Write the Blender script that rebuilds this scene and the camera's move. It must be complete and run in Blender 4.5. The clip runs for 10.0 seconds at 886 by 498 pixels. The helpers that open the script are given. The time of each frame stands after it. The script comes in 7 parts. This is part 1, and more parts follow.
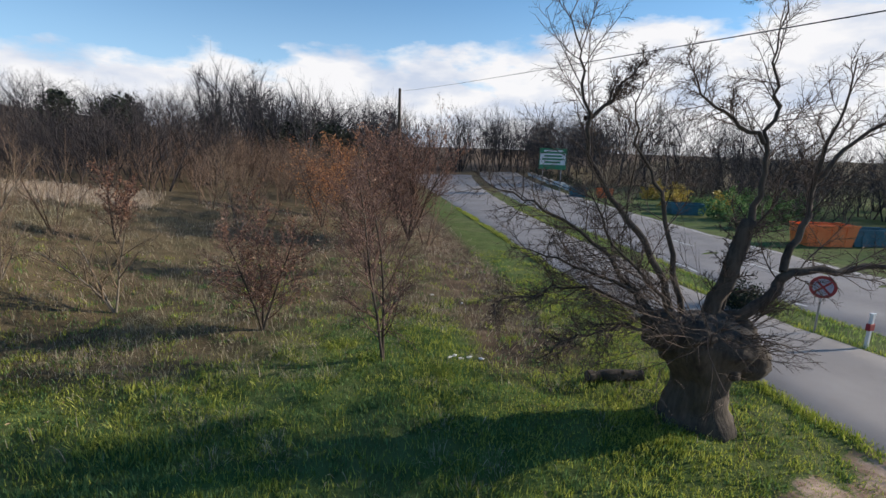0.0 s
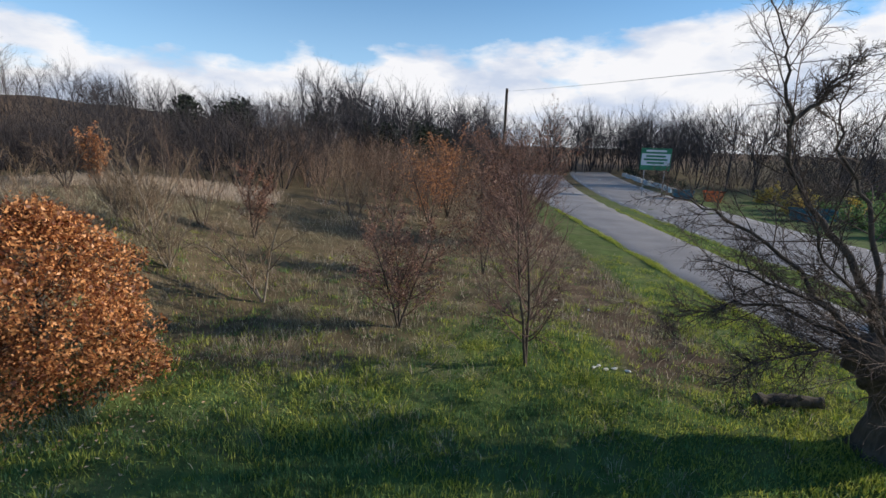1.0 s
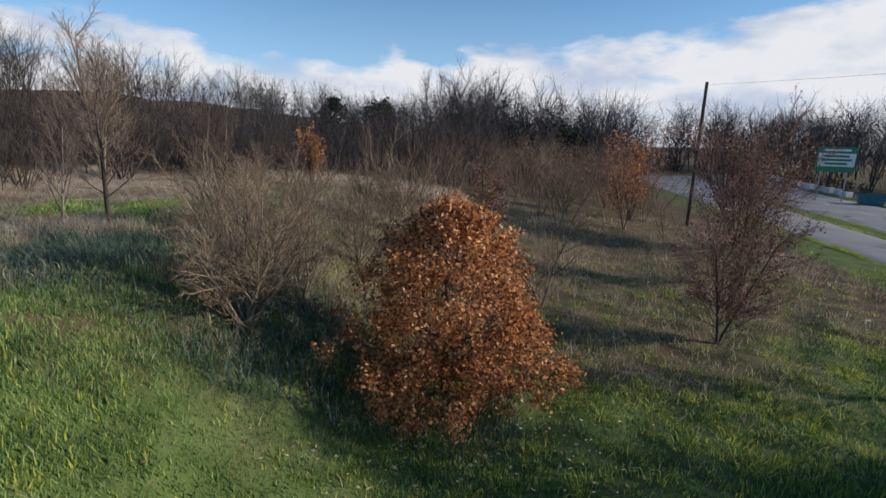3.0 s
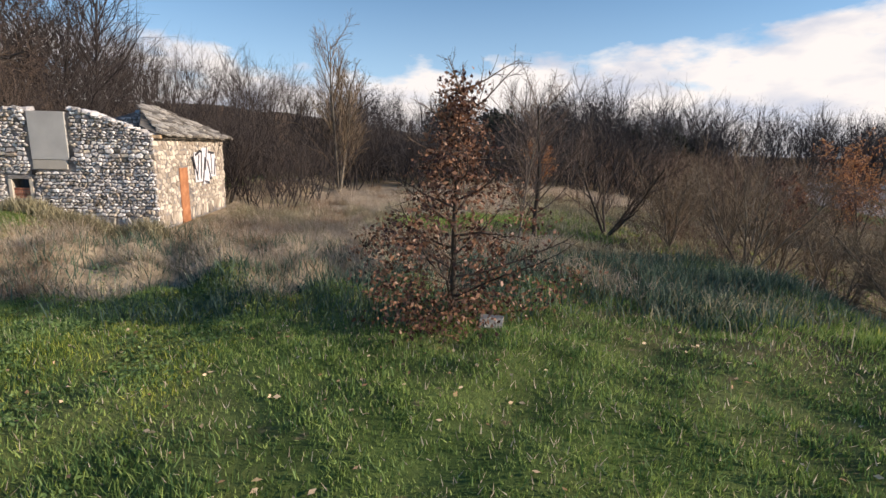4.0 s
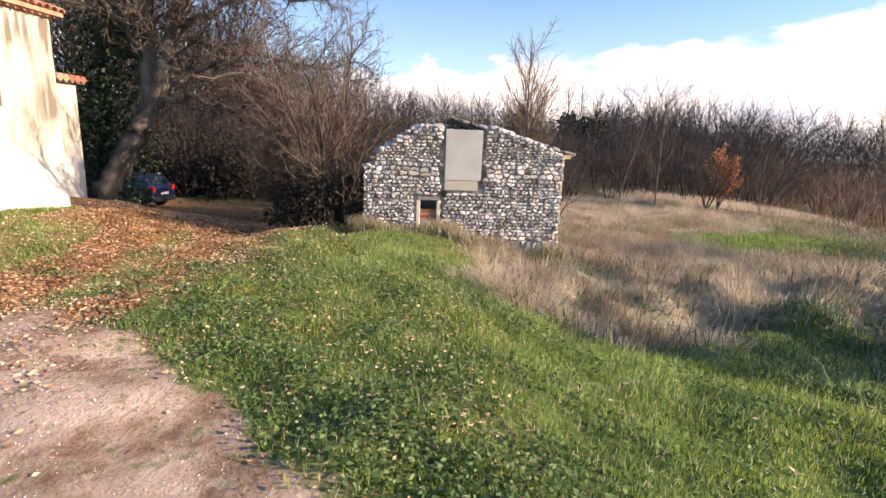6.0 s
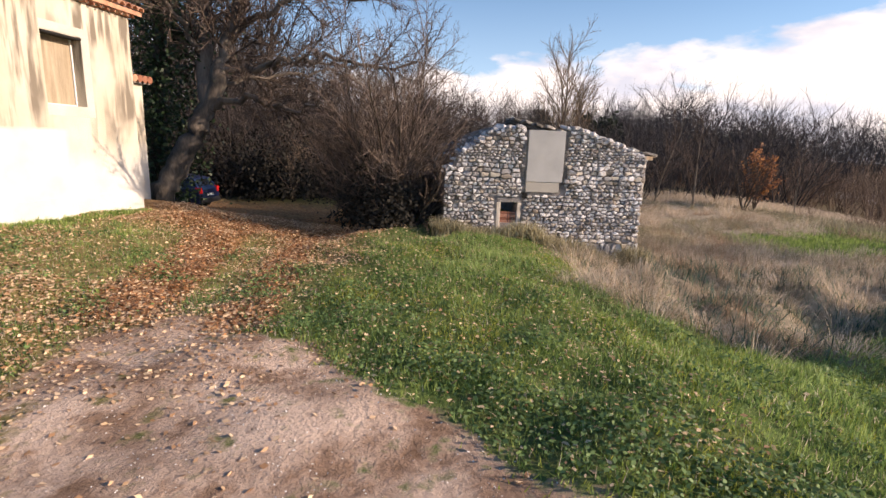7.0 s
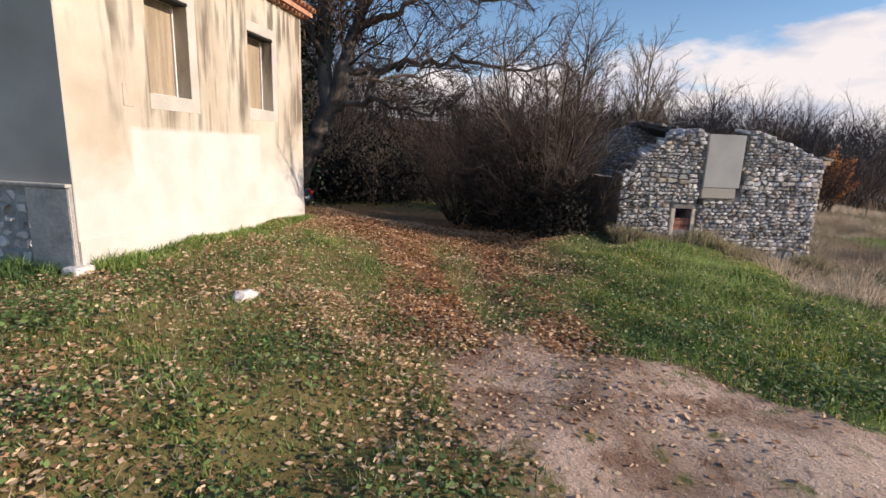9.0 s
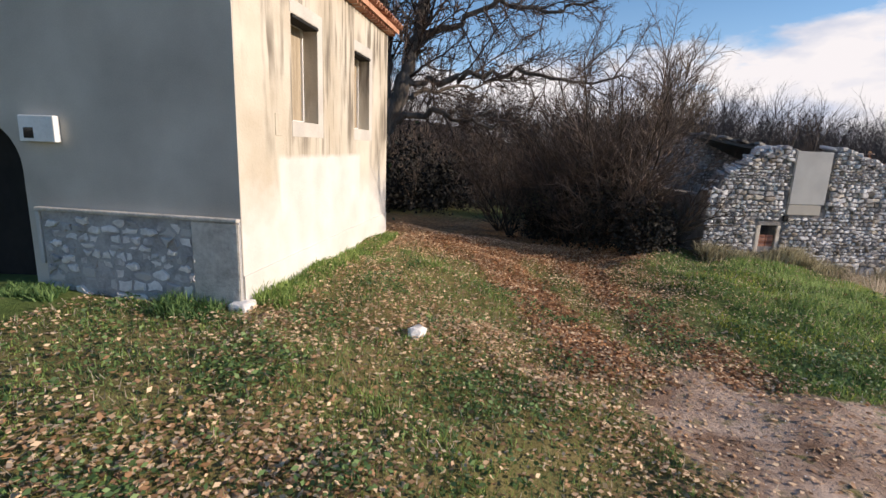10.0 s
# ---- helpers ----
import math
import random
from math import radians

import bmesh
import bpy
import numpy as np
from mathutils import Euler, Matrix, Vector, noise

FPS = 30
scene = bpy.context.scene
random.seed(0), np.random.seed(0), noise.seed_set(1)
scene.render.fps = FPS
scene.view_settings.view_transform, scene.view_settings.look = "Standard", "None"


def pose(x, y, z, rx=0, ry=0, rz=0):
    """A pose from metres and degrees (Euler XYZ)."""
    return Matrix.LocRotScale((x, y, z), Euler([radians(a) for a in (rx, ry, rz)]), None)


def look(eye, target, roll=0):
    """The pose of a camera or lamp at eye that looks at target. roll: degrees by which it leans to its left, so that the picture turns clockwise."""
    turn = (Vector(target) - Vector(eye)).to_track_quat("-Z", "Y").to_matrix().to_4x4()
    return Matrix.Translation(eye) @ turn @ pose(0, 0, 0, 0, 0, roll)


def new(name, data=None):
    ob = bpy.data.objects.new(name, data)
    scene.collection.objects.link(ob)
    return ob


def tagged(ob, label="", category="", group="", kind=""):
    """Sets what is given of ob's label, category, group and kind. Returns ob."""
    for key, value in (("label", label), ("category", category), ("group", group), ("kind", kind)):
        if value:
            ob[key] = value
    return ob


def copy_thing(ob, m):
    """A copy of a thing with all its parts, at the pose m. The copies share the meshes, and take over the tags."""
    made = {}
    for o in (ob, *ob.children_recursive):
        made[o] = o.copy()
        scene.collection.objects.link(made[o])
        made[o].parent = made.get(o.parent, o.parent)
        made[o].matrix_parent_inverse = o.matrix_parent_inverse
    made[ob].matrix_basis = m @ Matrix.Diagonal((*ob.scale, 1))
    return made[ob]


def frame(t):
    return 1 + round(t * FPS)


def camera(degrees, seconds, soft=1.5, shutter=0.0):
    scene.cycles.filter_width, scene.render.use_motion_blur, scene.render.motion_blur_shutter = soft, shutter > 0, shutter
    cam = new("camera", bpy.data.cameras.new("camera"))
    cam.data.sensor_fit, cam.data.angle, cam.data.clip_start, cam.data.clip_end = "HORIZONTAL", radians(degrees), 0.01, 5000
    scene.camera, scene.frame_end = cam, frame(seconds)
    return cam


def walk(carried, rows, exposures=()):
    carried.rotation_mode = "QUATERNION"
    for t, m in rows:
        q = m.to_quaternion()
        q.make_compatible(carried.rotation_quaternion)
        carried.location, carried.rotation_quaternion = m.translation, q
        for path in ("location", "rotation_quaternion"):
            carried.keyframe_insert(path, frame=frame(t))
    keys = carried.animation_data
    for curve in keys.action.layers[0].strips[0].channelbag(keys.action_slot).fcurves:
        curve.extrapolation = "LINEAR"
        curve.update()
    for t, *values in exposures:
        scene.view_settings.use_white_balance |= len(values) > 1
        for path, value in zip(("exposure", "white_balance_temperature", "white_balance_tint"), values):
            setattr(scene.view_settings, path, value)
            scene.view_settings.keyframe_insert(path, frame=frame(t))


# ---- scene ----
cam = camera(84.1, 10.0, 1.5)
PATH = [
    (0, (19.196, -3.256, 2.725), (19.917, -1.436, 2.316), 2.0),
    (0.5, (18.278, -2.927, 2.739), (18.868, -1.062, 2.323), 2.1),
    (1, (17.296, -2.587, 2.797), (17.717, -0.678, 2.372), 2.0),
    (1.5, (16.33, -2.261, 2.885), (16.597, -0.326, 2.454), 2.1),
    (2, (15.245, -1.94, 2.879), (15.349, 0.009, 2.445), 1.9),
    (2.5, (13.8, -1.5, 2.7), (13.897, 0.45, 2.266), 2.0),
    (2.7, (12.52, -1.155, 2.591), (12.623, 0.793, 2.149), 2.1),
    (3.8, (-0.36, 0.6, 2.25), (-0.359, 2.559, 1.846), 1.0),
    (4, (-3.28, 0.58, 2.22), (-3.294, 2.539, 1.815), 1.5),
    (4.2, (-6.34, 0.68, 2.13), (-6.357, 2.639, 1.727), 2.1),
    (4.5, (-10.04, 0.99, 2.31), (-10.057, 2.948, 1.9), 2.3),
    (5, (-12.029, 1.127, 2.393), (-12.052, 3.085, 1.984), 2.1),
    (5.5, (-13.248, 1.173, 2.485), (-13.27, 3.131, 2.076), 2.2),
    (7, (-16.422, 1.403, 2.416), (-16.454, 3.361, 2.007), 2.2),
    (7.5, (-17.503, 1.495, 2.439), (-17.535, 3.453, 2.03), 2.2),
    (8, (-18.538, 1.564, 2.393), (-18.574, 3.522, 1.988), 2.2),
    (8.5, (-19.596, 1.61, 2.37), (-19.635, 3.568, 1.965), 2.2),
    (9, (-20.677, 1.679, 2.37), (-20.716, 3.636, 1.961), 2.2),
    (9.5, (-21.712, 1.725, 2.462), (-21.751, 3.682, 2.053), 2.2),
    (10, (-22.839, 1.794, 2.692), (-22.868, 3.752, 2.283), 2.2),
]
walk(cam, [(t, look(eye, target, roll)) for t, eye, target, roll in PATH],
     [(0.0, 0.16, 6350, 12), (2.7, 0.02, 6150, 12), (3.75, -0.2, 6250, 12), (4.0, 0.2, 6900, 16), (4.3, 0.86, 7200, 20), (4.8, 1.02, 7450, 23), (5.7, 0.98, 7450, 23),
      (7.0, 0.5, 7350, 23), (8.5, 0.08, 7000, 21), (10.0, 0.12, 6600, 17)])

# ---- sky, sun ----
SUN_ELEVATION, SUN_AZIMUTH = radians(20.5), radians(97.3)

world = bpy.data.worlds.new("sky")
scene.world = world
world.use_nodes = True
wn, wl = world.node_tree.nodes, world.node_tree.links
sky = wn.new("ShaderNodeTexSky")
sky.sky_type, sky.sun_disc = "NISHITA", False
sky.sun_elevation, sky.sun_rotation = SUN_ELEVATION, SUN_AZIMUTH
sky.air_density, sky.dust_density, sky.ozone_density = 1.0, 0.15, 3.0
coords = wn.new("ShaderNodeTexCoord")
split = wn.new("ShaderNodeSeparateXYZ")
wl.new(coords.outputs["Generated"], split.inputs[0])


def wmath(op, a, b=None, clamp=False):
    n = wn.new("ShaderNodeMath")
    n.operation, n.use_clamp = op, clamp
    for i, v in enumerate((a, b)):
        if v is None:
            continue
        if isinstance(v, (int, float)):
            n.inputs[i].default_value = v
        else:
            wl.new(v, n.inputs[i])
    return n.outputs[0]


# cumulus bank low over the horizon, thinning out upwards
squash = wn.new("ShaderNodeMapping")
squash.inputs["Scale"].default_value = (1.0, 1.0, 2.6)
squash.inputs["Location"].default_value = (0.9, 0.35, 0.1)
wl.new(coords.outputs["Generated"], squash.inputs[0])
puff = wn.new("ShaderNodeTexNoise")
puff.inputs["Scale"].default_value, puff.inputs["Detail"].default_value, puff.inputs["Roughness"].default_value = 4.2, 9, 0.55
wl.new(squash.outputs[0], puff.inputs["Vector"])
height = wmath("SUBTRACT", 0.97, wmath("MULTIPLY", split.outputs["Z"], 3.1))
height = wmath("ADD", height, wmath("MULTIPLY", wmath("MAXIMUM", wmath("SUBTRACT", split.outputs["X"], 0.25), 0.0), 0.55))
amount = wmath("SUBTRACT", wmath("ADD", puff.outputs["Fac"], height), 1.0)
cover = wmath("MULTIPLY", amount, 9.0, True)
shade = wn.new("ShaderNodeTexNoise")
shade.inputs["Scale"].default_value, shade.inputs["Detail"].default_value = 7.0, 6
wl.new(squash.outputs[0], shade.inputs["Vector"])
cloud = wn.new("ShaderNodeValToRGB")
cloud.color_ramp.elements[0].position, cloud.color_ramp.elements[0].color = 0.36, (5.2, 5.8, 6.8, 1)
cloud.color_ramp.elements[1].position, cloud.color_ramp.elements[1].color = 0.56, (8.1, 8.05, 7.95, 1)
wl.new(shade.outputs["Fac"], cloud.inputs[0])
over = wn.new("ShaderNodeMixRGB")
wl.new(cover, over.inputs[0])
# thin bright haze towards the horizon
low = wmath("SUBTRACT", 1.0, wmath("MULTIPLY", split.outputs["Z"], 2.2), True)
haze = wn.new("ShaderNodeMixRGB")
haze.inputs[2].default_value = (5.8, 7.6, 9.8, 1)
wl.new(wmath("MULTIPLY", wmath("MULTIPLY", low, low), 0.75, True), haze.inputs[0])
azure = wn.new("ShaderNodeMixRGB")
azure.blend_type = "MULTIPLY"
azure.inputs[0].default_value, azure.inputs[2].default_value = 1.0, (0.66, 1.04, 1.2, 1)
wl.new(sky.outputs[0], azure.inputs[1])
wl.new(azure.outputs[0], haze.inputs[1])
wl.new(haze.outputs[0], over.inputs[1])
wl.new(cloud.outputs[0], over.inputs[2])
back = wn["Background"]
back.inputs["Strength"].default_value = 0.105
wl.new(over.outputs[0], back.inputs["Color"])

sun = new("sun", bpy.data.lights.new("sun", "SUN"))
sun.data.energy, sun.data.angle, sun.data.color = 5.0, radians(0.6), (1.0, 0.88, 0.72)
sun.matrix_world = look((math.sin(SUN_AZIMUTH) * math.cos(SUN_ELEVATION) * 60, math.cos(SUN_AZIMUTH) * math.cos(SUN_ELEVATION) * 60, math.sin(SUN_ELEVATION) * 60), (0, 0, 0))


# ---- materials ----
def material(name, low, high, scale=4.0, rough=0.9, bump=0.3, bump_scale=30.0, stretch=(1, 1, 1), fine=0.35, glow=0.0, vary=0.0, thin=0.0, metal=0.0, coat=0.0):
    """Two colours mixed by a coarse and a fine noise, with a fine relief; vary: by object or island; thin: share of light let through."""
    m = bpy.data.materials.new(name)
    m.use_nodes = True
    n, l = m.node_tree.nodes, m.node_tree.links
    bsdf = n["Principled BSDF"]
    bsdf.inputs["Roughness"].default_value, bsdf.inputs["Metallic"].default_value = rough, metal
    bsdf.inputs["Coat Weight"].default_value = coat
    co = n.new("ShaderNodeTexCoord")
    mp = n.new("ShaderNodeMapping")
    mp.inputs["Scale"].default_value = stretch
    l.new(co.outputs["Object"], mp.inputs[0])
    big, small = n.new("ShaderNodeTexNoise"), n.new("ShaderNodeTexNoise")
    big.inputs["Scale"].default_value, big.inputs["Detail"].default_value = scale, 5
    small.inputs["Scale"].default_value, small.inputs["Detail"].default_value = bump_scale, 4
    l.new(mp.outputs[0], big.inputs["Vector"])
    l.new(mp.outputs[0], small.inputs["Vector"])
    mix = n.new("ShaderNodeMix")
    mix.inputs[0].default_value = fine
    l.new(big.outputs["Fac"], mix.inputs[2])
    l.new(small.outputs["Fac"], mix.inputs[3])
    ramp = n.new("ShaderNodeValToRGB")
    ramp.color_ramp.elements[0].position, ramp.color_ramp.elements[0].color = 0.36, (*low, 1)
    ramp.color_ramp.elements[1].position, ramp.color_ramp.elements[1].color = 0.64, (*high, 1)
    fac = mix.outputs[0]
    if vary:
        geo, info = n.new("ShaderNodeNewGeometry"), n.new("ShaderNodeObjectInfo")
        both = n.new("ShaderNodeMath")
        both.operation = "ADD"
        l.new(geo.outputs["Random Per Island"], both.inputs[0])
        l.new(info.outputs["Random"], both.inputs[1])
        frac = n.new("ShaderNodeMath")
        frac.operation = "FRACT"
        l.new(both.outputs[0], frac.inputs[0])
        add = n.new("ShaderNodeMath")
        add.operation = "MULTIPLY_ADD"
        add.inputs[1].default_value = vary
        l.new(frac.outputs[0], add.inputs[0])
        l.new(fac, add.inputs[2])
        sub = n.new("ShaderNodeMath")
        sub.operation = "SUBTRACT"
        sub.inputs[1].default_value = vary / 2
        l.new(add.outputs[0], sub.inputs[0])
        fac = sub.outputs[0]
    l.new(fac, ramp.inputs[0])
    l.new(ramp.outputs[0], bsdf.inputs["Base Color"])
    if bump:
        bp = n.new("ShaderNodeBump")
        bp.inputs["Strength"].default_value, bp.inputs["Distance"].default_value = bump, 0.02
        l.new(small.outputs["Fac"], bp.inputs["Height"])
        l.new(bp.outputs[0], bsdf.inputs["Normal"])
    if thin:
        tr, sh = n.new("ShaderNodeBsdfTranslucent"), n.new("ShaderNodeMixShader")
        sh.inputs[0].default_value = thin
        l.new(ramp.outputs[0], tr.inputs["Color"])
        l.new(bsdf.outputs[0], sh.inputs[1])
        l.new(tr.outputs[0], sh.inputs[2])
        l.new(sh.outputs[0], n["Material Output"].inputs[0])
    if glow:
        bsdf.inputs["Emission Strength"].default_value = glow
    return m


M = {
    "bark": material("bark", (0.028, 0.022, 0.018), (0.11, 0.088, 0.066), 3, 0.95, 1.0, 16, (1, 1, 0.25)),
    "bark_pale": material("bark_pale", (0.11, 0.09, 0.07), (0.3, 0.26, 0.2), 2, 0.9, 0.6, 25, (1, 1, 0.4)),
    "bark_oak": material("bark_oak", (0.06, 0.049, 0.04), (0.23, 0.193, 0.156), 2, 0.95, 0.9, 18, (1, 1, 0.35)),
    "twig": material("twig", (0.05, 0.036, 0.028), (0.14, 0.1, 0.075), 1, 0.9, 0, 8, vary=0.5),
    "twig_red": material("twig_red", (0.1, 0.06, 0.048), (0.24, 0.145, 0.112), 1, 0.9, 0, 8, vary=0.5),
    "twig_mid": material("twig_mid", (0.085, 0.064, 0.052), (0.2, 0.15, 0.12), 1, 0.9, 0, 8, vary=0.5),
    "twig_tan": material("twig_tan", (0.12, 0.088, 0.056), (0.26, 0.19, 0.125), 1, 0.9, 0, 8, vary=0.5),
    # distant wood: bluish haze and backlit darkness are part of this colour
    "wood_far_haze": material("wood_far_haze", (0.02, 0.021, 0.026), (0.058, 0.054, 0.06), 0.15, 0.95, 0, 2, vary=0.5),
    "wood_road": material("wood_road", (0.05, 0.04, 0.036), (0.13, 0.103, 0.09), 0.15, 0.95, 0, 2, vary=0.5),
    # darkened to look backlit
    "wood_backlit": material("wood_backlit", (0.022, 0.02, 0.023), (0.066, 0.057, 0.057), 0.15, 0.95, 0, 2, vary=0.5),
    # darkened because the hillside lies in shade
    "wood_hill_shaded": material("wood_hill_shaded", (0.026, 0.021, 0.02), (0.072, 0.057, 0.051), 0.12, 0.95, 0, 2, vary=0.5),
    "thicket": material("thicket", (0.1, 0.066, 0.046), (0.24, 0.165, 0.115), 0.2, 0.95, 0, 2, vary=0.5),
    "evergreen": material("evergreen", (0.012, 0.02, 0.012), (0.035, 0.052, 0.028), 1, 0.8, 0, 6, vary=0.5, thin=0.2),
    # near black: the deep shade of yard and thicket is put into the leaf colour
    "leaf_painted_shade": material("leaf_painted_shade", (0.008, 0.008, 0.006), (0.024, 0.021, 0.015), 1, 0.9, 0, 6, vary=0.5),
    "ivy": material("ivy", (0.012, 0.028, 0.01), (0.045, 0.085, 0.03), 2, 0.5, 0, 6, vary=0.6, thin=0.2),
    # russet leaves; the pale end of the range paints in their highlights
    "leaf_orange": material("leaf_orange", (0.2, 0.068, 0.026), (0.72, 0.35, 0.135), 1.6, 0.5, 0, 6, vary=0.8, thin=0.35),
    "leaf_brown": material("leaf_brown", (0.07, 0.03, 0.02), (0.36, 0.19, 0.115), 1.8, 0.5, 0, 6, vary=0.8, thin=0.3),
    "leaf_litter": material("leaf_litter", (0.4, 0.225, 0.115), (0.82, 0.6, 0.38), 2, 0.7, 0, 6, vary=0.8, thin=0.15),
    "grass": material("grass", (0.1, 0.185, 0.04), (0.38, 0.49, 0.14), 1.3, 0.7, 0, 6, vary=0.45, thin=0.4),
    "grass_dark": material("grass_dark", (0.05, 0.12, 0.036), (0.22, 0.34, 0.11), 1.3, 0.7, 0, 6, vary=0.45, thin=0.35),
    "grass_dry": material("grass_dry", (0.46, 0.37, 0.27), (0.8, 0.68, 0.54), 0.7, 0.8, 0, 6, vary=0.5, thin=0.5),
    # lush green, lightened with the sunshine and sheen of the bank
    "grass_lush_sunlit": material("grass_lush_sunlit", (0.16, 0.27, 0.07), (0.44, 0.56, 0.21), 1.0, 0.55, 0, 6, vary=0.4, thin=0.45),
    "grass_fawn": material("grass_fawn", (0.26, 0.17, 0.105), (0.56, 0.4, 0.28), 0.7, 0.8, 0, 6, vary=0.5, thin=0.45),
    "grass_grey": material("grass_grey", (0.2, 0.18, 0.11), (0.52, 0.47, 0.31), 0.6, 0.8, 0, 6, vary=0.5, thin=0.35),
    "grass_bright": material("grass_bright", (0.17, 0.235, 0.03), (0.5, 0.52, 0.1), 0.9, 0.7, 0, 6, vary=0.5, thin=0.4),
    # dark teal: colour of grass with the oak's shadow painted in
    "grass_shaded": material("grass_shaded", (0.037, 0.078, 0.054), (0.144, 0.208, 0.141), 0.9, 0.7, 0, 6, vary=0.5, thin=0.3),
    "clover": material("clover", (0.06, 0.12, 0.035), (0.2, 0.31, 0.1), 2, 0.6, 0, 6, vary=0.6, thin=0.3),
    "stone": material("stone", (0.4, 0.375, 0.36), (0.86, 0.83, 0.81), 5, 0.9, 1.0, 18, vary=0.4),
    "stone_warm": material("stone_warm", (0.36, 0.3, 0.24), (0.72, 0.63, 0.52), 3, 0.9, 0.8, 22, vary=0.5),
    "mortar": material("mortar", (0.13, 0.115, 0.105), (0.36, 0.33, 0.31), 2.5, 0.95, 1.0, 30),
    "plinth_mortar": material("plinth_mortar", (0.28, 0.275, 0.27), (0.48, 0.472, 0.46), 4, 0.95, 0.9, 30),
    "crumbled": material("crumbled", (0.4, 0.365, 0.315), (0.64, 0.6, 0.535), 2.5, 0.95, 1.0, 20),
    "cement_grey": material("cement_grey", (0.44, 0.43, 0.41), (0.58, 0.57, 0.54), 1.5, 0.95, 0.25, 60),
    "surround": material("surround", (0.48, 0.45, 0.4), (0.62, 0.585, 0.52), 1.5, 0.95, 0.3, 40),
    "litter_orange": material("litter_orange", (0.2, 0.085, 0.035), (0.5, 0.25, 0.11), 2, 0.7, 0, 6, vary=0.8, thin=0.15),
    "brick": material("brick", (0.28, 0.11, 0.07), (0.5, 0.24, 0.16), 6, 0.9, 0.5, 40, vary=0.4),
    # near black, for places where the darkness of a recess is painted
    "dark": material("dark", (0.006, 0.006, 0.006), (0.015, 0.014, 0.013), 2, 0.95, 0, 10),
    "plaster_shade": material("plaster_shade", (0.42, 0.385, 0.33), (0.62, 0.575, 0.5), 0.8, 0.95, 0.1, 60, fine=0.2),
    "white_paint": material("white_paint", (0.44, 0.42, 0.375), (0.6, 0.575, 0.53), 0.8, 0.9, 0.2, 50),
    "tile": material("tile", (0.3, 0.12, 0.07), (0.56, 0.3, 0.19), 5, 0.9, 0.5, 30, vary=0.6),
    "board": material("board", (0.28, 0.22, 0.145), (0.46, 0.38, 0.27), 2, 0.7, 0.3, 18, (1, 6, 0.5)),
    "white_frame": material("white_frame", (0.7, 0.7, 0.68), (0.85, 0.85, 0.83), 3, 0.5, 0.1, 40),
    "plank": material("plank", (0.45, 0.3, 0.17), (0.66, 0.48, 0.3), 4, 0.7, 0.3, 18, (1, 6, 1)),
    "asphalt": material("asphalt", (0.2, 0.178, 0.16), (0.31, 0.28, 0.255), 0.4, 0.6, 0.15, 90),
    "road_paint": material("road_paint", (0.55, 0.55, 0.53), (0.8, 0.8, 0.78), 2, 0.7, 0.2, 40),
    "metal_grey": material("metal_grey", (0.3, 0.3, 0.31), (0.42, 0.42, 0.43), 3, 0.45, 0.1, 40, metal=0.8),
    "sign_red": material("sign_red", (0.22, 0.02, 0.025), (0.35, 0.035, 0.04), 3, 0.5, 0, 40),
    "sign_blue": material("sign_blue", (0.3, 0.3, 0.38), (0.42, 0.42, 0.5), 3, 0.5, 0, 40),
    "sign_green": material("sign_green", (0.012, 0.16, 0.075), (0.03, 0.24, 0.12), 1, 0.5, 0, 40),
    "sign_white": material("sign_white", (0.6, 0.66, 0.68), (0.74, 0.78, 0.8), 1, 0.5, 0, 40),
    "orange": material("orange", (0.85, 0.17, 0.04), (0.95, 0.27, 0.08), 1, 0.6, 0.2, 20),
    "teal": material("teal", (0.03, 0.11, 0.15), (0.06, 0.19, 0.24), 1, 0.6, 0.2, 20),
    "yellow": material("yellow", (0.5, 0.34, 0.04), (0.7, 0.52, 0.1), 1, 0.6, 0.3, 8, vary=0.5),
    "car_paint": material("car_paint", (0.006, 0.012, 0.045), (0.01, 0.02, 0.07), 1, 0.3, 0, 40, coat=0.6),
    "rubber": material("rubber", (0.012, 0.012, 0.012), (0.03, 0.03, 0.03), 5, 0.8, 0.2, 40),
    "plastic_dark": material("plastic_dark", (0.02, 0.02, 0.022), (0.035, 0.035, 0.04), 3, 0.5, 0, 40),
    "alloy": material("alloy", (0.4, 0.4, 0.42), (0.55, 0.55, 0.57), 3, 0.35, 0, 40, metal=0.9),
    "lamp_red": material("lamp_red", (0.4, 0.015, 0.015), (0.6, 0.03, 0.03), 3, 0.2, 0, 40),
    "plate": material("plate", (0.7, 0.7, 0.68), (0.8, 0.8, 0.78), 3, 0.4, 0, 40),
    "rust": material("rust", (0.32, 0.12, 0.05), (0.55, 0.25, 0.12), 4, 0.9, 0.5, 25),
    "spray_black": material("spray_black", (0.02, 0.02, 0.025), (0.05, 0.05, 0.06), 4, 0.8, 0.2, 25),
    "spray_white": material("spray_white", (0.6, 0.58, 0.62), (0.78, 0.77, 0.8), 4, 0.8, 0.2, 25),
    "wire": material("wire", (0.02, 0.02, 0.022), (0.03, 0.03, 0.034), 4, 0.7, 0, 25),
    "bright_stone": material("bright_stone", (0.62, 0.59, 0.555), (0.86, 0.835, 0.8), 6, 0.9, 0.8, 24),
    "lichen": material("lichen", (0.17, 0.15, 0.125), (0.5, 0.46, 0.4), 6, 0.95, 1.0, 22, vary=0.8),
}
M["asphalt"].node_tree.nodes["Principled BSDF"].inputs["Specular IOR Level"].default_value = 0.6
glass = bpy.data.materials.new("dark_glass")
glass.use_nodes = True
glass.node_tree.nodes["Principled BSDF"].inputs["Base Color"].default_value = (0.012, 0.014, 0.018, 1)
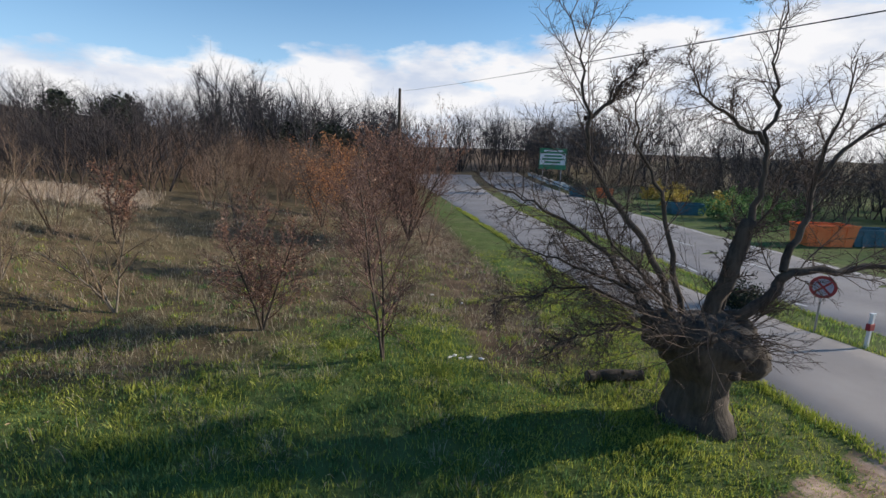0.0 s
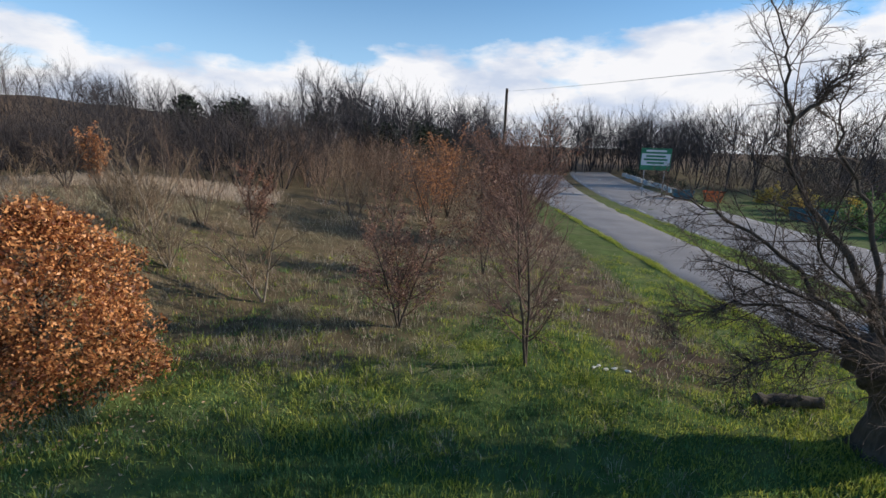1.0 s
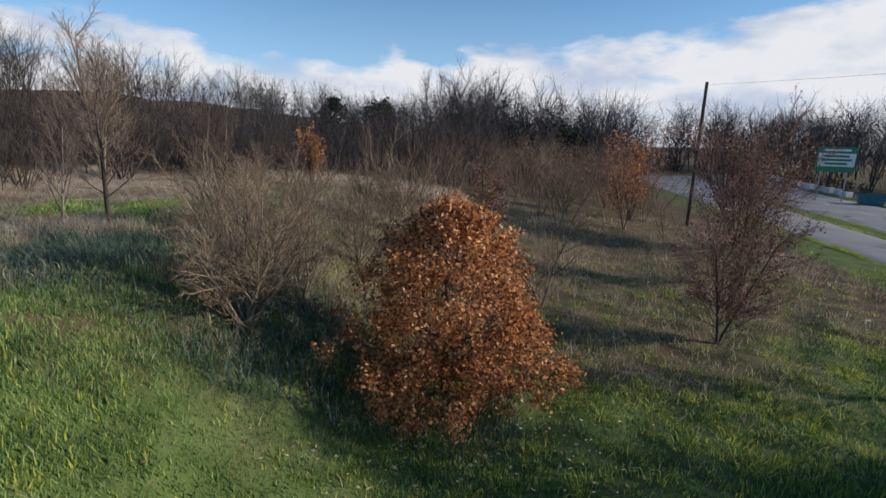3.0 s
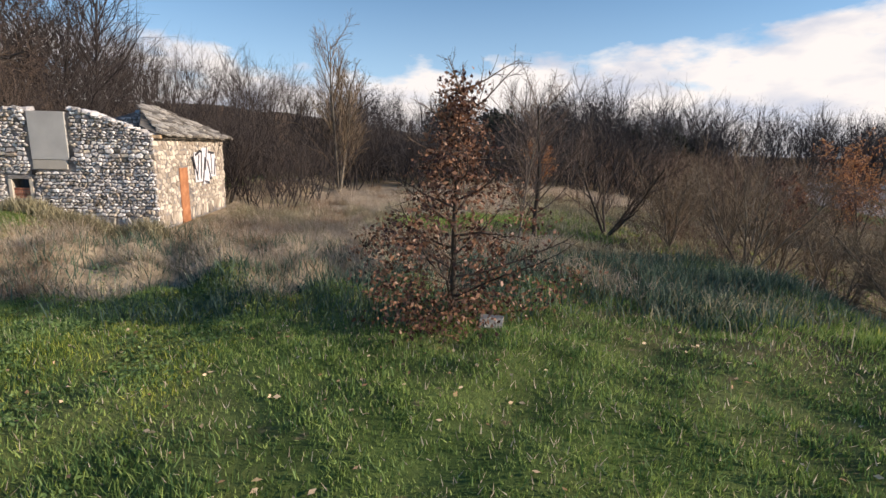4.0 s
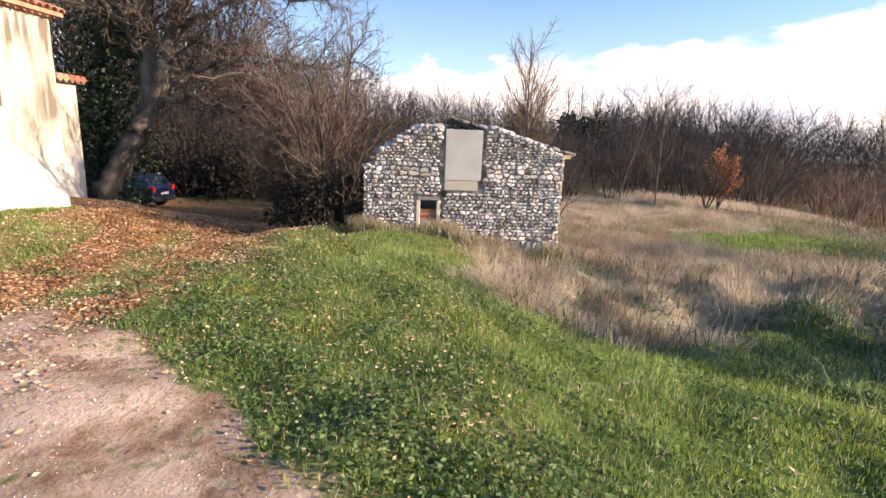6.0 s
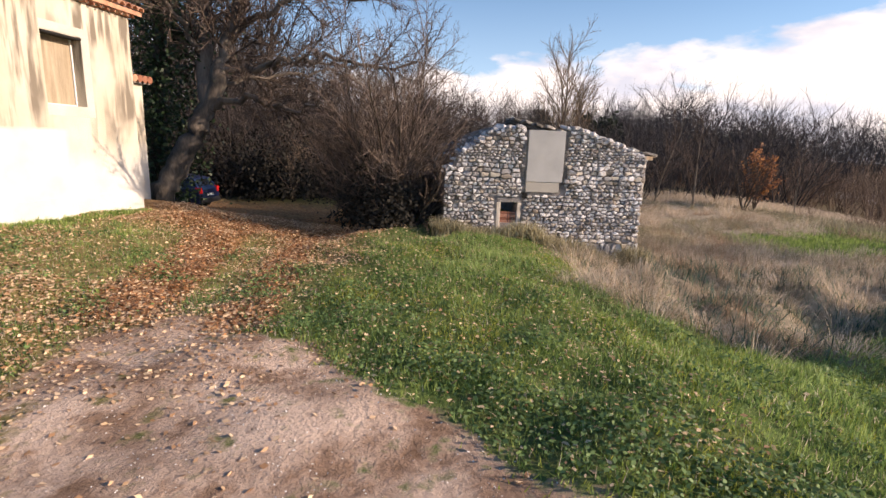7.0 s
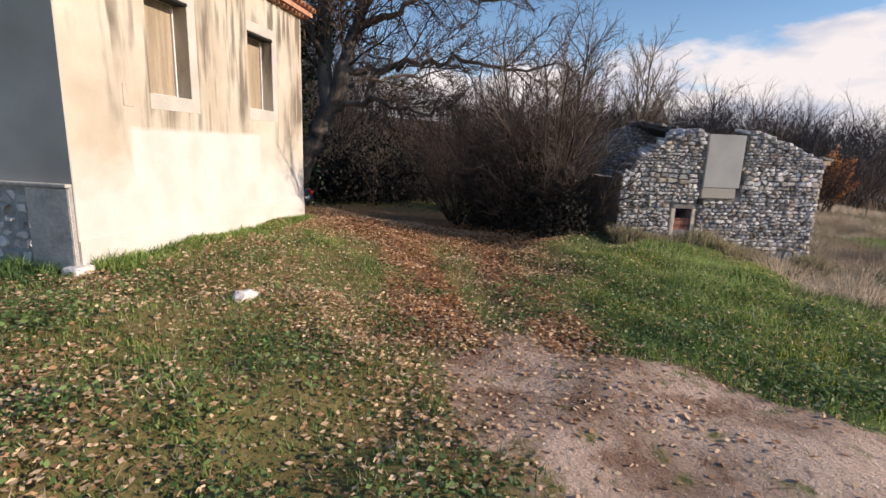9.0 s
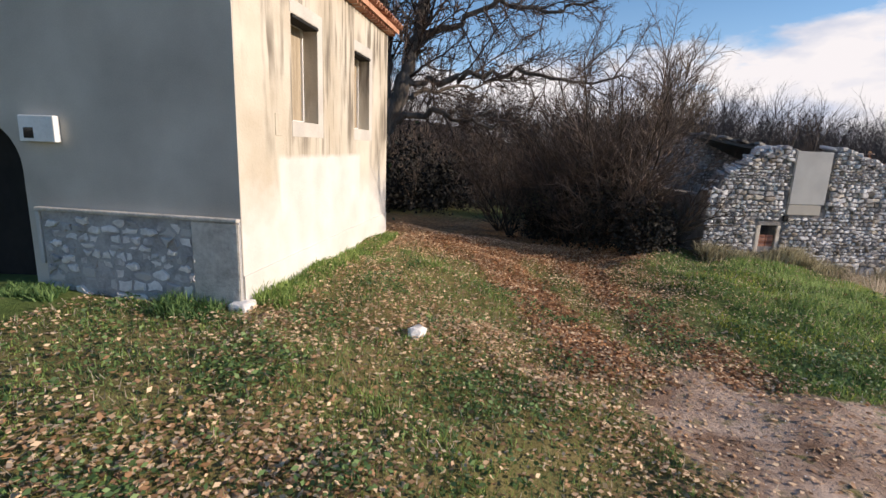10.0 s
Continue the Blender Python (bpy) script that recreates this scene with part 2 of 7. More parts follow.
glass.node_tree.nodes["Principled BSDF"].inputs["Roughness"].default_value = 0.05
M["glass"] = glass


# plaster of the sunlit wall: cream, with streaks that run down from the sills and the eave
def plaster_material():
    m = bpy.data.materials.new("plaster_sunny")
    m.use_nodes = True
    n, l = m.node_tree.nodes, m.node_tree.links
    bsdf = n["Principled BSDF"]
    bsdf.inputs["Roughness"].default_value = 0.95
    co = n.new("ShaderNodeTexCoord")

    def noise_of(scale, stretch, detail=6):
        mp, t = n.new("ShaderNodeMapping"), n.new("ShaderNodeTexNoise")
        mp.inputs["Scale"].default_value = stretch
        t.inputs["Scale"].default_value, t.inputs["Detail"].default_value = scale, detail
        l.new(co.outputs["Object"], mp.inputs[0])
        l.new(mp.outputs[0], t.inputs["Vector"])
        return t.outputs["Fac"]

    def ramp_of(fac, a, b, ca, cb):
        r = n.new("ShaderNodeValToRGB")
        r.color_ramp.elements[0].position, r.color_ramp.elements[0].color = a, (*ca, 1)
        r.color_ramp.elements[1].position, r.color_ramp.elements[1].color = b, (*cb, 1)
        l.new(fac, r.inputs[0])
        return r.outputs[0]

    base = ramp_of(noise_of(0.9, (1, 1, 1)), 0.35, 0.65, (0.49, 0.425, 0.325), (0.63, 0.58, 0.48))
    streak = ramp_of(noise_of(5.0, (1, 1, 0.11)), 0.45, 0.57, (0, 0, 0), (1, 1, 1))
    patch = ramp_of(noise_of(0.9, (1, 1.3, 0.6), 3), 0.4, 0.54, (0, 0, 0), (1, 1, 1))
    both = n.new("ShaderNodeMath")
    both.operation = "MULTIPLY"
    l.new(streak, both.inputs[0])
    l.new(patch, both.inputs[1])
    sepa = n.new("ShaderNodeSeparateXYZ")
    l.new(co.outputs["Object"], sepa.inputs[0])
    up = n.new("ShaderNodeMapRange")
    up.inputs["From Min"].default_value, up.inputs["From Max"].default_value = 1.9, 2.9
    l.new(sepa.outputs["Z"], up.inputs["Value"])
    streaks = n.new("ShaderNodeMath")
    streaks.operation = "MULTIPLY"
    l.new(both.outputs[0], streaks.inputs[0])
    l.new(up.outputs[0], streaks.inputs[1])
    mix = n.new("ShaderNodeMixRGB")
    mix.inputs[2].default_value = (0.2, 0.17, 0.13, 1)
    l.new(streaks.outputs[0], mix.inputs[0])
    l.new(base, mix.inputs[1])

    # whitewash rolled over the middle of the wall and along its foot, with a worn edge
    def band(axis, a, b, wear):
        r, w = n.new("ShaderNodeMapRange"), n.new("ShaderNodeMath")
        w.operation = "MULTIPLY_ADD"
        w.inputs[1].default_value = wear
        l.new(noise_of(5.0, (1, 1, 1)), w.inputs[0])
        l.new(sepa.outputs[axis], w.inputs[2])
        r.inputs["From Min"].default_value, r.inputs["From Max"].default_value = a + wear / 2, b + wear / 2
        l.new(w.outputs[0], r.inputs["Value"])
        return r.outputs[0]

    def both_of(op, a, b):
        x = n.new("ShaderNodeMath")
        x.operation = op
        l.new(a, x.inputs[0])
        l.new(b, x.inputs[1])
        return x.outputs[0]

    upper = both_of("MULTIPLY", both_of("MULTIPLY", band("Y", 0.95, 1.05, 0.04), band("Y", 4.55, 4.4, 0.06)), band("Z", 2.5, 2.42, 0.06))
    wash = both_of("MAXIMUM", upper, band("Z", 2.25, 1.5, 0.5))
    white = n.new("ShaderNodeMixRGB")
    l.new(wash, white.inputs[0])
    l.new(mix.outputs[0], white.inputs[1])
    l.new(ramp_of(noise_of(1.6, (1, 1, 1)), 0.3, 0.7, (0.58, 0.555, 0.505), (0.7, 0.68, 0.635)), white.inputs[2])
    l.new(white.outputs[0], bsdf.inputs["Base Color"])
    bp = n.new("ShaderNodeBump")
    bp.inputs["Strength"].default_value, bp.inputs["Distance"].default_value = 0.35, 0.02
    l.new(noise_of(26, (1, 1, 1)), bp.inputs["Height"])
    l.new(bp.outputs[0], bsdf.inputs["Normal"])
    return m


M["plaster_sunny"] = plaster_material()


# ---- mesh helpers ----
def part(name, bm, mat, parent=None, label=""):
    me = bpy.data.meshes.new(name)
    bm.to_mesh(me)
    bm.free()
    me.materials.append(mat)
    ob = new(name, me)
    ob.parent = parent
    return tagged(ob, label)


def mesh_of(name, verts, faces, mat, smooth=False):
    """A mesh from a numpy array of places and an array of triangles or quads."""
    me = bpy.data.meshes.new(name)
    verts, faces = np.asarray(verts, np.float32), np.asarray(faces, np.int32)
    k = faces.shape[1]
    me.vertices.add(len(verts))
    me.vertices.foreach_set("co", verts.ravel())
    me.loops.add(faces.size)
    me.loops.foreach_set("vertex_index", faces.ravel())
    me.polygons.add(len(faces))
    me.polygons.foreach_set("loop_start", np.arange(0, faces.size, k, dtype=np.int32))
    me.polygons.foreach_set("loop_total", np.full(len(faces), k, np.int32))
    if smooth:
        me.polygons.foreach_set("use_smooth", np.ones(len(faces), bool))
    me.materials.append(mat)
    me.update(calc_edges=True)
    return me


def piece(name, verts, faces, mat, parent=None, label="", smooth=False):
    ob = new(name, mesh_of(name, verts, faces, mat, smooth))
    ob.parent = parent
    return tagged(ob, label)


def thing(name, m, label, category, group="", kind=""):
    ob = new(name)
    ob.empty_display_size = 0.3
    ob.matrix_world = m
    return tagged(ob, label, category, group, kind)


def box(bm, x0, x1, y0, y1, z0, z1, bevel=0.0):
    r = bmesh.ops.create_cube(bm, size=1.0, matrix=Matrix.Translation(((x0 + x1) / 2, (y0 + y1) / 2, (z0 + z1) / 2)) @ Matrix.Diagonal((x1 - x0, y1 - y0, z1 - z0, 1)))
    if bevel:
        edges = list({e for v in r["verts"] for e in v.link_edges})
        bmesh.ops.bevel(bm, geom=edges, offset=bevel, segments=2, affect="EDGES", profile=0.5)
    return bm


def box_mesh(x0, x1, y0, y1, z0, z1, bevel=0.0):
    return box(bmesh.new(), x0, x1, y0, y1, z0, z1, bevel)


def cyl(bm, a, b, r0, r1, sides=12):
    a, b = Vector(a), Vector(b)
    m = Matrix.Translation((a + b) / 2) @ (b - a).to_track_quat("Z", "Y").to_matrix().to_4x4()
    bmesh.ops.create_cone(bm, cap_ends=True, segments=sides, radius1=r0, radius2=r1, depth=(b - a).length, matrix=m)
    return bm


def cyl_mesh(a, b, r0, r1, sides=12):
    return cyl(bmesh.new(), a, b, r0, r1, sides)


# ---- lie of the land ----
def step(a, b, v):
    t = np.clip((v - a) / (b - a), 0, 1)
    return t * t * (3 - 2 * t)


def ground(x, y):
    x, y = np.asarray(x, float), np.asarray(y, float)
    z = 0.05 - (0.45 + 0.25 * step(6.3, 8.4, y)) * step(-15, -10.6, x) * (1 - 0.35 * step(-8, -2, x) * (1 - step(9, 14, y)))
    far = np.clip(y - 12, 0, 24)
    z = z - 3.02 * step(2.8 - 0.35 * far, 9.5 + 0.8 * far, x - 0.12 * (y - 6))
    z = z + 0.62 * step(-20.3, -26, x) * step(0, 6, y) * (1 - 0.9 * step(15, 19, y))
    z = z + 0.28 * step(9, 14, y) * (1 - step(-15.5, -12.5, x)) * step(-19.8, -18, x) * (1 - step(18, 26, y))
    z = z - 0.8 * step(14.5, 22, y) * (1 - step(-20, -17, x)) * (1 - step(30, 45, y))
    d = -0.6 * (x + 8) + 0.8 * (y - 20)
    left = 1 - step(-45, 25, x)
    z = z + 8 * step(18, 85, d) * left
    z = z + 1.2 * step(60, 200, y)
    # rough mounds where the dry grass stands
    rough = step(8.2, 10, y) * (1 - step(12.5, 16, y)) * step(-13.5, -11.5, x) * (1 - step(-2, 2, x))
    z = z + 0.32 * rough * (np.sin(1.9 * x + 1.2 * np.sin(0.9 * y)) * np.sin(1.7 * y + 0.8 * np.sin(1.3 * x)) + 0.5 * np.sin(3.3 * x + 2.0 * y))
    z = z + 0.06 * step(9, 12, x) * (1 - step(28, 30, x - 0.2 * y)) * np.sin(1.9 * x + 1.1 * np.sin(0.8 * y)) * np.sin(2.3 * y + 1.3 * np.sin(0.7 * x))
    # hummocks in the turf
    turf = (1 - 0.6 * dirt_mask(x, y)) * (1 - step(0, 4, x)) * (1 - step(13, 16, y)) * step(-26, -24, x) 
    z = z + 0.045 * turf * (np.sin(3.9 * x + 1.5 * np.sin(1.1 * y)) * np.sin(3.4 * y + 1.2 * np.sin(1.4 * x)) + 0.6 * np.sin(2.3 * x - 2.9 * y))
    z = z + 0.9 * step(30, 60, d) * left * np.sin(0.13 * x + 1) * np.sin(0.17 * y)
    near = np.clip(1 - np.hypot(x, y) / 400, 0, 1)
    z = z + near * (0.05 * np.sin(0.9 * x + 0.4 * y) * np.sin(0.7 * y - 0.3 * x + 1) + 0.035 * np.sin(2.3 * x + 1.1) * np.sin(2.1 * y + 0.5))
    return z


def road_near(y):
    return 38.8 + 0.16 * y + 0.0014 * y * y


def path_left(y):
    return 31.0 + 0.2 * y


def dirt_mask(x, y):
    """1 on the bare earth of the tracks."""
    wob = 0.25 * np.sin(1.7 * y + 0.6 * x) + 0.18 * np.sin(3.1 * x - 1.3 * y)
    c, hw = -19.7 + (7.4 - y) * 0.6, 1.15 + np.clip(7.4 - y, 0, 6.5) * 0.42
    d1 = (1 - step(-0.7, 0.5, np.abs(x - c) - hw + wob)) * (1 - step(6.6, 8.8, y + 1.5 * wob))
    near_drive = (1 - step(1.7, 2.3, y + wob)) * step(22, 24, x) * (1 - step(60, 61, x))
    return np.maximum(d1, near_drive)


def rut_mask(x, y):
    """1 on the two ruts that lead on between the house and the barn, and on the yard behind."""
    left, right = -20.75 - 0.2 * (y - 7.4), -19.2 - 0.13 * (y - 7.4)
    a = np.maximum(1 - step(0.34, 0.75, np.abs(x - left)), 1 - step(0.24, 0.55, np.abs(x - right))) * step(6.8, 7.6, y)
    yard = step(12.0, 14.0, y) * (1 - step(-18.8, -17.8, x)) * (1 - step(24, 28, y)) * step(-36, -32, x)
    return np.maximum(a * (1 - step(13, 14, y)), yard)


def dry_mask(x, y):
    """1 where the grass stands tall and dry."""
    wob = 0.9 * np.sin(0.8 * x) + 0.6 * np.sin(1.7 * x + 1.0) + 0.35 * np.sin(3.6 * x)
    edge = step(8.0, 9.2, y + wob * 0.6 - 1.7 * step(-10.0, -8.0, x) - 2.2 * step(-12.2, -14.2, x)) * step(-14.2, -13.0, x + 0.15 * wob) * (1 - step(-2, 1.5, x))
    strip = 1 - step(16.8, 17.8, y + 0.5 * wob) * (1 - step(20.5, 22, y + wob)) * step(-6.5, -4.5, x)
    return np.clip(edge * strip, 0, 1)


def scrub_mask(x, y):
    """1 on the brown, scrubby part of the lower meadow."""
    wob = 1.2 * np.sin(0.45 * x + 0.8) + 0.8 * np.sin(0.8 * y + 0.3 * x)
    a = step(9.5, 13.5, y + wob + 5.0 * (1 - step(4.5, 9, x))) * step(-2.5, 0.5, x) * (1 - step(-2.5, -0.5, x - path_left(y) + 4.5))
    b = (1 - step(1.2, 2.4, np.abs(x - (path_left(y) - 5.6)))) * step(6, 9, y)
    return np.clip(np.maximum(a * 0.85, b), 0, 1)


def spaced(lo, fine_lo, fine_hi, hi, fine, grow=1.18):
    mid = np.arange(fine_lo, fine_hi + 1e-6, fine)
    def tail(start, end):
        out, s, p = [], fine, start
        while p < end:
            s *= grow
            p += s
            out.append(p)
        return np.array(out)
    return np.concatenate([-tail(-fine_lo, -lo)[::-1], mid, tail(fine_hi, hi)])


def ground_material():
    m = bpy.data.materials.new("soil")
    m.use_nodes = True
    n, l = m.node_tree.nodes, m.node_tree.links
    bsdf = n["Principled BSDF"]
    bsdf.inputs["Roughness"].default_value = 0.95
    bsdf.inputs["Specular IOR Level"].default_value = 0.1
    co = n.new("ShaderNodeTexCoord")
    kind = n.new("ShaderNodeVertexColor")
    kind.layer_name = "cover"
    sp = n.new("ShaderNodeSeparateColor")
    l.new(kind.outputs[0], sp.inputs[0])

    def noisy(scale, lo, hi, ca, cb, detail=8):
        t, r = n.new("ShaderNodeTexNoise"), n.new("ShaderNodeValToRGB")
        t.inputs["Scale"].default_value, t.inputs["Detail"].default_value, t.inputs["Roughness"].default_value = scale, detail, 0.65
        l.new(co.outputs["Object"], t.inputs["Vector"])
        l.new(t.outputs["Fac"], r.inputs[0])
        r.color_ramp.elements[0].position, r.color_ramp.elements[0].color = lo, (*ca, 1)
        r.color_ramp.elements[1].position, r.color_ramp.elements[1].color = hi, (*cb, 1)
        return r.outputs[0], t.outputs["Fac"]

    def mixed(fac, a, b):
        x = n.new("ShaderNodeMixRGB")
        l.new(fac, x.inputs[0])
        l.new(a, x.inputs[1])
        l.new(b, x.inputs[2])
        return x.outputs[0]

    turf, h1 = noisy(1.3, 0.32, 0.68, (0.05, 0.09, 0.026), (0.16, 0.225, 0.07))
    turf2, _ = noisy(0.35, 0.4, 0.62, (0.09, 0.125, 0.03), (0.17, 0.15, 0.07))
    half = n.new("ShaderNodeMixRGB")
    half.inputs[0].default_value = 0.45
    l.new(turf, half.inputs[1])
    l.new(turf2, half.inputs[2])
    pale, h2 = noisy(0.9, 0.36, 0.62, (0.28, 0.185, 0.13), (0.63, 0.475, 0.37), 9)
    brown, _ = noisy(7.0, 0.3, 0.7, (0.13, 0.075, 0.045), (0.34, 0.215, 0.145), 8)
    _, damp = noisy(1.6, 0.3, 0.7, (0, 0, 0), (1, 1, 1), 8)
    wet = n.new("ShaderNodeMapRange")
    wet.inputs["From Min"].default_value, wet.inputs["From Max"].default_value, wet.inputs["To Max"].default_value = 0.5, 0.6, 0.88
    l.new(damp, wet.inputs["Value"])
    dirt = mixed(wet.outputs[0], pale, brown)
    scrub, h3 = noisy(1.1, 0.3, 0.7, (0.06, 0.043, 0.028), (0.2, 0.14, 0.09))
    litter, h4 = noisy(6.0, 0.35, 0.66, (0.17, 0.095, 0.045), (0.47, 0.29, 0.155), 12)
    c = mixed(sp.outputs["Green"], half.outputs[0], scrub)
    straw, _ = noisy(2.4, 0.3, 0.7, (0.24, 0.185, 0.125), (0.56, 0.46, 0.335))
    dry = n.new("ShaderNodeVertexColor")
    dry.layer_name = "straw"
    c = mixed(dry.outputs[0], c, straw)
    c = mixed(sp.outputs["Blue"], c, litter)
    # the bare earth ends in a ragged edge
    _, rag = noisy(3.2, 0.3, 0.7, (0, 0, 0), (1, 1, 1), 6)
    lift1, lift2 = n.new("ShaderNodeMath"), n.new("ShaderNodeMath")
    lift1.operation, lift2.operation, lift2.use_clamp = "MULTIPLY_ADD", "MULTIPLY_ADD", True
    lift1.inputs[1].default_value, lift1.inputs[2].default_value = 7.0, -4.35
    l.new(rag, lift1.inputs[0])
    lift2.inputs[1].default_value = 2.3
    l.new(sp.outputs["Red"], lift2.inputs[0])
    l.new(lift1.outputs[0], lift2.inputs[2])
    c = mixed(lift2.outputs[0], c, dirt)
    l.new(c, bsdf.inputs["Base Color"])
    _, hb = noisy(14, 0.3, 0.7, (0, 0, 0), (1, 1, 1))
    bp = n.new("ShaderNodeBump")
    bp.inputs["Strength"].default_value, bp.inputs["Distance"].default_value = 0.8, 0.05
    l.new(hb, bp.inputs["Height"])
    l.new(bp.outputs[0], bsdf.inputs["Normal"])
    return m


def forest_mask(x, y):
    d = -0.6 * (x + 8) + 0.8 * (y - 20)
    return step(12, 22, d)


def build_ground():
    xs, ys = spaced(-1500, -30, 34, 1500, 0.28), spaced(-600, 0, 20, 2500, 0.28)
    gx, gy = np.meshgrid(xs, ys)
    v = np.stack([gx, gy, ground(gx, gy)], -1).reshape(-1, 3)
    w, h = len(xs), len(ys)
    i = (np.arange(h - 1)[:, None] * w + np.arange(w - 1)).ravel()
    ob = piece("ground", v, np.stack([i, i + 1, i + 1 + w, i + w], 1), ground_material(), smooth=True)
    col = ob.data.color_attributes.new("cover", "FLOAT_COLOR", "POINT")
    x, y = v[:, 0], v[:, 1]
    rgba = np.ones((len(v), 4), np.float32)
    rgba[:, 0] = np.maximum(dirt_mask(x, y), 0.5 * rut_mask(x, y) * (1 - step(9.5, 12.5, y)))
    rgba[:, 1] = np.maximum(np.maximum(np.maximum(dry_mask(x, y) * 0.8, scrub_mask(x, y)), step(45, 80, y) * 0.8), forest_mask(x, y))
    rgba[:, 2] = np.maximum(rut_mask(x, y) * 0.95, 0.42 * (1 - step(-20.2, -17.5, x)) * step(-28, -26.5, x) * (1 - step(14, 17, y)) * step(-3, 0, y))
    col.data.foreach_set("color", rgba.ravel())
    dry = ob.data.color_attributes.new("straw", "FLOAT_COLOR", "POINT")
    rgba[:, :3] = (dry_mask(x, y) * (1 - step(34, 40, y)))[:, None]
    dry.data.foreach_set("color", rgba.ravel())
    return tagged(ob, "uneven meadow ground with turf, bare tracks and leaf litter", "ground", kind="structure")


build_ground()

# ---- growing things ----
def unit(v):
    return v / (np.linalg.norm(v) + 1e-9)


def limb(out, rng, p, d, length, radius, depth, cfg):
    """Adds a bent, tapered limb and, from it, the limbs of the next depth. out: a list of polylines for each depth."""
    n = cfg["segs"][depth]
    pts, p, d = [np.array(p, float)], np.array(p, float), unit(np.array(d, float))
    lift, wob = cfg["lift"][depth], cfg["wob"][depth]
    for _ in range(n):
        d = unit(d + rng.normal(0, wob, 3) + np.array([0, 0, lift]))
        p = p + d * (length / n)
        pts.append(p)
    pts = np.array(pts)
    out[depth].append((pts, np.linspace(radius, radius * cfg["tip"][depth], n + 1)))
    spread(out, rng, pts, radius, length, depth, cfg)


def spread(out, rng, pts, radius, length, depth, cfg):
    if depth + 1 >= len(cfg["segs"]):
        return
    kids = cfg["kids"][depth]
    n = len(pts) - 1
    kids = int(kids * rng.uniform(0.8, 1.2) + 0.5)
    turn = rng.uniform(0, 6.28)
    for k in range(kids):
        s = cfg["from"][depth] + (1 - cfg["from"][depth]) * (k + rng.uniform(0.1, 0.9)) / kids
        f = min(int(s * n), n - 1)
        at = pts[f] + (pts[f + 1] - pts[f]) * (s * n - f)
        axis = unit(pts[f + 1] - pts[f])
        side = unit(np.cross(axis, [0.31, 0.52, 0.79]))
        other = np.cross(axis, side)
        turn += 2.4 + rng.normal(0, 0.4)
        a = cfg["angle"][depth] * rng.uniform(0.7, 1.25)
        d = axis * math.cos(a) + (side * math.cos(turn) + other * math.sin(turn)) * math.sin(a)
        size = cfg["ratio"][depth] * rng.uniform(0.65, 1.15) * (1.1 - cfg.get("taper", 0.55) * s)
        limb(out, rng, at, d, length * size, radius * cfg["thin"][depth] * (1.05 - 0.4 * s), depth + 1, cfg)


def tubes(lines, sides):
    """Tapered tubes along polylines, as vertices and quads."""
    groups = {}
    for pts, rad in lines:
        groups.setdefault(len(pts), []).append((pts, rad))
    vs, fs, base = [], [], 0
    ring = np.arange(sides) * 2 * math.pi / sides
    for m, some in groups.items():
        p = np.array([a for a, _ in some])
        r = np.array([b for _, b in some])
        t = np.gradient(p, axis=1)
        t /= np.linalg.norm(t, axis=2, keepdims=True) + 1e-9
        u = np.cross(t, [0.31, 0.52, 0.79])
        u /= np.linalg.norm(u, axis=2, keepdims=True) + 1e-9
        w = np.cross(t, u)
        v = p[:, :, None] + r[:, :, None, None] * (u[:, :, None] * np.cos(ring)[:, None] + w[:, :, None] * np.sin(ring)[:, None])
        count = len(some)
        i = base + (np.arange(count)[:, None, None] * m + np.arange(m - 1)[:, None]) * sides + np.arange(sides)
        j = base + (np.arange(count)[:, None, None] * m + np.arange(m - 1)[:, None]) * sides + (np.arange(sides) + 1) % sides
        fs.append(np.stack([i, j, j + sides, i + sides], -1).reshape(-1, 4))
        vs.append(v.reshape(-1, 3))
        base += count * m * sides
    return np.concatenate(vs), np.concatenate(fs)


def slivers(lines):
    """The finest twigs: one pointed blade of wood each, turned every way, as quads."""
    a = np.array([p[0] for p, _ in lines])
    b = np.array([p[-1] for p, _ in lines])
    r = np.array([q[0] for _, q in lines])[:, None]
    t = b - a
    t /= np.linalg.norm(t, axis=1, keepdims=True) + 1e-9
    u = np.cross(t, [0.31, 0.52, 0.79])
    u /= np.linalg.norm(u, axis=1, keepdims=True) + 1e-9
    w = np.cross(t, u)
    turn = (np.arange(len(a)) * 2.4)[:, None]
    d = u * np.cos(turn) + w * np.sin(turn)
    v = np.stack([a - d * r, a + d * r, b + d * r * 0.35, b - d * r * 0.35], 1).reshape(-1, 3)
    return v, np.arange(len(v)).reshape(-1, 4)


def wood(lines, sides):
    return slivers(lines) if len(lines[0][0]) == 2 else tubes(lines, sides)


def joined(meshes):
    vs, fs, base = [], [], 0
    for v, f in meshes:
        vs.append(v)
        fs.append(f + base)
        base += len(v)
    return np.concatenate(vs), np.concatenate(fs)


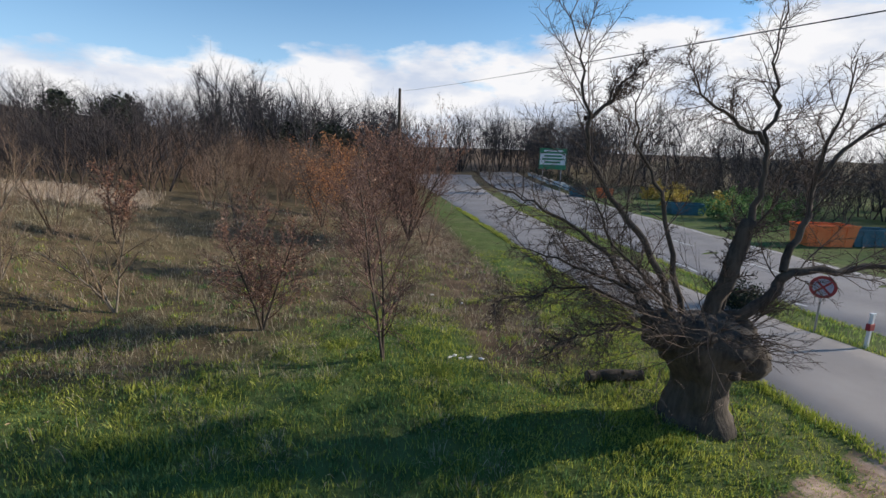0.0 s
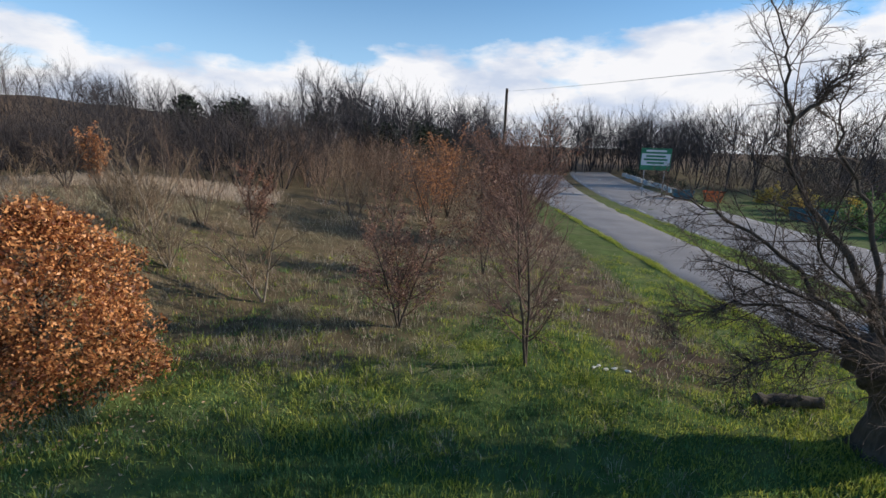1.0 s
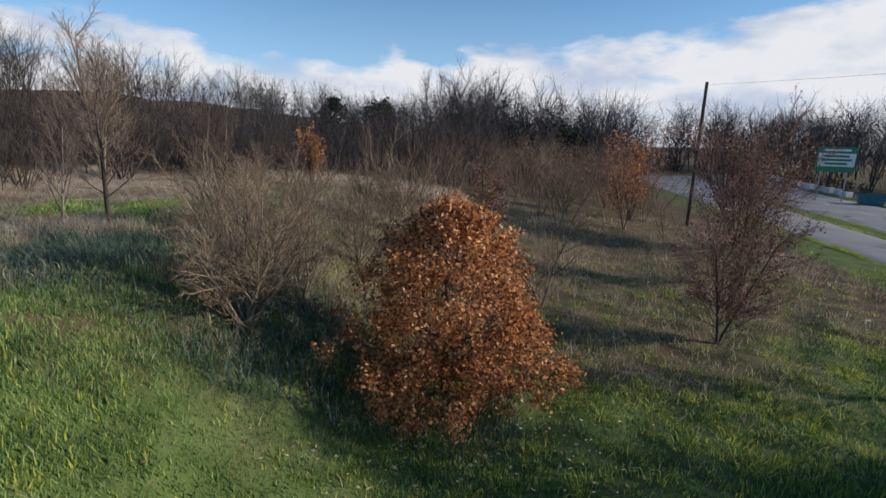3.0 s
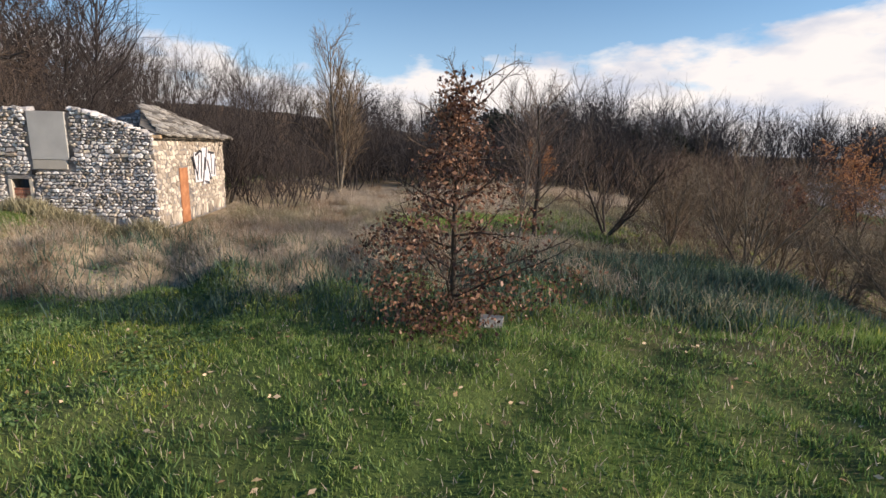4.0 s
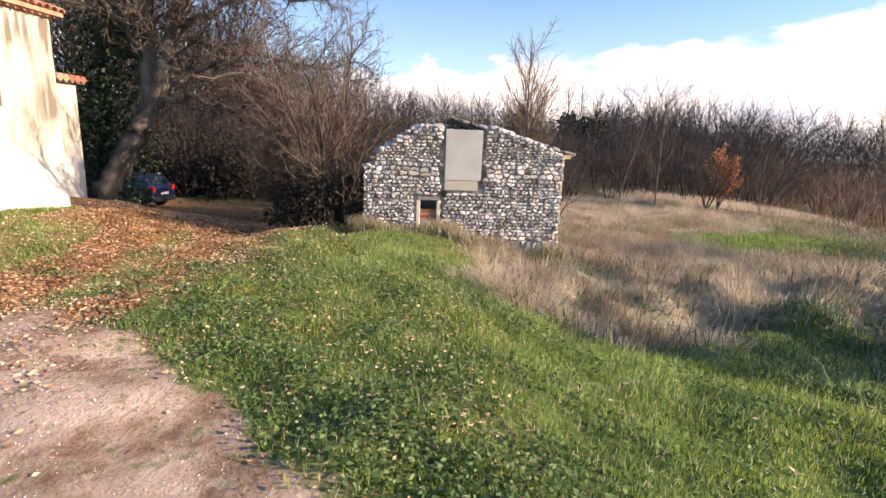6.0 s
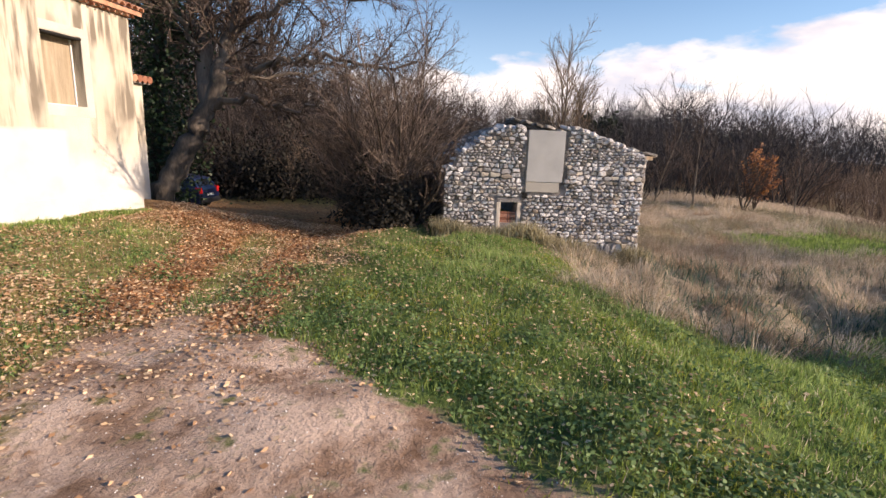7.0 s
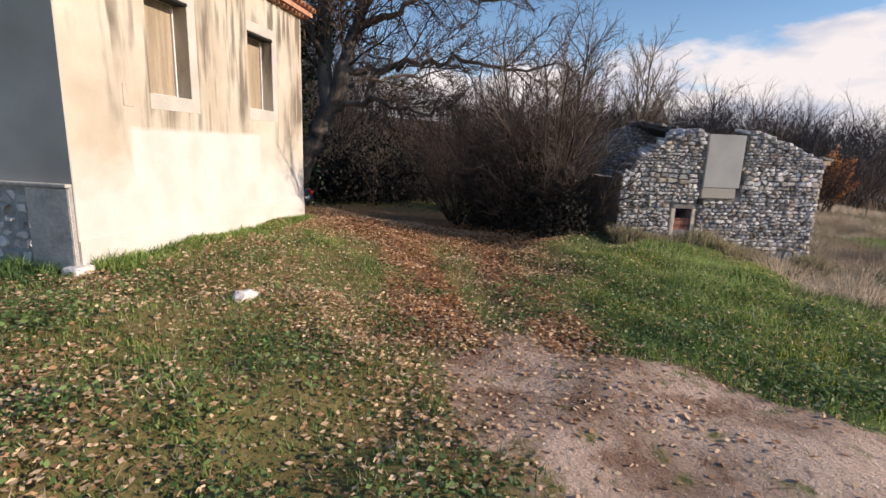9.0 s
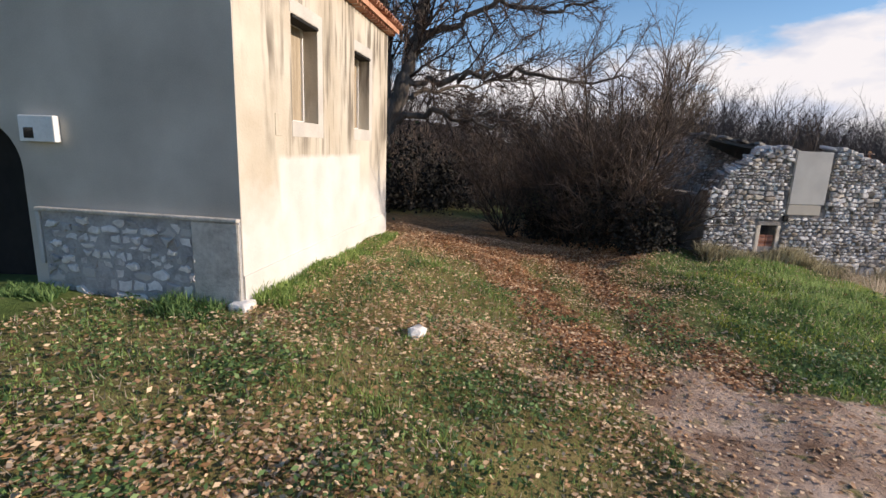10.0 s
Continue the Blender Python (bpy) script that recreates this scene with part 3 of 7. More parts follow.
def leaves(rng, at, size, flat=0.0):
    """Small folded leaves (two quads each, pointed) round the places given."""
    n = len(at)
    a = rng.normal(0, 1, (n, 3))
    a /= np.linalg.norm(a, axis=1, keepdims=True)
    b = rng.normal(0, 1, (n, 3))
    if flat:
        a[:, 2] *= 1 - flat
        b[:, 2] *= 1 - flat
        a /= np.linalg.norm(a, axis=1, keepdims=True)
    b = b - a * (a * b).sum(1, keepdims=True)
    b /= np.linalg.norm(b, axis=1, keepdims=True)
    c = np.cross(a, b)
    s = (size * rng.uniform(0.6, 1.3, n))[:, None]
    v = np.stack([at - a * s, at + b * s * 0.55 + c * s * 0.2 * rng.uniform(-1, 1, (n, 1)), at + a * s, at - b * s * 0.55 + c * s * 0.25], 1)
    return v.reshape(-1, 3), np.arange(4 * n).reshape(n, 4)


def along(lines, rng, count, jitter):
    """count places along the polylines, scattered round them."""
    pick = rng.integers(0, len(lines), count)
    s = rng.uniform(0, 1, count)
    out = np.empty((count, 3))
    for k in range(count):
        pts = lines[pick[k]][0]
        f = s[k] * (len(pts) - 1)
        i = min(int(f), len(pts) - 2)
        out[k] = pts[i] + (pts[i + 1] - pts[i]) * (f - i)
    return out + rng.normal(0, jitter, (count, 3))


def settings(segs, kids, angle, ratio, thin, lift, wob, start, tip):
    return {"segs": segs, "kids": kids, "angle": angle, "ratio": ratio, "thin": thin, "lift": lift, "wob": wob, "from": start, "tip": tip}


SAPLING = settings((6, 4, 2, 1), (15, 11, 8), (0.6, 0.6, 0.7), (0.56, 0.46, 0.45), (0.42, 0.5, 0.6), (0.04, 0.1, 0.06, 0.02), (0.05, 0.1, 0.14, 0.16), (0.12, 0.15, 0.1), (0.25, 0.3, 0.4, 0.5))
SHRUB = settings((5, 4, 2, 1), (9, 9, 6), (0.6, 0.6, 0.6), (0.6, 0.5, 0.5), (0.55, 0.55, 0.6), (0.03, 0.05, 0.05, 0.02), (0.1, 0.12, 0.16, 0.16), (0.15, 0.15, 0.1), (0.35, 0.35, 0.4, 0.5))
POPLAR = settings((6, 4, 1), (30, 12), (0.5, 0.5), (0.36, 0.45), (0.35, 0.5), (0.02, 0.12, 0.06), (0.03, 0.06, 0.1), (0.2, 0.15), (0.2, 0.3, 0.4))


def grow_tree(rng, height, radius, cfg, stems=1, lean=(0, 0, 1), fan=0.3):
    out = [[] for _ in cfg["segs"]]
    for k in range(stems):
        d = np.array(lean, float)
        if stems > 1:
            a = 6.28 * (k + rng.uniform(-0.3, 0.3)) / stems
            d = d + fan * rng.uniform(0.5, 1.3) * np.array([math.cos(a), math.sin(a), 0])
        limb(out, rng, (0, 0, -0.1), d, height * (1 if stems == 1 else rng.uniform(0.7, 1.0)), radius, 0, cfg)
    return out


def plant_tree(name, x, y, out, label, category, mats, leaf=None, group="", sides=(7, 5, 3, 3), z=None):
    """A tree as a thing with its trunk, limbs, twigs and leaves as parts."""
    z = float(ground(x, y)) if z is None else z
    top = thing(name, pose(x, y, z), label, category, group)
    for line in out[0]:
        piece("trunk" if len(out[0]) == 1 else "stem", *tubes([line], sides[0]), M[mats[0]], top, smooth=True)
    rest = [wood(o, s) for o, s in zip(out[1:], sides[1:]) if o]
    if rest:
        piece("crown", *joined(rest), M[mats[1]], top)
    if leaf is not None:
        piece("foliage", *leaf, M[mats[2]], top)
    return top


def wood_stuff(name, rng, places, kinds, mat, label):
    """Many far trees in one object of kind stuff; places: rows of x, y, height."""
    shapes = [joined([wood(o, 3) for o in k if o]) for k in kinds]
    meshes = []
    for x, y, h in places:
        v, f = shapes[rng.integers(len(shapes))]
        a = rng.uniform(0, 6.28)
        c, s = math.cos(a), math.sin(a)
        wide = h * rng.uniform(0.85, 1.2)
        r = np.array([[c * wide, -s * wide, 0], [s * wide, c * wide, 0], [0, 0, h]])
        meshes.append((v @ r.T + (x, y, float(ground(x, y)) - 0.1), f))
    v, f = joined(meshes)
    return tagged(piece(name, v, f, M[mat]), label, "woods", kind="stuff")


def far_shape(rng, depths, stems, fan, twig):
    cfg = settings((3, 2, 1), depths, (0.62, 0.6), (0.46, 0.52), (0.42, 0.42), (0.03, 0.08, 0.04), (0.06, 0.14, 0.18), (0.28, 0.1), (0.2, 0.4, 0.5))
    cfg["taper"] = 0.3
    return grow_tree(rng, 1.0, twig, cfg, stems, fan=fan)


rng = np.random.default_rng(7)
TREE_SHAPES = [far_shape(rng, (17, 16), 1, 0, 0.012) for _ in range(5)]
BUSH_SHAPES = [far_shape(rng, (6, 9), 5, 0.5, 0.009) for _ in range(5)]


def scatter(rng, count, x0, x1, y0, y1, keep):
    p = np.stack([rng.uniform(x0, x1, count), rng.uniform(y0, y1, count)], 1)
    return p[rng.uniform(0, 1, count) < keep(p[:, 0], p[:, 1])]


def slope(x, y):
    return -0.6 * (x + 8) + 0.8 * (y - 20)


# woodland on the hillside behind the yard and the barn, its shade put into the wood colour
rng = np.random.default_rng(11)
BROOM_SHAPES = [far_shape(rng, (8, 12), 3, 0.35, 0.01) for _ in range(5)]
p = scatter(rng, 1200, -95, 20, 18, 120, lambda x, y: ((slope(x, y) > 13) & (slope(x, y) < 75) & (np.hypot(x + 29.5, y - 23) > 7) & ((y > 28) | (x < -34)) & (x + 0.25 * y < 10)) * np.clip(1.2 - slope(x, y) / 90, 0.25, 1))[:160]
wood_stuff("hillside_woods", rng, [(x, y, rng.uniform(2.6, 4.2) + 6.2 * float(step(-16, -31, x))) for x, y in p], BUSH_SHAPES + BROOM_SHAPES + BROOM_SHAPES + TREE_SHAPES[:2], "wood_hill_shaded", "dense leafless brown woodland covering the hillside")
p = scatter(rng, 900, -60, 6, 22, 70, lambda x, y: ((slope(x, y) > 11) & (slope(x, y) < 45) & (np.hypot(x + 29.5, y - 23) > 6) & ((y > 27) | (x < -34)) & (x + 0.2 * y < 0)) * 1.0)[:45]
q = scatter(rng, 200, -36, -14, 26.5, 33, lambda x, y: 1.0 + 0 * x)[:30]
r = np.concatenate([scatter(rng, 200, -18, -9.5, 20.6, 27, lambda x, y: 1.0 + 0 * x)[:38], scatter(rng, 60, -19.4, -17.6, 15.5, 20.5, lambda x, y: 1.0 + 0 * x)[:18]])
wood_stuff("undergrowth", rng, [(x, y, rng.uniform(2.2, 3.8)) for x, y in np.concatenate([p, q])] + [(x, y, rng.uniform(3.2, 4.8)) for x, y in r], BUSH_SHAPES, "wood_hill_shaded", "tangled leafless undergrowth at the foot of the woods")

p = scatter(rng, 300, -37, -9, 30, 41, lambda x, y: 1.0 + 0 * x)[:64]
wood_stuff("hillside_woods", rng, [(x, y, rng.uniform(4.6, 6.6)) for x, y in p], BROOM_SHAPES + BUSH_SHAPES + TREE_SHAPES[:2], "wood_hill_shaded", "dense leafless brown wood at the back of the yard")

p = scatter(rng, 900, -100, -8, 40, 130, lambda x, y: ((slope(x, y) > 58) & (slope(x, y) < 88)) * 1.0)[:60]
wood_stuff("hilltop_woods", rng, [(x, y, rng.uniform(3.4, 5.0)) for x, y in p], BUSH_SHAPES + TREE_SHAPES, "wood_hill_shaded", "dense leafless trees along the top of the hill")
p = scatter(rng, 700, -15, 17, 36, 64, lambda x, y: 1.0 * (y > 36 + 0.8 * np.maximum(x - 4, 0)))[:140]
wood_stuff("dark_thicket", rng, [(x, y, rng.uniform(3.9, 5.8) + 2.2 * float(step(0, 9, x))) for x, y in p], BUSH_SHAPES + BROOM_SHAPES + TREE_SHAPES[:2], "wood_backlit", "leafless thicket in front of the far woods, coloured dark as if backlit")

p = scatter(rng, 300, -58, -30, 30, 46, lambda x, y: 0.8 + 0 * x)[:38]
wood_stuff("tall_woods", rng, [(x, y, rng.uniform(11, 15)) for x, y in p], TREE_SHAPES + BROOM_SHAPES, "wood_hill_shaded", "tall leafless trees behind the yard")

# belt of woods across the back of the meadow, backlight and haze put into its colour
p = scatter(rng, 900, -22, 60, 66, 100, lambda x, y: np.where(x > path_left(y) - 4, 0.0, 0.9))[:125]
wood_stuff("far_woods", rng, [(x, y, rng.uniform(6.4, 8.4) + 5.2 * float(step(6, 18, x))) for x, y in p], TREE_SHAPES + BROOM_SHAPES, "wood_far_haze", "belt of leafless trees beyond the meadow, coloured dark and bluish for haze")
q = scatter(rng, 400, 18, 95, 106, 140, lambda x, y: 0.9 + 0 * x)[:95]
wood_stuff("far_woods", rng, [(x, y, rng.uniform(11.5, 14.5)) for x, y in q], TREE_SHAPES + BROOM_SHAPES, "wood_far_haze", "dark leafless trees where the road bends away")
p = scatter(rng, 200, 40, 72, 113, 122, lambda x, y: 1.0 + 0 * x)[:45]
wood_stuff("bend_thicket", rng, [(x, y, rng.uniform(4.0, 7.5)) for x, y in p], BUSH_SHAPES, "wood_backlit", "dark leafless thicket where the road bends away")
p = scatter(rng, 2400, 50, 190, 0, 150, lambda x, y: ((x > road_near(y) + np.where(y > 70, 14, 31)) & (x < road_near(y) + np.where(y > 70, 45, 62))) * 1.0)[:140]
wood_stuff("roadside_woods", rng, [(x, y, rng.uniform(6.0, 8.5) + 6.0 * float(step(52, 70, y))) for x, y in p], TREE_SHAPES + BROOM_SHAPES, "wood_far_haze", "dark leafless trees beyond the road")

p = scatter(rng, 900, 62, 150, 8, 85, lambda x, y: ((x > road_near(y) + 24) & (x < road_near(y) + 50)) * 1.0)[:95]
wood_stuff("roadside_thicket", rng, [(x, y, rng.uniform(4.2, 6.4)) for x, y in p], BUSH_SHAPES, "wood_road", "low leafless brown thicket beyond the road")

p = scatter(rng, 600, 74, 125, 8, 70, lambda x, y: ((x > road_near(y) + 36) & (x < road_near(y) + 60)) * 1.0)[:70]
wood_stuff("roadside_woods", rng, [(x, y, rng.uniform(6.5, 9.5)) for x, y in p], BUSH_SHAPES + BROOM_SHAPES, "wood_far_haze", "dark leafless trees beyond the road")

# brown thicket of saplings over the lower meadow
p = scatter(rng, 2400, -6, 36, 22, 84, lambda x, y: ((x > -5 + 0.05 * (y - 20)) & (x < path_left(y) - 6) & (y > 27 + 3 * np.sin(0.4 * x)) & (x > 7 + 0.06 * (y - 27))) * np.clip((y - 20) / 24, 0.1, 1))[:145]
wood_stuff("sapling_thicket", rng, [(x, y, rng.uniform(3.2, 5.0) + 1.6 * float(step(34, 60, y))) for x, y in p], BUSH_SHAPES + BROOM_SHAPES, "thicket", "thicket of brown leafless saplings in the meadow")
# low brambles on the bank and among the scrub
p = scatter(rng, 400, 3, 26, 10, 30, lambda x, y: 0.6 * scrub_mask(x, y) + 0.8 * (x < 10) * (x > 3.5) * (y > 10))[:60]
q = scatter(rng, 400, 2.6, 9.5, 7.5, 30, lambda x, y: 0.3 + 0.7 * (y > 9))[:60]
wood_stuff("bramble", rng, [(x, y, rng.uniform(0.6, 1.5)) for x, y in np.concatenate([p[:18], q[:34]])], BUSH_SHAPES, "thicket", "low leafless brambles on the bank")

p = scatter(rng, 200, 3.2, 6.2, 11, 29, lambda x, y: 1.0 + 0 * x)[:14]
wood_stuff("bank_scrub", rng, [(x, y, rng.uniform(0.9, 1.7)) for x, y in p], BUSH_SHAPES, "thicket", "brown leafless scrub along the top of the bank")

# ---- road ----
def ribbon(name, left, right, y0, y1, lift, mat, label, category, stepping=1.0):
    ys = np.arange(y0, y1, stepping)
    cols = np.linspace(0, 1, 6)
    gx = left(ys)[:, None] + (right(ys) - left(ys))[:, None] * cols
    gy = np.repeat(ys[:, None], len(cols), 1)
    top = np.stack([gx, gy, ground(gx, gy) + lift], -1)
    w = len(cols)
    low = top[:, [0, -1]] + np.array([[(-0.45, 0, -0.16), (0.45, 0, -0.16)]])
    v = np.concatenate([top.reshape(-1, 3), low.reshape(-1, 3)])
    i = (np.arange(len(ys) - 1)[:, None] * w + np.arange(w - 1)).ravel()
    f = [np.stack([i, i + 1, i + 1 + w, i + w], 1)]
    n = len(ys) * w
    k = np.arange(len(ys) - 1)
    f.append(np.stack([k * w, (k + 1) * w, n + 2 * (k + 1), n + 2 * k], 1))
    f.append(np.stack([(k + 1) * w - 1, n + 2 * k + 1, n + 2 * k + 3, (k + 2) * w - 1], 1))
    return tagged(piece(name, v, np.concatenate(f), M[mat], smooth=False), label, category, kind="structure")


ribbon("road", road_near, lambda y: road_near(y) + 10.5, -40, 112, 0.05, "asphalt", "grey asphalt road with white markings", "road")
ribbon("pavement", path_left, lambda y: road_near(y) - 2.4, -6, 100, 0.045, "asphalt", "grey asphalt side path along the verge", "path")


def road_marks():
    lines = [(0.35, 0.14, 3.0, 3.5), (5.2, 0.14, 3.0, 5.0), (10.0, 0.14, 240, 0)]
    bits = []
    for off, wide, dash, gap in lines:
        y = -10.0
        while y < 105:
            e = min(y + dash, 105)
            ys = np.arange(y, e + 0.01, min(1.5, dash / 2))
            a, b = road_near(ys) + off, road_near(ys) + off + wide
            t = np.concatenate([np.stack([a, ys, ground(a, ys) + 0.056], 1), np.stack([b, ys, ground(b, ys) + 0.056], 1)])
            n = len(ys)
            k = np.arange(n - 1)
            bits.append((t, np.stack([k, k + n, k + n + 1, k + 1], 1)))
            y = e + gap + 0.01
    v, f = joined(bits)
    tagged(piece("road_marking", v, f, M["road_paint"]), "worn white lines painted on the road", "road marking", kind="structure")


road_marks()


# ---- stones ----
def stone_meshes(count, mat, seed):
    """A few rounded, uneven stones of unit size, shared by all stones of a wall."""
    rng = random.Random(seed)
    out = []
    for _ in range(count):
        bm = bmesh.new()
        bmesh.ops.create_cube(bm, size=1.0)
        for v in bm.verts:
            v.co += Vector((rng.uniform(-0.1, 0.06) * math.copysign(1, v.co.x), rng.uniform(-0.05, 0.05), rng.uniform(-0.12, 0.05) * math.copysign(1, v.co.z)))
        bmesh.ops.bevel(bm, geom=list(bm.edges), offset=0.13, segments=1, affect="EDGES", profile=0.6)
        me = bpy.data.meshes.new("stone")
        bm.to_mesh(me)
        bm.free()
        me.materials.append(mat)
        out.append(me)
    return out


def clipped(poly, px, pz, nx, nz):
    """The part of a polygon that lies on the side of the line through (px, pz) against the direction (nx, nz)."""
    out = []
    for k in range(len(poly)):
        a, b = poly[k], poly[(k + 1) % len(poly)]
        da, db = (a[0] - px) * nx + (a[1] - pz) * nz, (b[0] - px) * nx + (b[1] - pz) * nz
        if da <= 0:
            out.append(a)
        if (da < 0) != (db < 0) and da != db:
            t = da / (da - db)
            out.append((a[0] + (b[0] - a[0]) * t, a[1] + (b[1] - a[1]) * t))
    return out


def rubble_cells(rng, width, z0, z1, low, high, keep):
    """Uneven stones that fill a wall: centre and outline of each."""
    seeds, z = [], z0
    while z < z1:
        h = rng.uniform(low, high)
        x = rng.uniform(-0.3, 0.0)
        while x < width + 0.3:
            w = h * rng.uniform(0.75, 2.1)
            seeds.append((x + w / 2, z + h / 2 + rng.uniform(-0.3, 0.3) * h))
            x += w
        z += h * 0.95
    cells = []
    for k, (x, z) in enumerate(seeds):
        if not (0 < x < width) or not keep(x, z):
            continue
        poly = [(max(x - 0.4, 0), z - 0.3), (min(x + 0.4, width), z - 0.3), (min(x + 0.4, width), min(z + 0.3, z1)), (max(x - 0.4, 0), min(z + 0.3, z1))]
        for j, (u, v) in enumerate(seeds):
            if j != k and abs(u - x) < 0.8 and abs(v - z) < 0.6:
                poly = clipped(poly, (x + u) / 2, (z + v) / 2, (u - x), (v - z) * 1.85)
                if len(poly) < 3:
                    break
        if len(poly) >= 3:
            cells.append(((x, z), poly))
    return cells


def stone_shape(rng, cell, joint, proud, place):
    """Vertices and faces of one flat-faced, rough-edged stone; place(x, out, z) gives the point at that distance out of the wall."""
    (x, z), poly = cell
    cx, cz = sum(p[0] for p in poly) / len(poly), sum(p[1] for p in poly) / len(poly)
    ring = []
    for k, p in enumerate(poly):
        q = poly[(k + 1) % len(poly)]
        ring += [p, ((p[0] + q[0]) / 2, (p[1] + q[1]) / 2)]
    out = proud * rng.uniform(0.15, 1.5)
    tx, tz = rng.uniform(-0.16, 0.16), rng.uniform(-0.16, 0.16)
    nudge = [rng.uniform(-0.008, 0.024) + (0.005 if k % 2 == 0 else 0) for k in range(len(ring))]
    verts, faces, n = [], [], len(ring)
    for inset, o in ((joint, -0.04), (joint, out * 0.3), (joint + 0.006, out * 0.85), (joint + 0.022, out)):
        for p, e in zip(ring, nudge):
            d = math.hypot(p[0] - cx, p[1] - cz) + 1e-6
            s = max(1 - (inset + e) / d, 0.25)
            px, pz = cx + (p[0] - cx) * s, cz + (p[1] - cz) * s
            verts.append(tuple(place(px, o + (tx * (px - cx) + tz * (pz - cz)) * (o > 0), pz)))
    for r in (0, n, 2 * n):
        faces += [(r + k, r + (k + 1) % n, r + n + (k + 1) % n, r + n + k) for k in range(n)]
    faces.append(tuple(range(3 * n, 4 * n)))
    return verts, faces


def stone_object(name, shapes, mat, parent):
    verts, faces = [], []
    for v, f in shapes:
        faces += [tuple(i + len(verts) for i in q) for q in f]
        verts += v
    me = bpy.data.meshes.new(name)
    me.from_pydata(verts, [], faces)
    me.materials.append(mat)
    ob = new(name, me)
    ob.parent = parent
    return ob


def rubble_stone(rng, cell, joint, proud, mat, parent, place):
    return stone_object("stone", [stone_shape(rng, cell, joint, proud, place)], mat, parent)


# ---- ruined stone barn ----
def build_barn():
    rng = random.Random(5)
    base = -0.35
    barn = thing("stone_barn", pose(-16.66, 13.76, 0, 0, 0, math.degrees(math.atan2(0.1153, 0.9933))), "small ruined rubble-stone barn with a partly fallen roof", "barn")
    W, D = 5.23, 5.8

    def top(x):
        keys = [(-0.2, 1.85), (0.0, 1.92), (0.22, 2.0), (0.34, 2.3), (0.7, 2.5), (1.0, 2.72), (1.4, 2.95), (2.1, 2.97), (2.15, 2.9), (3.0, 2.92), (3.05, 3.02), (3.6, 2.93), (4.3, 2.68), (5.23, 2.32), (5.6, 2.2)]
        return float(np.interp(x, [k[0] for k in keys], [k[1] for k in keys]))

    def extruded(outline, y0, y1, mat, name, label="", parent=barn, jag=0.0):
        bm = bmesh.new()
        a = [bm.verts.new((x, y0, z)) for x, z in outline]
        b = [bm.verts.new((x, y1, z)) for x, z in outline]
        bm.faces.new(a)
        bm.faces.new(b[::-1])
        for k in range(len(a)):
            j = (k + 1) % len(a)
            bm.faces.new((a[j], a[k], b[k], b[j]))
        bmesh.ops.recalc_face_normals(bm, faces=bm.faces)
        return part(name, bm, mat, parent, label)

    # gable wall, with the small opening cut through it as two blocks and a lintel
    xs = np.linspace(0.03, W - 0.03, 34)
    hole = (1.47, 1.90, 0.55, 1.08)
    left = [(0.03, base)] + [(x, top(x) - 0.06 + rng.uniform(-0.03, 0.03)) for x in xs if x < hole[0]] + [(hole[0], top(hole[0]) - 0.06), (hole[0], base)]
    right = [(hole[1], base), (hole[1], top(hole[1]) - 0.06)] + [(x, top(x) - 0.06 + rng.uniform(-0.03, 0.03)) for x in xs if x > hole[1]] + [(W - 0.03, base)]
    gable = extruded(left, 0.04, 0.5, M["mortar"], "gable_wall", "mortared rubble wall")
    extruded(right, 0.04, 0.5, M["mortar"], "gable_wall", "mortared rubble wall")
    extruded([(hole[0], base), (hole[0], hole[2]), (hole[1], hole[2]), (hole[1], base)], 0.04, 0.5, M["mortar"], "gable_wall", "mortared rubble wall")
    extruded([(hole[0], hole[3]), (hole[0], top(hole[0]) - 0.06), (hole[1], top(hole[1]) - 0.06), (hole[1], hole[3])], 0.04, 0.5, M["mortar"], "gable_wall", "mortared rubble wall")
    part("lintel", box_mesh(hole[0] - 0.08, hole[1] + 0.08, 0.008, 0.2, hole[3], hole[3] + 0.1, 0.015), M["mortar"], barn, "rough mortar lintel")
    part("jamb", box_mesh(hole[0] - 0.1, hole[0], 0.012, 0.3, 0.2, hole[3], 0.015), M["stone_warm"], barn, "pale mortar jamb")
    part("jamb", box_mesh(hole[1], hole[1] + 0.1, 0.012, 0.3, 0.2, hole[3], 0.015), M["stone_warm"], barn, "pale mortar jamb")
    infill = part("infill", box_mesh(hole[0], hole[1], 0.1, 0.2, base, 0.82), M["mortar"], barn, "brick infill of the small opening")
    for row in range(5):
        for col in range(2):
            part("brick", box_mesh(hole[0] + 0.01 + col * 0.21, hole[0] + 0.2 + col * 0.21, 0.06, 0.12, 0.47 + row * 0.075, 0.535 + row * 0.075, 0.006), M["brick"], infill)
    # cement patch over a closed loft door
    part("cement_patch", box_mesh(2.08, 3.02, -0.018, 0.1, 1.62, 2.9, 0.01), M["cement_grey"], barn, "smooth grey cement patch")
    part("patch_foot", box_mesh(2.08, 2.95, -0.01, 0.1, 1.36, 1.61, 0.01), M["plaster_shade"], barn, "stained lower edge of the cement patch")
    # no opening here: a near-black block shows the shade inside a put-log hole
    part("painted_hole", box_mesh(2.02, 2.14, -0.01, 0.08, 1.2, 1.34, 0.01), M["dark"], barn, "near-black block painted as the shade in a square hole")

    def skip(x, z):
        return (2.0 < x < 3.1 and z > 1.32) or (1.3 < x < 2.06 and 0.3 < z < 1.2) or (2.0 < x < 2.16 and 1.18 < z < 1.36)

    kinds = stone_meshes(8, M["stone"], 3)
    rest = {"stone": [], "stone_warm": [], "lichen": []}
    count = 0
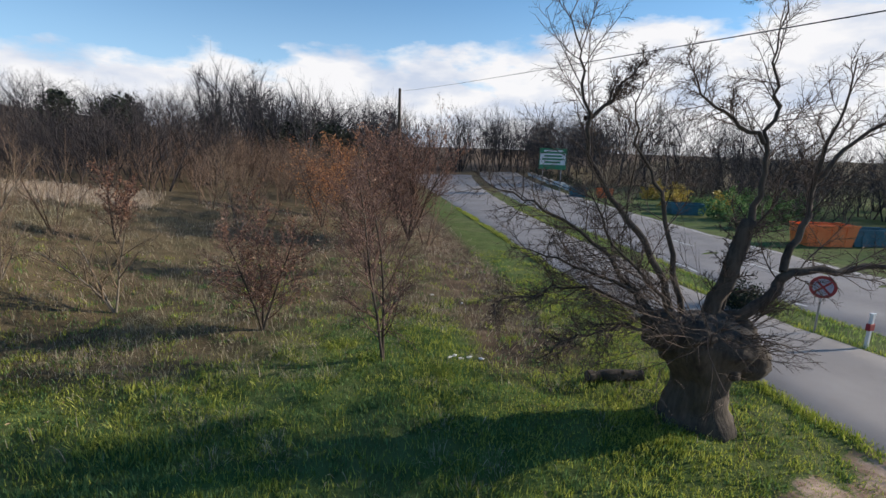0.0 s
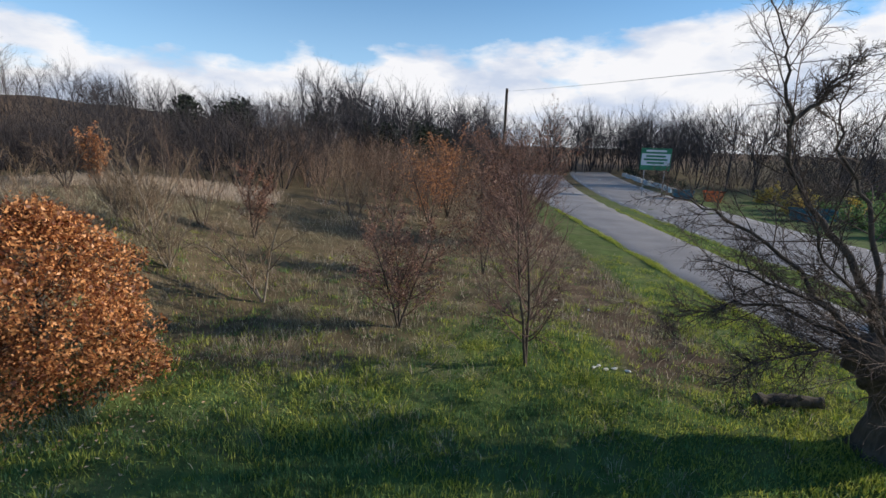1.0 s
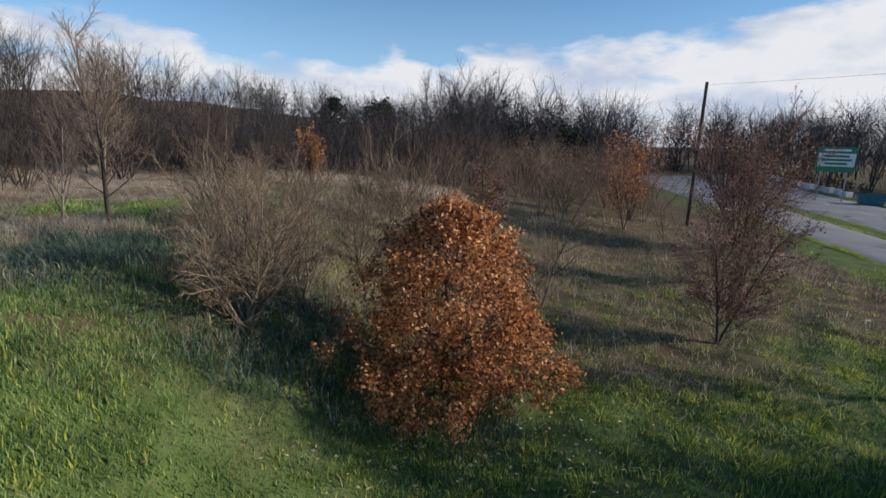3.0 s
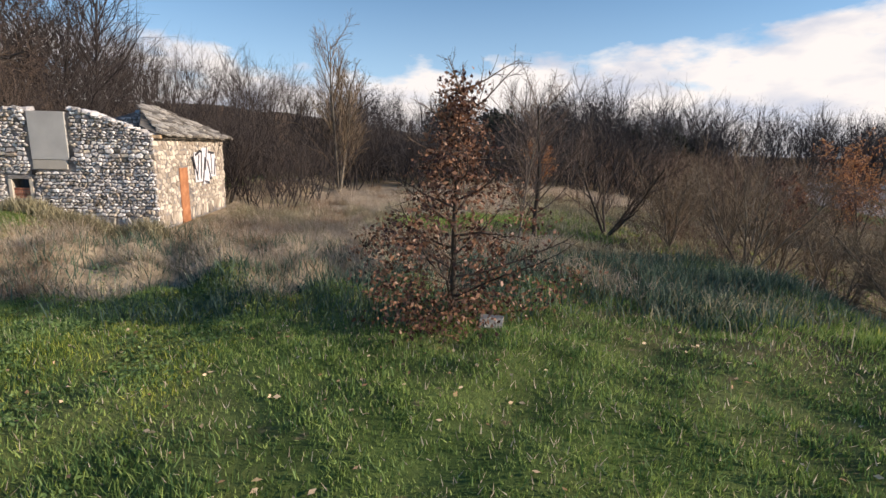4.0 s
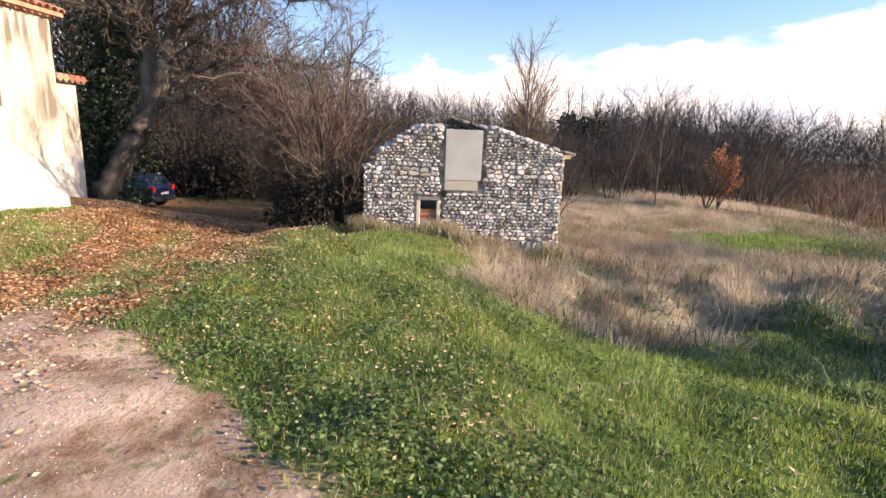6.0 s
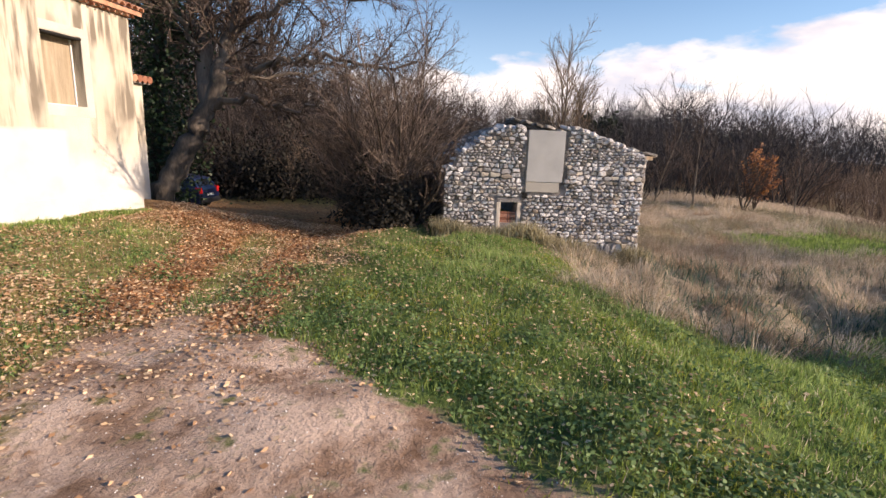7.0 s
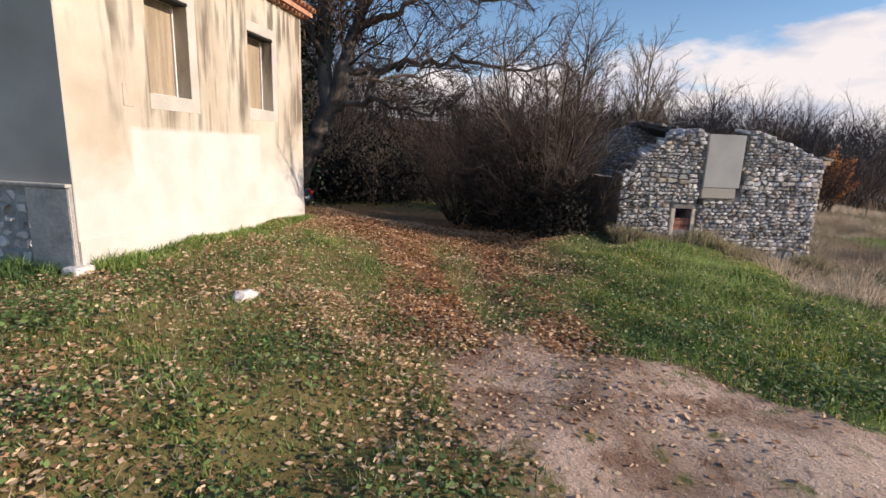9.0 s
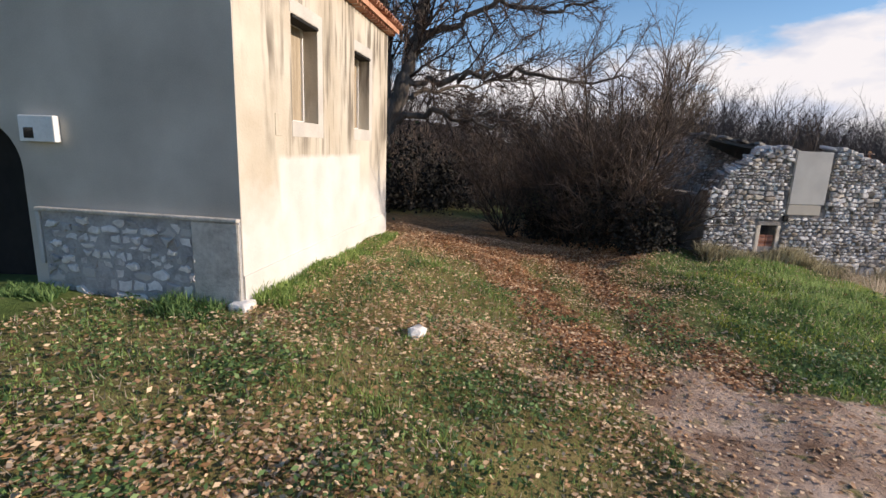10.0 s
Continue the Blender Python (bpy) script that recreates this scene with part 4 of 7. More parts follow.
    for cell in rubble_cells(rng, W, base + 0.3, 3.3, 0.065, 0.155, lambda x, z: z < top(x) - 0.04 and not skip(x, z)):
        kind = rng.choices(("stone", "stone_warm", "lichen"), (0.82, 0.12, 0.06))[0]
        shape = stone_shape(rng, cell, 0.009, 0.055, lambda x, o, z: (x, 0.03 - o, z))
        if cell[0][0] < 3.1 and count < 300:
            stone_object("stone", [shape], M[kind], gable)
            count += 1
        else:
            rest[kind].append(shape)
    for kind, shapes in rest.items():
        tagged(stone_object("rubble_filling", shapes, M[kind], gable), kind="stuff")
    # coping stones along the broken top of the gable
    for k in range(46):
        x = 0.05 + k * 0.112
        if 2.05 < x < 3.0:
            continue
        s = new("coping_stone", kinds[rng.randrange(8)])
        s.parent = gable
        s.matrix_local = Matrix.Translation((x, 0.2 + rng.uniform(-0.08, 0.1), top(x) - 0.02)) @ pose(0, 0, 0, rng.uniform(-15, 15), rng.uniform(-15, 25), rng.uniform(-30, 30)) @ Matrix.Diagonal((rng.uniform(0.12, 0.22), rng.uniform(0.25, 0.42), rng.uniform(0.06, 0.13), 1))

    # side wall to the sun
    side = part("side_wall", box_mesh(W - 0.45, W - 0.03, 0.5, D, base, 2.38), M["mortar"], barn, "warm rubble side wall in the sun")
    more, count = [], 0
    for cell in rubble_cells(rng, D, base + 0.3, 2.36, 0.09, 0.2, lambda y, z: z < 2.34 and not (1.5 < y < 2.3 and z < 1.45)):
        shape = stone_shape(rng, cell, 0.002, 0.025, lambda y, o, z: (W - 0.035 + o, y, z))
        if cell[0][0] < 3.4 and count < 250:
            stone_object("stone", [shape], M["stone_warm"], side)
            count += 1
        else:
            more.append(shape)
    tagged(stone_object("rubble_filling", more, M["stone_warm"], side), kind="stuff")
    part("door", box_mesh(W - 0.05, W + 0.0, 1.6, 2.2, base, 1.38, 0.01), M["rust"], barn, "rust-red blocked doorway")
    # sprayed letters on the side wall, as plain shapes
    x = W + 0.035
    def spray(y0, y1, z0, z1, mat, name, off=0.0):
        bm = box_mesh(x + off - 0.03, x + off, y0, y1, z0, z1, 0.008)
        mid = Vector((x, (y0 + y1) / 2, (z0 + z1) / 2))
        if off:
            bmesh.ops.rotate(bm, cent=mid, matrix=Matrix.Rotation(radians(rng.uniform(-24, 24)), 3, "X"), verts=bm.verts)
        part(name, bm, M[mat], barn, "sprayed graffiti shape")
    for y0, y1, z0, z1 in ((2.75, 3.4, 0.85, 1.85), (3.42, 4.0, 0.75, 2.0), (4.02, 4.7, 0.95, 1.8)):
        spray(y0, y1, z0, z1, "spray_white", "graffiti_ground")
    for y0, y1, z0, z1 in ((2.74, 2.84, 0.9, 1.75), (3.0, 3.09, 1.1, 1.8), (3.26, 3.36, 0.95, 1.9), (3.5, 3.6, 0.8, 1.7), (3.74, 3.82, 1.2, 2.05), (3.98, 4.08, 0.85, 1.6), (4.24, 4.32, 1.05, 1.85), (4.56, 4.66, 1.0, 1.65), (2.8, 3.3, 1.78, 1.86), (3.55, 4.0, 0.76, 0.84), (4.1, 4.6, 1.78, 1.86)):
        spray(y0, y1, z0, z1, "spray_black", "graffiti_stroke", 0.006)
    # back and far walls
    part("back_wall", box_mesh(0.03, W - 0.45, D - 0.45, D - 0.02, base, 2.4), M["mortar"], barn, "rubble back wall")
    part("far_wall", box_mesh(0.03, 0.45, 0.5, D - 0.45, base, 1.75), M["mortar"], barn, "low broken side wall")
    extruded([(0.03, 2.38), (1.3, 2.9), (2.7, 3.35), (W - 0.1, 2.42)], D - 0.43, D - 0.04, M["mortar"], "back_gable", "rubble back gable")
    shapes = [stone_shape(rng, cell, 0.008, 0.05, lambda x, o, z: (x, D - 0.43 - o, z)) for cell in rubble_cells(rng, W - 0.5, 1.6, 3.35, 0.08, 0.18, lambda x, z: z < min(2.38 + 0.37 * x, 3.42 - 0.36 * (x - 2.7)) - 0.05)]
    tagged(stone_object("rubble_filling", shapes, M["stone"], barn), kind="stuff")
    # what is left of the roof: the slope to the sun, its near edge broken away
    roof = part("roof", bmesh.new(), M["lichen"], barn, "sagging remains of a stone-tiled roof")
    ridge_x, ridge_z, eave_x, eave_z = 2.7, 3.42, W + 0.16, 2.36
    bm = bmesh.new()
    outline = [(eave_x, 0.12, eave_z), (eave_x, D + 0.15, eave_z), (ridge_x, D + 0.1, ridge_z), (ridge_x, 4.9, ridge_z - 0.02), (3.3, 3.7, ridge_z - 0.3), (3.9, 2.3, ridge_z - 0.52), (4.5, 0.9, ridge_z - 0.8)]
    a = [bm.verts.new(c) for c in outline]
    b = [bm.verts.new((c[0], c[1], c[2] - 0.09)) for c in outline]
    bm.faces.new(a)
    bm.faces.new(b[::-1])
    for k in range(len(a)):
        bm.faces.new((a[k], b[k], b[(k + 1) % len(a)], a[(k + 1) % len(a)]))
    bmesh.ops.recalc_face_normals(bm, faces=bm.faces)
    bm.to_mesh(roof.data)
    bm.free()
    slabs = stone_meshes(5, M["lichen"], 21)
    rise = (ridge_z - eave_z) / (eave_x - ridge_x)
    for row in range(11):
        u = row / 10.5
        rx = eave_x + 0.03 - u * (eave_x - ridge_x)
        y = 0.14 + u * 4.6
        while y < D + 0.1:
            w = rng.uniform(0.2, 0.36)
            s = new("roof_slab", slabs[rng.randrange(5)])
            s.parent = roof
            s.matrix_local = Matrix.Translation((rx, y + w / 2, eave_z + u * (ridge_z - eave_z) + 0.04 + rng.uniform(-0.015, 0.03))) @ pose(0, 0, 0, rng.uniform(-9, 9), math.degrees(math.atan(rise)) + rng.uniform(-10, 6), rng.uniform(-14, 14)) @ Matrix.Diagonal((rng.uniform(0.24, 0.36), w * 1.03, rng.uniform(0.06, 0.11), 1))
            y += w
    part("eave_beam", box_mesh(W - 0.02, W + 0.17, 0.05, 0.2, 2.26, 2.36, 0.01), M["plank"], barn, "weathered wooden beam end")
    return barn


build_barn()


# ---- plastered house ----
def build_house():
    rng = random.Random(8)
    house = thing("house", pose(-25.38, 7.62, 0, 0, 0, -math.degrees(math.atan2(0.1356, 0.9908))), "plastered two-storey house with closed windows and a tiled eave", "house")
    TOP, LEN, WIDE, LOW = 5.22, 6.48, 8.0, 0.1
    wins = [(1.45, 2.36, 2.97, 4.42), (4.12, 5.06, 2.97, 4.42)]
    # side wall to the sun, with its two openings
    bm = bmesh.new()
    y = 0.02
    for y0, y1, z0, z1 in wins:
        box(bm, -0.45, 0, y, y0, LOW, TOP)
        box(bm, -0.45, 0, y0, y1, LOW, z0)
        box(bm, -0.45, 0, y0, y1, z1, TOP)
        y = y1
    box(bm, -0.45, 0, y, LEN, LOW, TOP)
    bmesh.ops.remove_doubles(bm, verts=bm.verts, dist=0.0005)
    side = part("side_wall", bm, M["plaster_sunny"], house, "cream plaster wall with dark run-off streaks")
    for y0, y1, z0, z1 in wins:
        w = part("window", box_mesh(-0.32, -0.27, y0 + 0.002, y1 - 0.002, z0 + 0.002, z1 - 0.002), M["board"], house, "window closed with a brown board")
        for n, b in (("frame_bar", (y0, y0 + 0.03, z0, z1)), ("frame_bar", (y1 - 0.035, y1, z0, z1)), ("frame_bar", (y0 + 0.03, y1 - 0.035, z0, z0 + 0.035)), ("frame_bar", (y0 + 0.03, y1 - 0.035, z1 - 0.035, z1))):
            part(n, box_mesh(-0.268, -0.235, b[0] + 0.003, b[1] - 0.003, b[2] + 0.003, b[3] - 0.003), M["white_frame"], w, "white painted frame bar")
        part("surround", box_mesh(-0.06, 0.005, y1 + 0.003, y1 + 0.2, z0 - 0.22, z1 + 0.02, 0.002), M["surround"], w, "smooth grey cement surround")
        part("surround", box_mesh(-0.06, 0.005, y0 - 0.02, y1 + 0.003, z0 - 0.22, z0 - 0.004, 0.002), M["surround"], w, "smooth grey cement sill band")
        part("surround", box_mesh(-0.06, 0.005, y0 - 0.02, y1 + 0.2, z1 + 0.02, z1 + 0.2, 0.002), M["surround"], w, "smooth grey cement head")
        part("lintel_edge", box_mesh(-0.2, 0.03, y0 + 0.004, y1 - 0.004, z1 - 0.05, z1 - 0.002, 0.006), M["dark"], w, "near-black lintel edge")
    part("base_band", box_mesh(-0.02, 0.02, 0.004, LEN - 0.004, LOW, 1.02, 0.006), M["plaster_sunny"], house, "pale plastered band at the foot of the wall")
    part("wall_scar", box_mesh(-0.02, 0.012, 0.92, 1.1, 2.75, 3.05, 0.006), M["plaster_sunny"], house, "patched hole in the plaster")
    # front wall in the shade, with its arched doorway
    door_r, door_l, spring = -2.98, -4.25, 2.2
    bm = bmesh.new()
    box(bm, door_r, -0.45, 0, 0.45, LOW, TOP)
    box(bm, -0.45, 0, 0, 0.02, LOW, TOP)
    box(bm, -WIDE, door_l, 0, 0.45, LOW, TOP)
    cx, rad = (door_r + door_l) / 2, (door_r - door_l) / 2
    seg = 14
    ring = [(cx + rad * math.cos(math.pi * k / seg), spring + rad * math.sin(math.pi * k / seg)) for k in range(seg + 1)]
    for k in range(seg):
        (xa, za), (xb, zb) = ring[k], ring[k + 1]
        vs = [bm.verts.new(c) for c in ((xa, 0, za), (xa, 0, TOP), (xb, 0, TOP), (xb, 0, zb), (xa, 0.45, za), (xa, 0.45, TOP), (xb, 0.45, TOP), (xb, 0.45, zb))]
        for q in ((0, 1, 2, 3), (7, 6, 5, 4), (0, 3, 7, 4)):
            bm.faces.new([vs[i] for i in q])
    bmesh.ops.remove_doubles(bm, verts=bm.verts, dist=0.0005)
    bmesh.ops.recalc_face_normals(bm, faces=bm.faces)
    part("front_wall", bm, M["plaster_shade"], house, "grey cement-plastered front wall")
    # sheet across the doorway, the shade of the arch put into its colour
    part("door", box_mesh(door_l, door_r, 0.32, 0.38, LOW, spring + rad), M["dark"], house, "plain sheet deep in the arch, near black for the shade of the recess")
    # plinth of exposed rubble
    plinth = part("plinth", box_mesh(-2.75, -0.003, -0.05, -0.002, LOW, 1.7, 0.01), M["plinth_mortar"], house, "exposed rubble plinth with a mortar ledge")
    part("ledge", box_mesh(-2.8, 0.0, -0.1, -0.003, 1.7, 1.745, 0.012), M["crumbled"], plinth, "thin worn cement ledge")
    part("corner_plaster", box_mesh(-0.62, -0.0, -0.075, -0.05, LOW, 1.69, 0.02), M["crumbled"], plinth, "crumbling plaster at the corner")
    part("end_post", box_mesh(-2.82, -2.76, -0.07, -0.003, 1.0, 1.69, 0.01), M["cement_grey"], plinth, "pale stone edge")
    for cell in rubble_cells(rng, 2.15, 0.45, 1.66, 0.07, 0.2, lambda x, z: z < 1.62 and rng.random() < 0.88):
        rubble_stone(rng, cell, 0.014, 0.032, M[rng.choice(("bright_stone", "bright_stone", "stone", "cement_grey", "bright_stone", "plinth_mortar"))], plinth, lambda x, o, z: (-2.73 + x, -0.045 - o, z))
    part("corner_stone", box_mesh(-0.12, 0.12, -0.2, 0.1, 0.3, 0.72, 0.04), M["bright_stone"], house, "pale stone at the foot of the corner")
    # meter box
    meter = part("meter_box", box_mesh(-2.87, -2.36, -0.09, -0.003, 2.56, 2.88, 0.012), M["white_frame"], house, "white plastic meter box")
    part("box_window", box_mesh(-2.8, -2.66, -0.094, -0.088, 2.6, 2.73, 0.002), M["glass"], meter, "small dark window")
    # remaining walls
    part("far_wall", box_mesh(-WIDE, -0.45, LEN - 0.45, LEN, LOW, TOP), M["plaster_shade"], house, "plain end wall")
    part("hidden_wall", box_mesh(-WIDE, -WIDE + 0.45, 0.45, LEN - 0.45, LOW, TOP), M["plaster_shade"], house, "plain far side wall")
    # roof with canal tiles; two courses of tiles show under the eave
    ridge = 6.6
    roof = part("roof", bmesh.new(), M["tile"], house, "low-pitched roof of clay canal tiles")
    bm = bmesh.new()
    for xa, xb in ((0.22, -WIDE / 2), (-WIDE / 2, -WIDE - 0.22)):
        za, zb = (TOP + 0.12, ridge) if xa > -1 else (ridge, TOP + 0.12)
        vs = [bm.verts.new(c) for c in ((xa, -0.2, za), (xa, LEN + 0.2, za), (xb, LEN + 0.2, zb), (xb, -0.2, zb))]
        lo = [bm.verts.new((v.co.x, v.co.y, v.co.z - 0.1)) for v in vs]
        bm.faces.new(vs)
        bm.faces.new(lo[::-1])
        for k in range(4):
            bm.faces.new((vs[k], lo[k], lo[(k + 1) % 4], vs[(k + 1) % 4]))
    bmesh.ops.recalc_face_normals(bm, faces=bm.faces)
    bm.to_mesh(roof.data)
    bm.free()

    def tile_mesh(up):
        bm = bmesh.new()
        rows = []
        for x, r in ((0.0, 0.095), (-0.42, 0.08)):
            rows.append([[bm.verts.new((x, rr * math.cos(math.pi * k / 6), up * rr * math.sin(math.pi * k / 6))) for k in range(7)] for rr in (r, r - 0.016)])
        for k in range(6):
            bm.faces.new((rows[0][0][k], rows[0][0][k + 1], rows[1][0][k + 1], rows[1][0][k]))
            bm.faces.new((rows[0][1][k + 1], rows[0][1][k], rows[1][1][k], rows[1][1][k + 1]))
            bm.faces.new((rows[0][0][k + 1], rows[0][0][k], rows[0][1][k], rows[0][1][k + 1]))
        me = bpy.data.meshes.new("tile")
        bm.to_mesh(me)
        bm.free()
        me.materials.append(M["tile"])
        return me

    cover, gutter = tile_mesh(1), tile_mesh(1)
    pitch = math.degrees(math.atan((ridge - TOP) / (WIDE / 2)))
    for row in range(2):
        for k in range(36):
            t = new("roof_tile", cover)
            t.parent = roof
            t.matrix_local = Matrix.Translation((0.3 - 0.36 * row, -0.15 + k * 0.192, TOP + 0.13 + 0.105 * row + rng.uniform(-0.012, 0.012))) @ pose(0, 0, 0, rng.uniform(-4, 4), pitch + rng.uniform(-2, 2), rng.uniform(-3, 3))
    eave = part("eave_course", box_mesh(-0.2, 0.1, 0.0, LEN, TOP - 0.02, TOP + 0.06), M["white_paint"], house, "mortar bed of the tiled eave")
    for k in range(34):
        t = new("eave_tile", gutter)
        t.parent = eave
        t.matrix_local = Matrix.Translation((0.17, 0.06 + k * 0.192, TOP - 0.05)) @ pose(0, 0, 0, rng.uniform(-4, 4), rng.uniform(-2, 2), rng.uniform(-3, 3))
    return house


build_house()


def build_annex():
    rng = random.Random(4)
    annex = thing("annex", pose(-25.38, 7.62, 0, 0, 0, -math.degrees(math.atan2(0.1356, 0.9908))), "low plastered annex behind the house with a tiled eave", "outbuilding")
    part("wall", box_mesh(-6.0, -1.45, 6.5, 8.5, 0.0, 3.85), M["plaster_sunny"], annex, "bare ochre plaster wall")
    roof = part("roof", box_mesh(-6.1, -1.3, 6.5, 8.65, 3.86, 3.95), M["mortar"], annex, "tiled lean-to roof")
    for k in range(11):
        bm = bmesh.new()
        cyl(bm, (-1.75, 6.65 + k * 0.19, 4.06), (-1.2, 6.65 + k * 0.19, 3.98), 0.085, 0.1, 10)
        part("roof_tile", bm, M["tile"], roof)
    return annex


build_annex()

# ---- the old pollard by the path ----
def burl(rng, rings, radius, lumps, sides=28):
    """A gnarled trunk: rings of uneven radius, as vertices and quads with a closed top."""
    zs = np.array([r[0] for r in rings])
    rs = np.array([r[1] for r in rings])
    z = np.linspace(zs[0], zs[-1], 30)
    r = np.interp(z, zs, rs) * radius
    a = np.arange(sides) * 2 * math.pi / sides
    wav = np.zeros((len(z), sides))
    for _ in range(lumps):
        za, aa, wz, wa, h = rng.uniform(zs[0], zs[-1]), rng.uniform(0, 6.28), rng.uniform(0.1, 0.35), rng.uniform(0.2, 0.6), rng.uniform(-0.16, 0.24)
        da = np.angle(np.exp(1j * (a - aa)))
        wav += h * np.exp(-((z[:, None] - za) / wz) ** 2 - (da / wa) ** 2)
    wav += 0.05 * np.sin(9 * a + 2 * np.sin(2.0 * z)[:, None]) + 0.02 * np.sin(17 * a)
    rr = r[:, None] * (1 + wav)
    v = np.stack([rr * np.cos(a), rr * np.sin(a), np.repeat(z[:, None], sides, 1)], -1).reshape(-1, 3)
    i = (np.arange(len(z) - 1)[:, None] * sides + np.arange(sides)).ravel()
    j = (np.arange(len(z) - 1)[:, None] * sides + (np.arange(sides) + 1) % sides).ravel()
    f = np.stack([i, j, j + sides, i + sides], 1)
    v = np.concatenate([v, [[0, 0, z[-1] + 0.1]]])
    k = (len(z) - 1) * sides + np.arange(sides)
    cap = np.stack([k, (len(z) - 1) * sides + (np.arange(sides) + 1) % sides, np.full(sides, len(v) - 1), np.full(sides, len(v) - 1)], 1)
    return v, f, cap


def burl_part(name, v, f, cap, mat, parent, label=""):
    me = bpy.data.meshes.new(name)
    me.from_pydata(v.tolist(), [], f.tolist() + [c[:3] for c in cap.tolist()])
    me.materials.append(mat)
    for p in me.polygons:
        p.use_smooth = True
    ob = new(name, me)
    ob.parent = parent
    return tagged(ob, label)


ACROSS = np.array([0.93, -0.37, 0.0])
AWAY = np.array([0.37, 0.93, 0.0])
UP = np.array([0.0, 0.0, 1.0])


def along_view(points):
    return np.array([p[0] * ACROSS + p[1] * AWAY + p[2] * UP for p in points])


def smooth_line(points, per=4):
    p = np.array(points, float)
    t = np.arange(len(p))
    s = np.linspace(0, len(p) - 1, (len(p) - 1) * per + 1)
    out = np.stack([np.interp(s, t, p[:, k]) for k in range(3)], 1)
    for _ in range(2):
        out[1:-1] = (out[:-2] + 2 * out[1:-1] + out[2:]) / 4
    return out


LIMB = settings((8, 5, 3, 1), (18, 11, 8), (0.85, 0.8, 0.75), (0.46, 0.46, 0.5), (0.55, 0.6, 0.7), (0.0, 0.03, 0.0, -0.03), (0.05, 0.12, 0.16, 0.16), (0.25, 0.15, 0.1), (0.3, 0.3, 0.4, 0.5))


def build_pollard():
    rng = np.random.default_rng(3)
    x, y = 28.6, 4.2
    tree = thing("pollard_tree", pose(x, y, float(ground(x, y))), "old leafless pollard tree with a thick gnarled trunk", "tree")
    v, f, cap = burl(rng, [(-0.5, 1.45), (-0.1, 1.3), (0.2, 1.1), (0.7, 0.95), (1.1, 0.98), (1.4, 1.2), (1.7, 1.5), (2.0, 1.6), (2.25, 1.3), (2.45, 0.7)], 0.62, 60)
    v[:, 0] -= 0.18 * np.clip(v[:, 2] / 2.0, 0, 1)
    burl_part("trunk", v, f, cap, M["bark"], tree, "thick furrowed trunk")
    lump = [(-1.0, 0.25), (-0.7, 0.75), (-0.2, 1.0), (0.3, 0.98), (0.7, 0.7), (0.95, 0.25)]
    for cx, cz, r in ((-1.15, 2.2, 0.46), (0.85, 1.5, 0.46), (0.6, 1.9, 0.5), (-0.6, 2.1, 0.5), (0.1, 2.1, 0.5)):
        v, f, cap = burl(rng, lump, 1.0, 26, 18)
        c = cx * ACROSS + rng.uniform(-0.4, 0.2) * AWAY + cz * UP
        burl_part("burr", v * r + c, f, cap, M["bark"], tree, "swollen pollard burr")
    for _ in range(22):
        v, f, cap = burl(rng, lump, 1.0, 20, 12)
        a, z = rng.uniform(0, 6.28), rng.uniform(1.3, 2.4)
        c = np.array([math.cos(a), math.sin(a), 0]) * rng.uniform(0.6, 0.95) + z * UP
        burl_part("burr", v * rng.uniform(0.12, 0.26) + c, f, cap, M["bark"], tree, "swollen pollard burr")
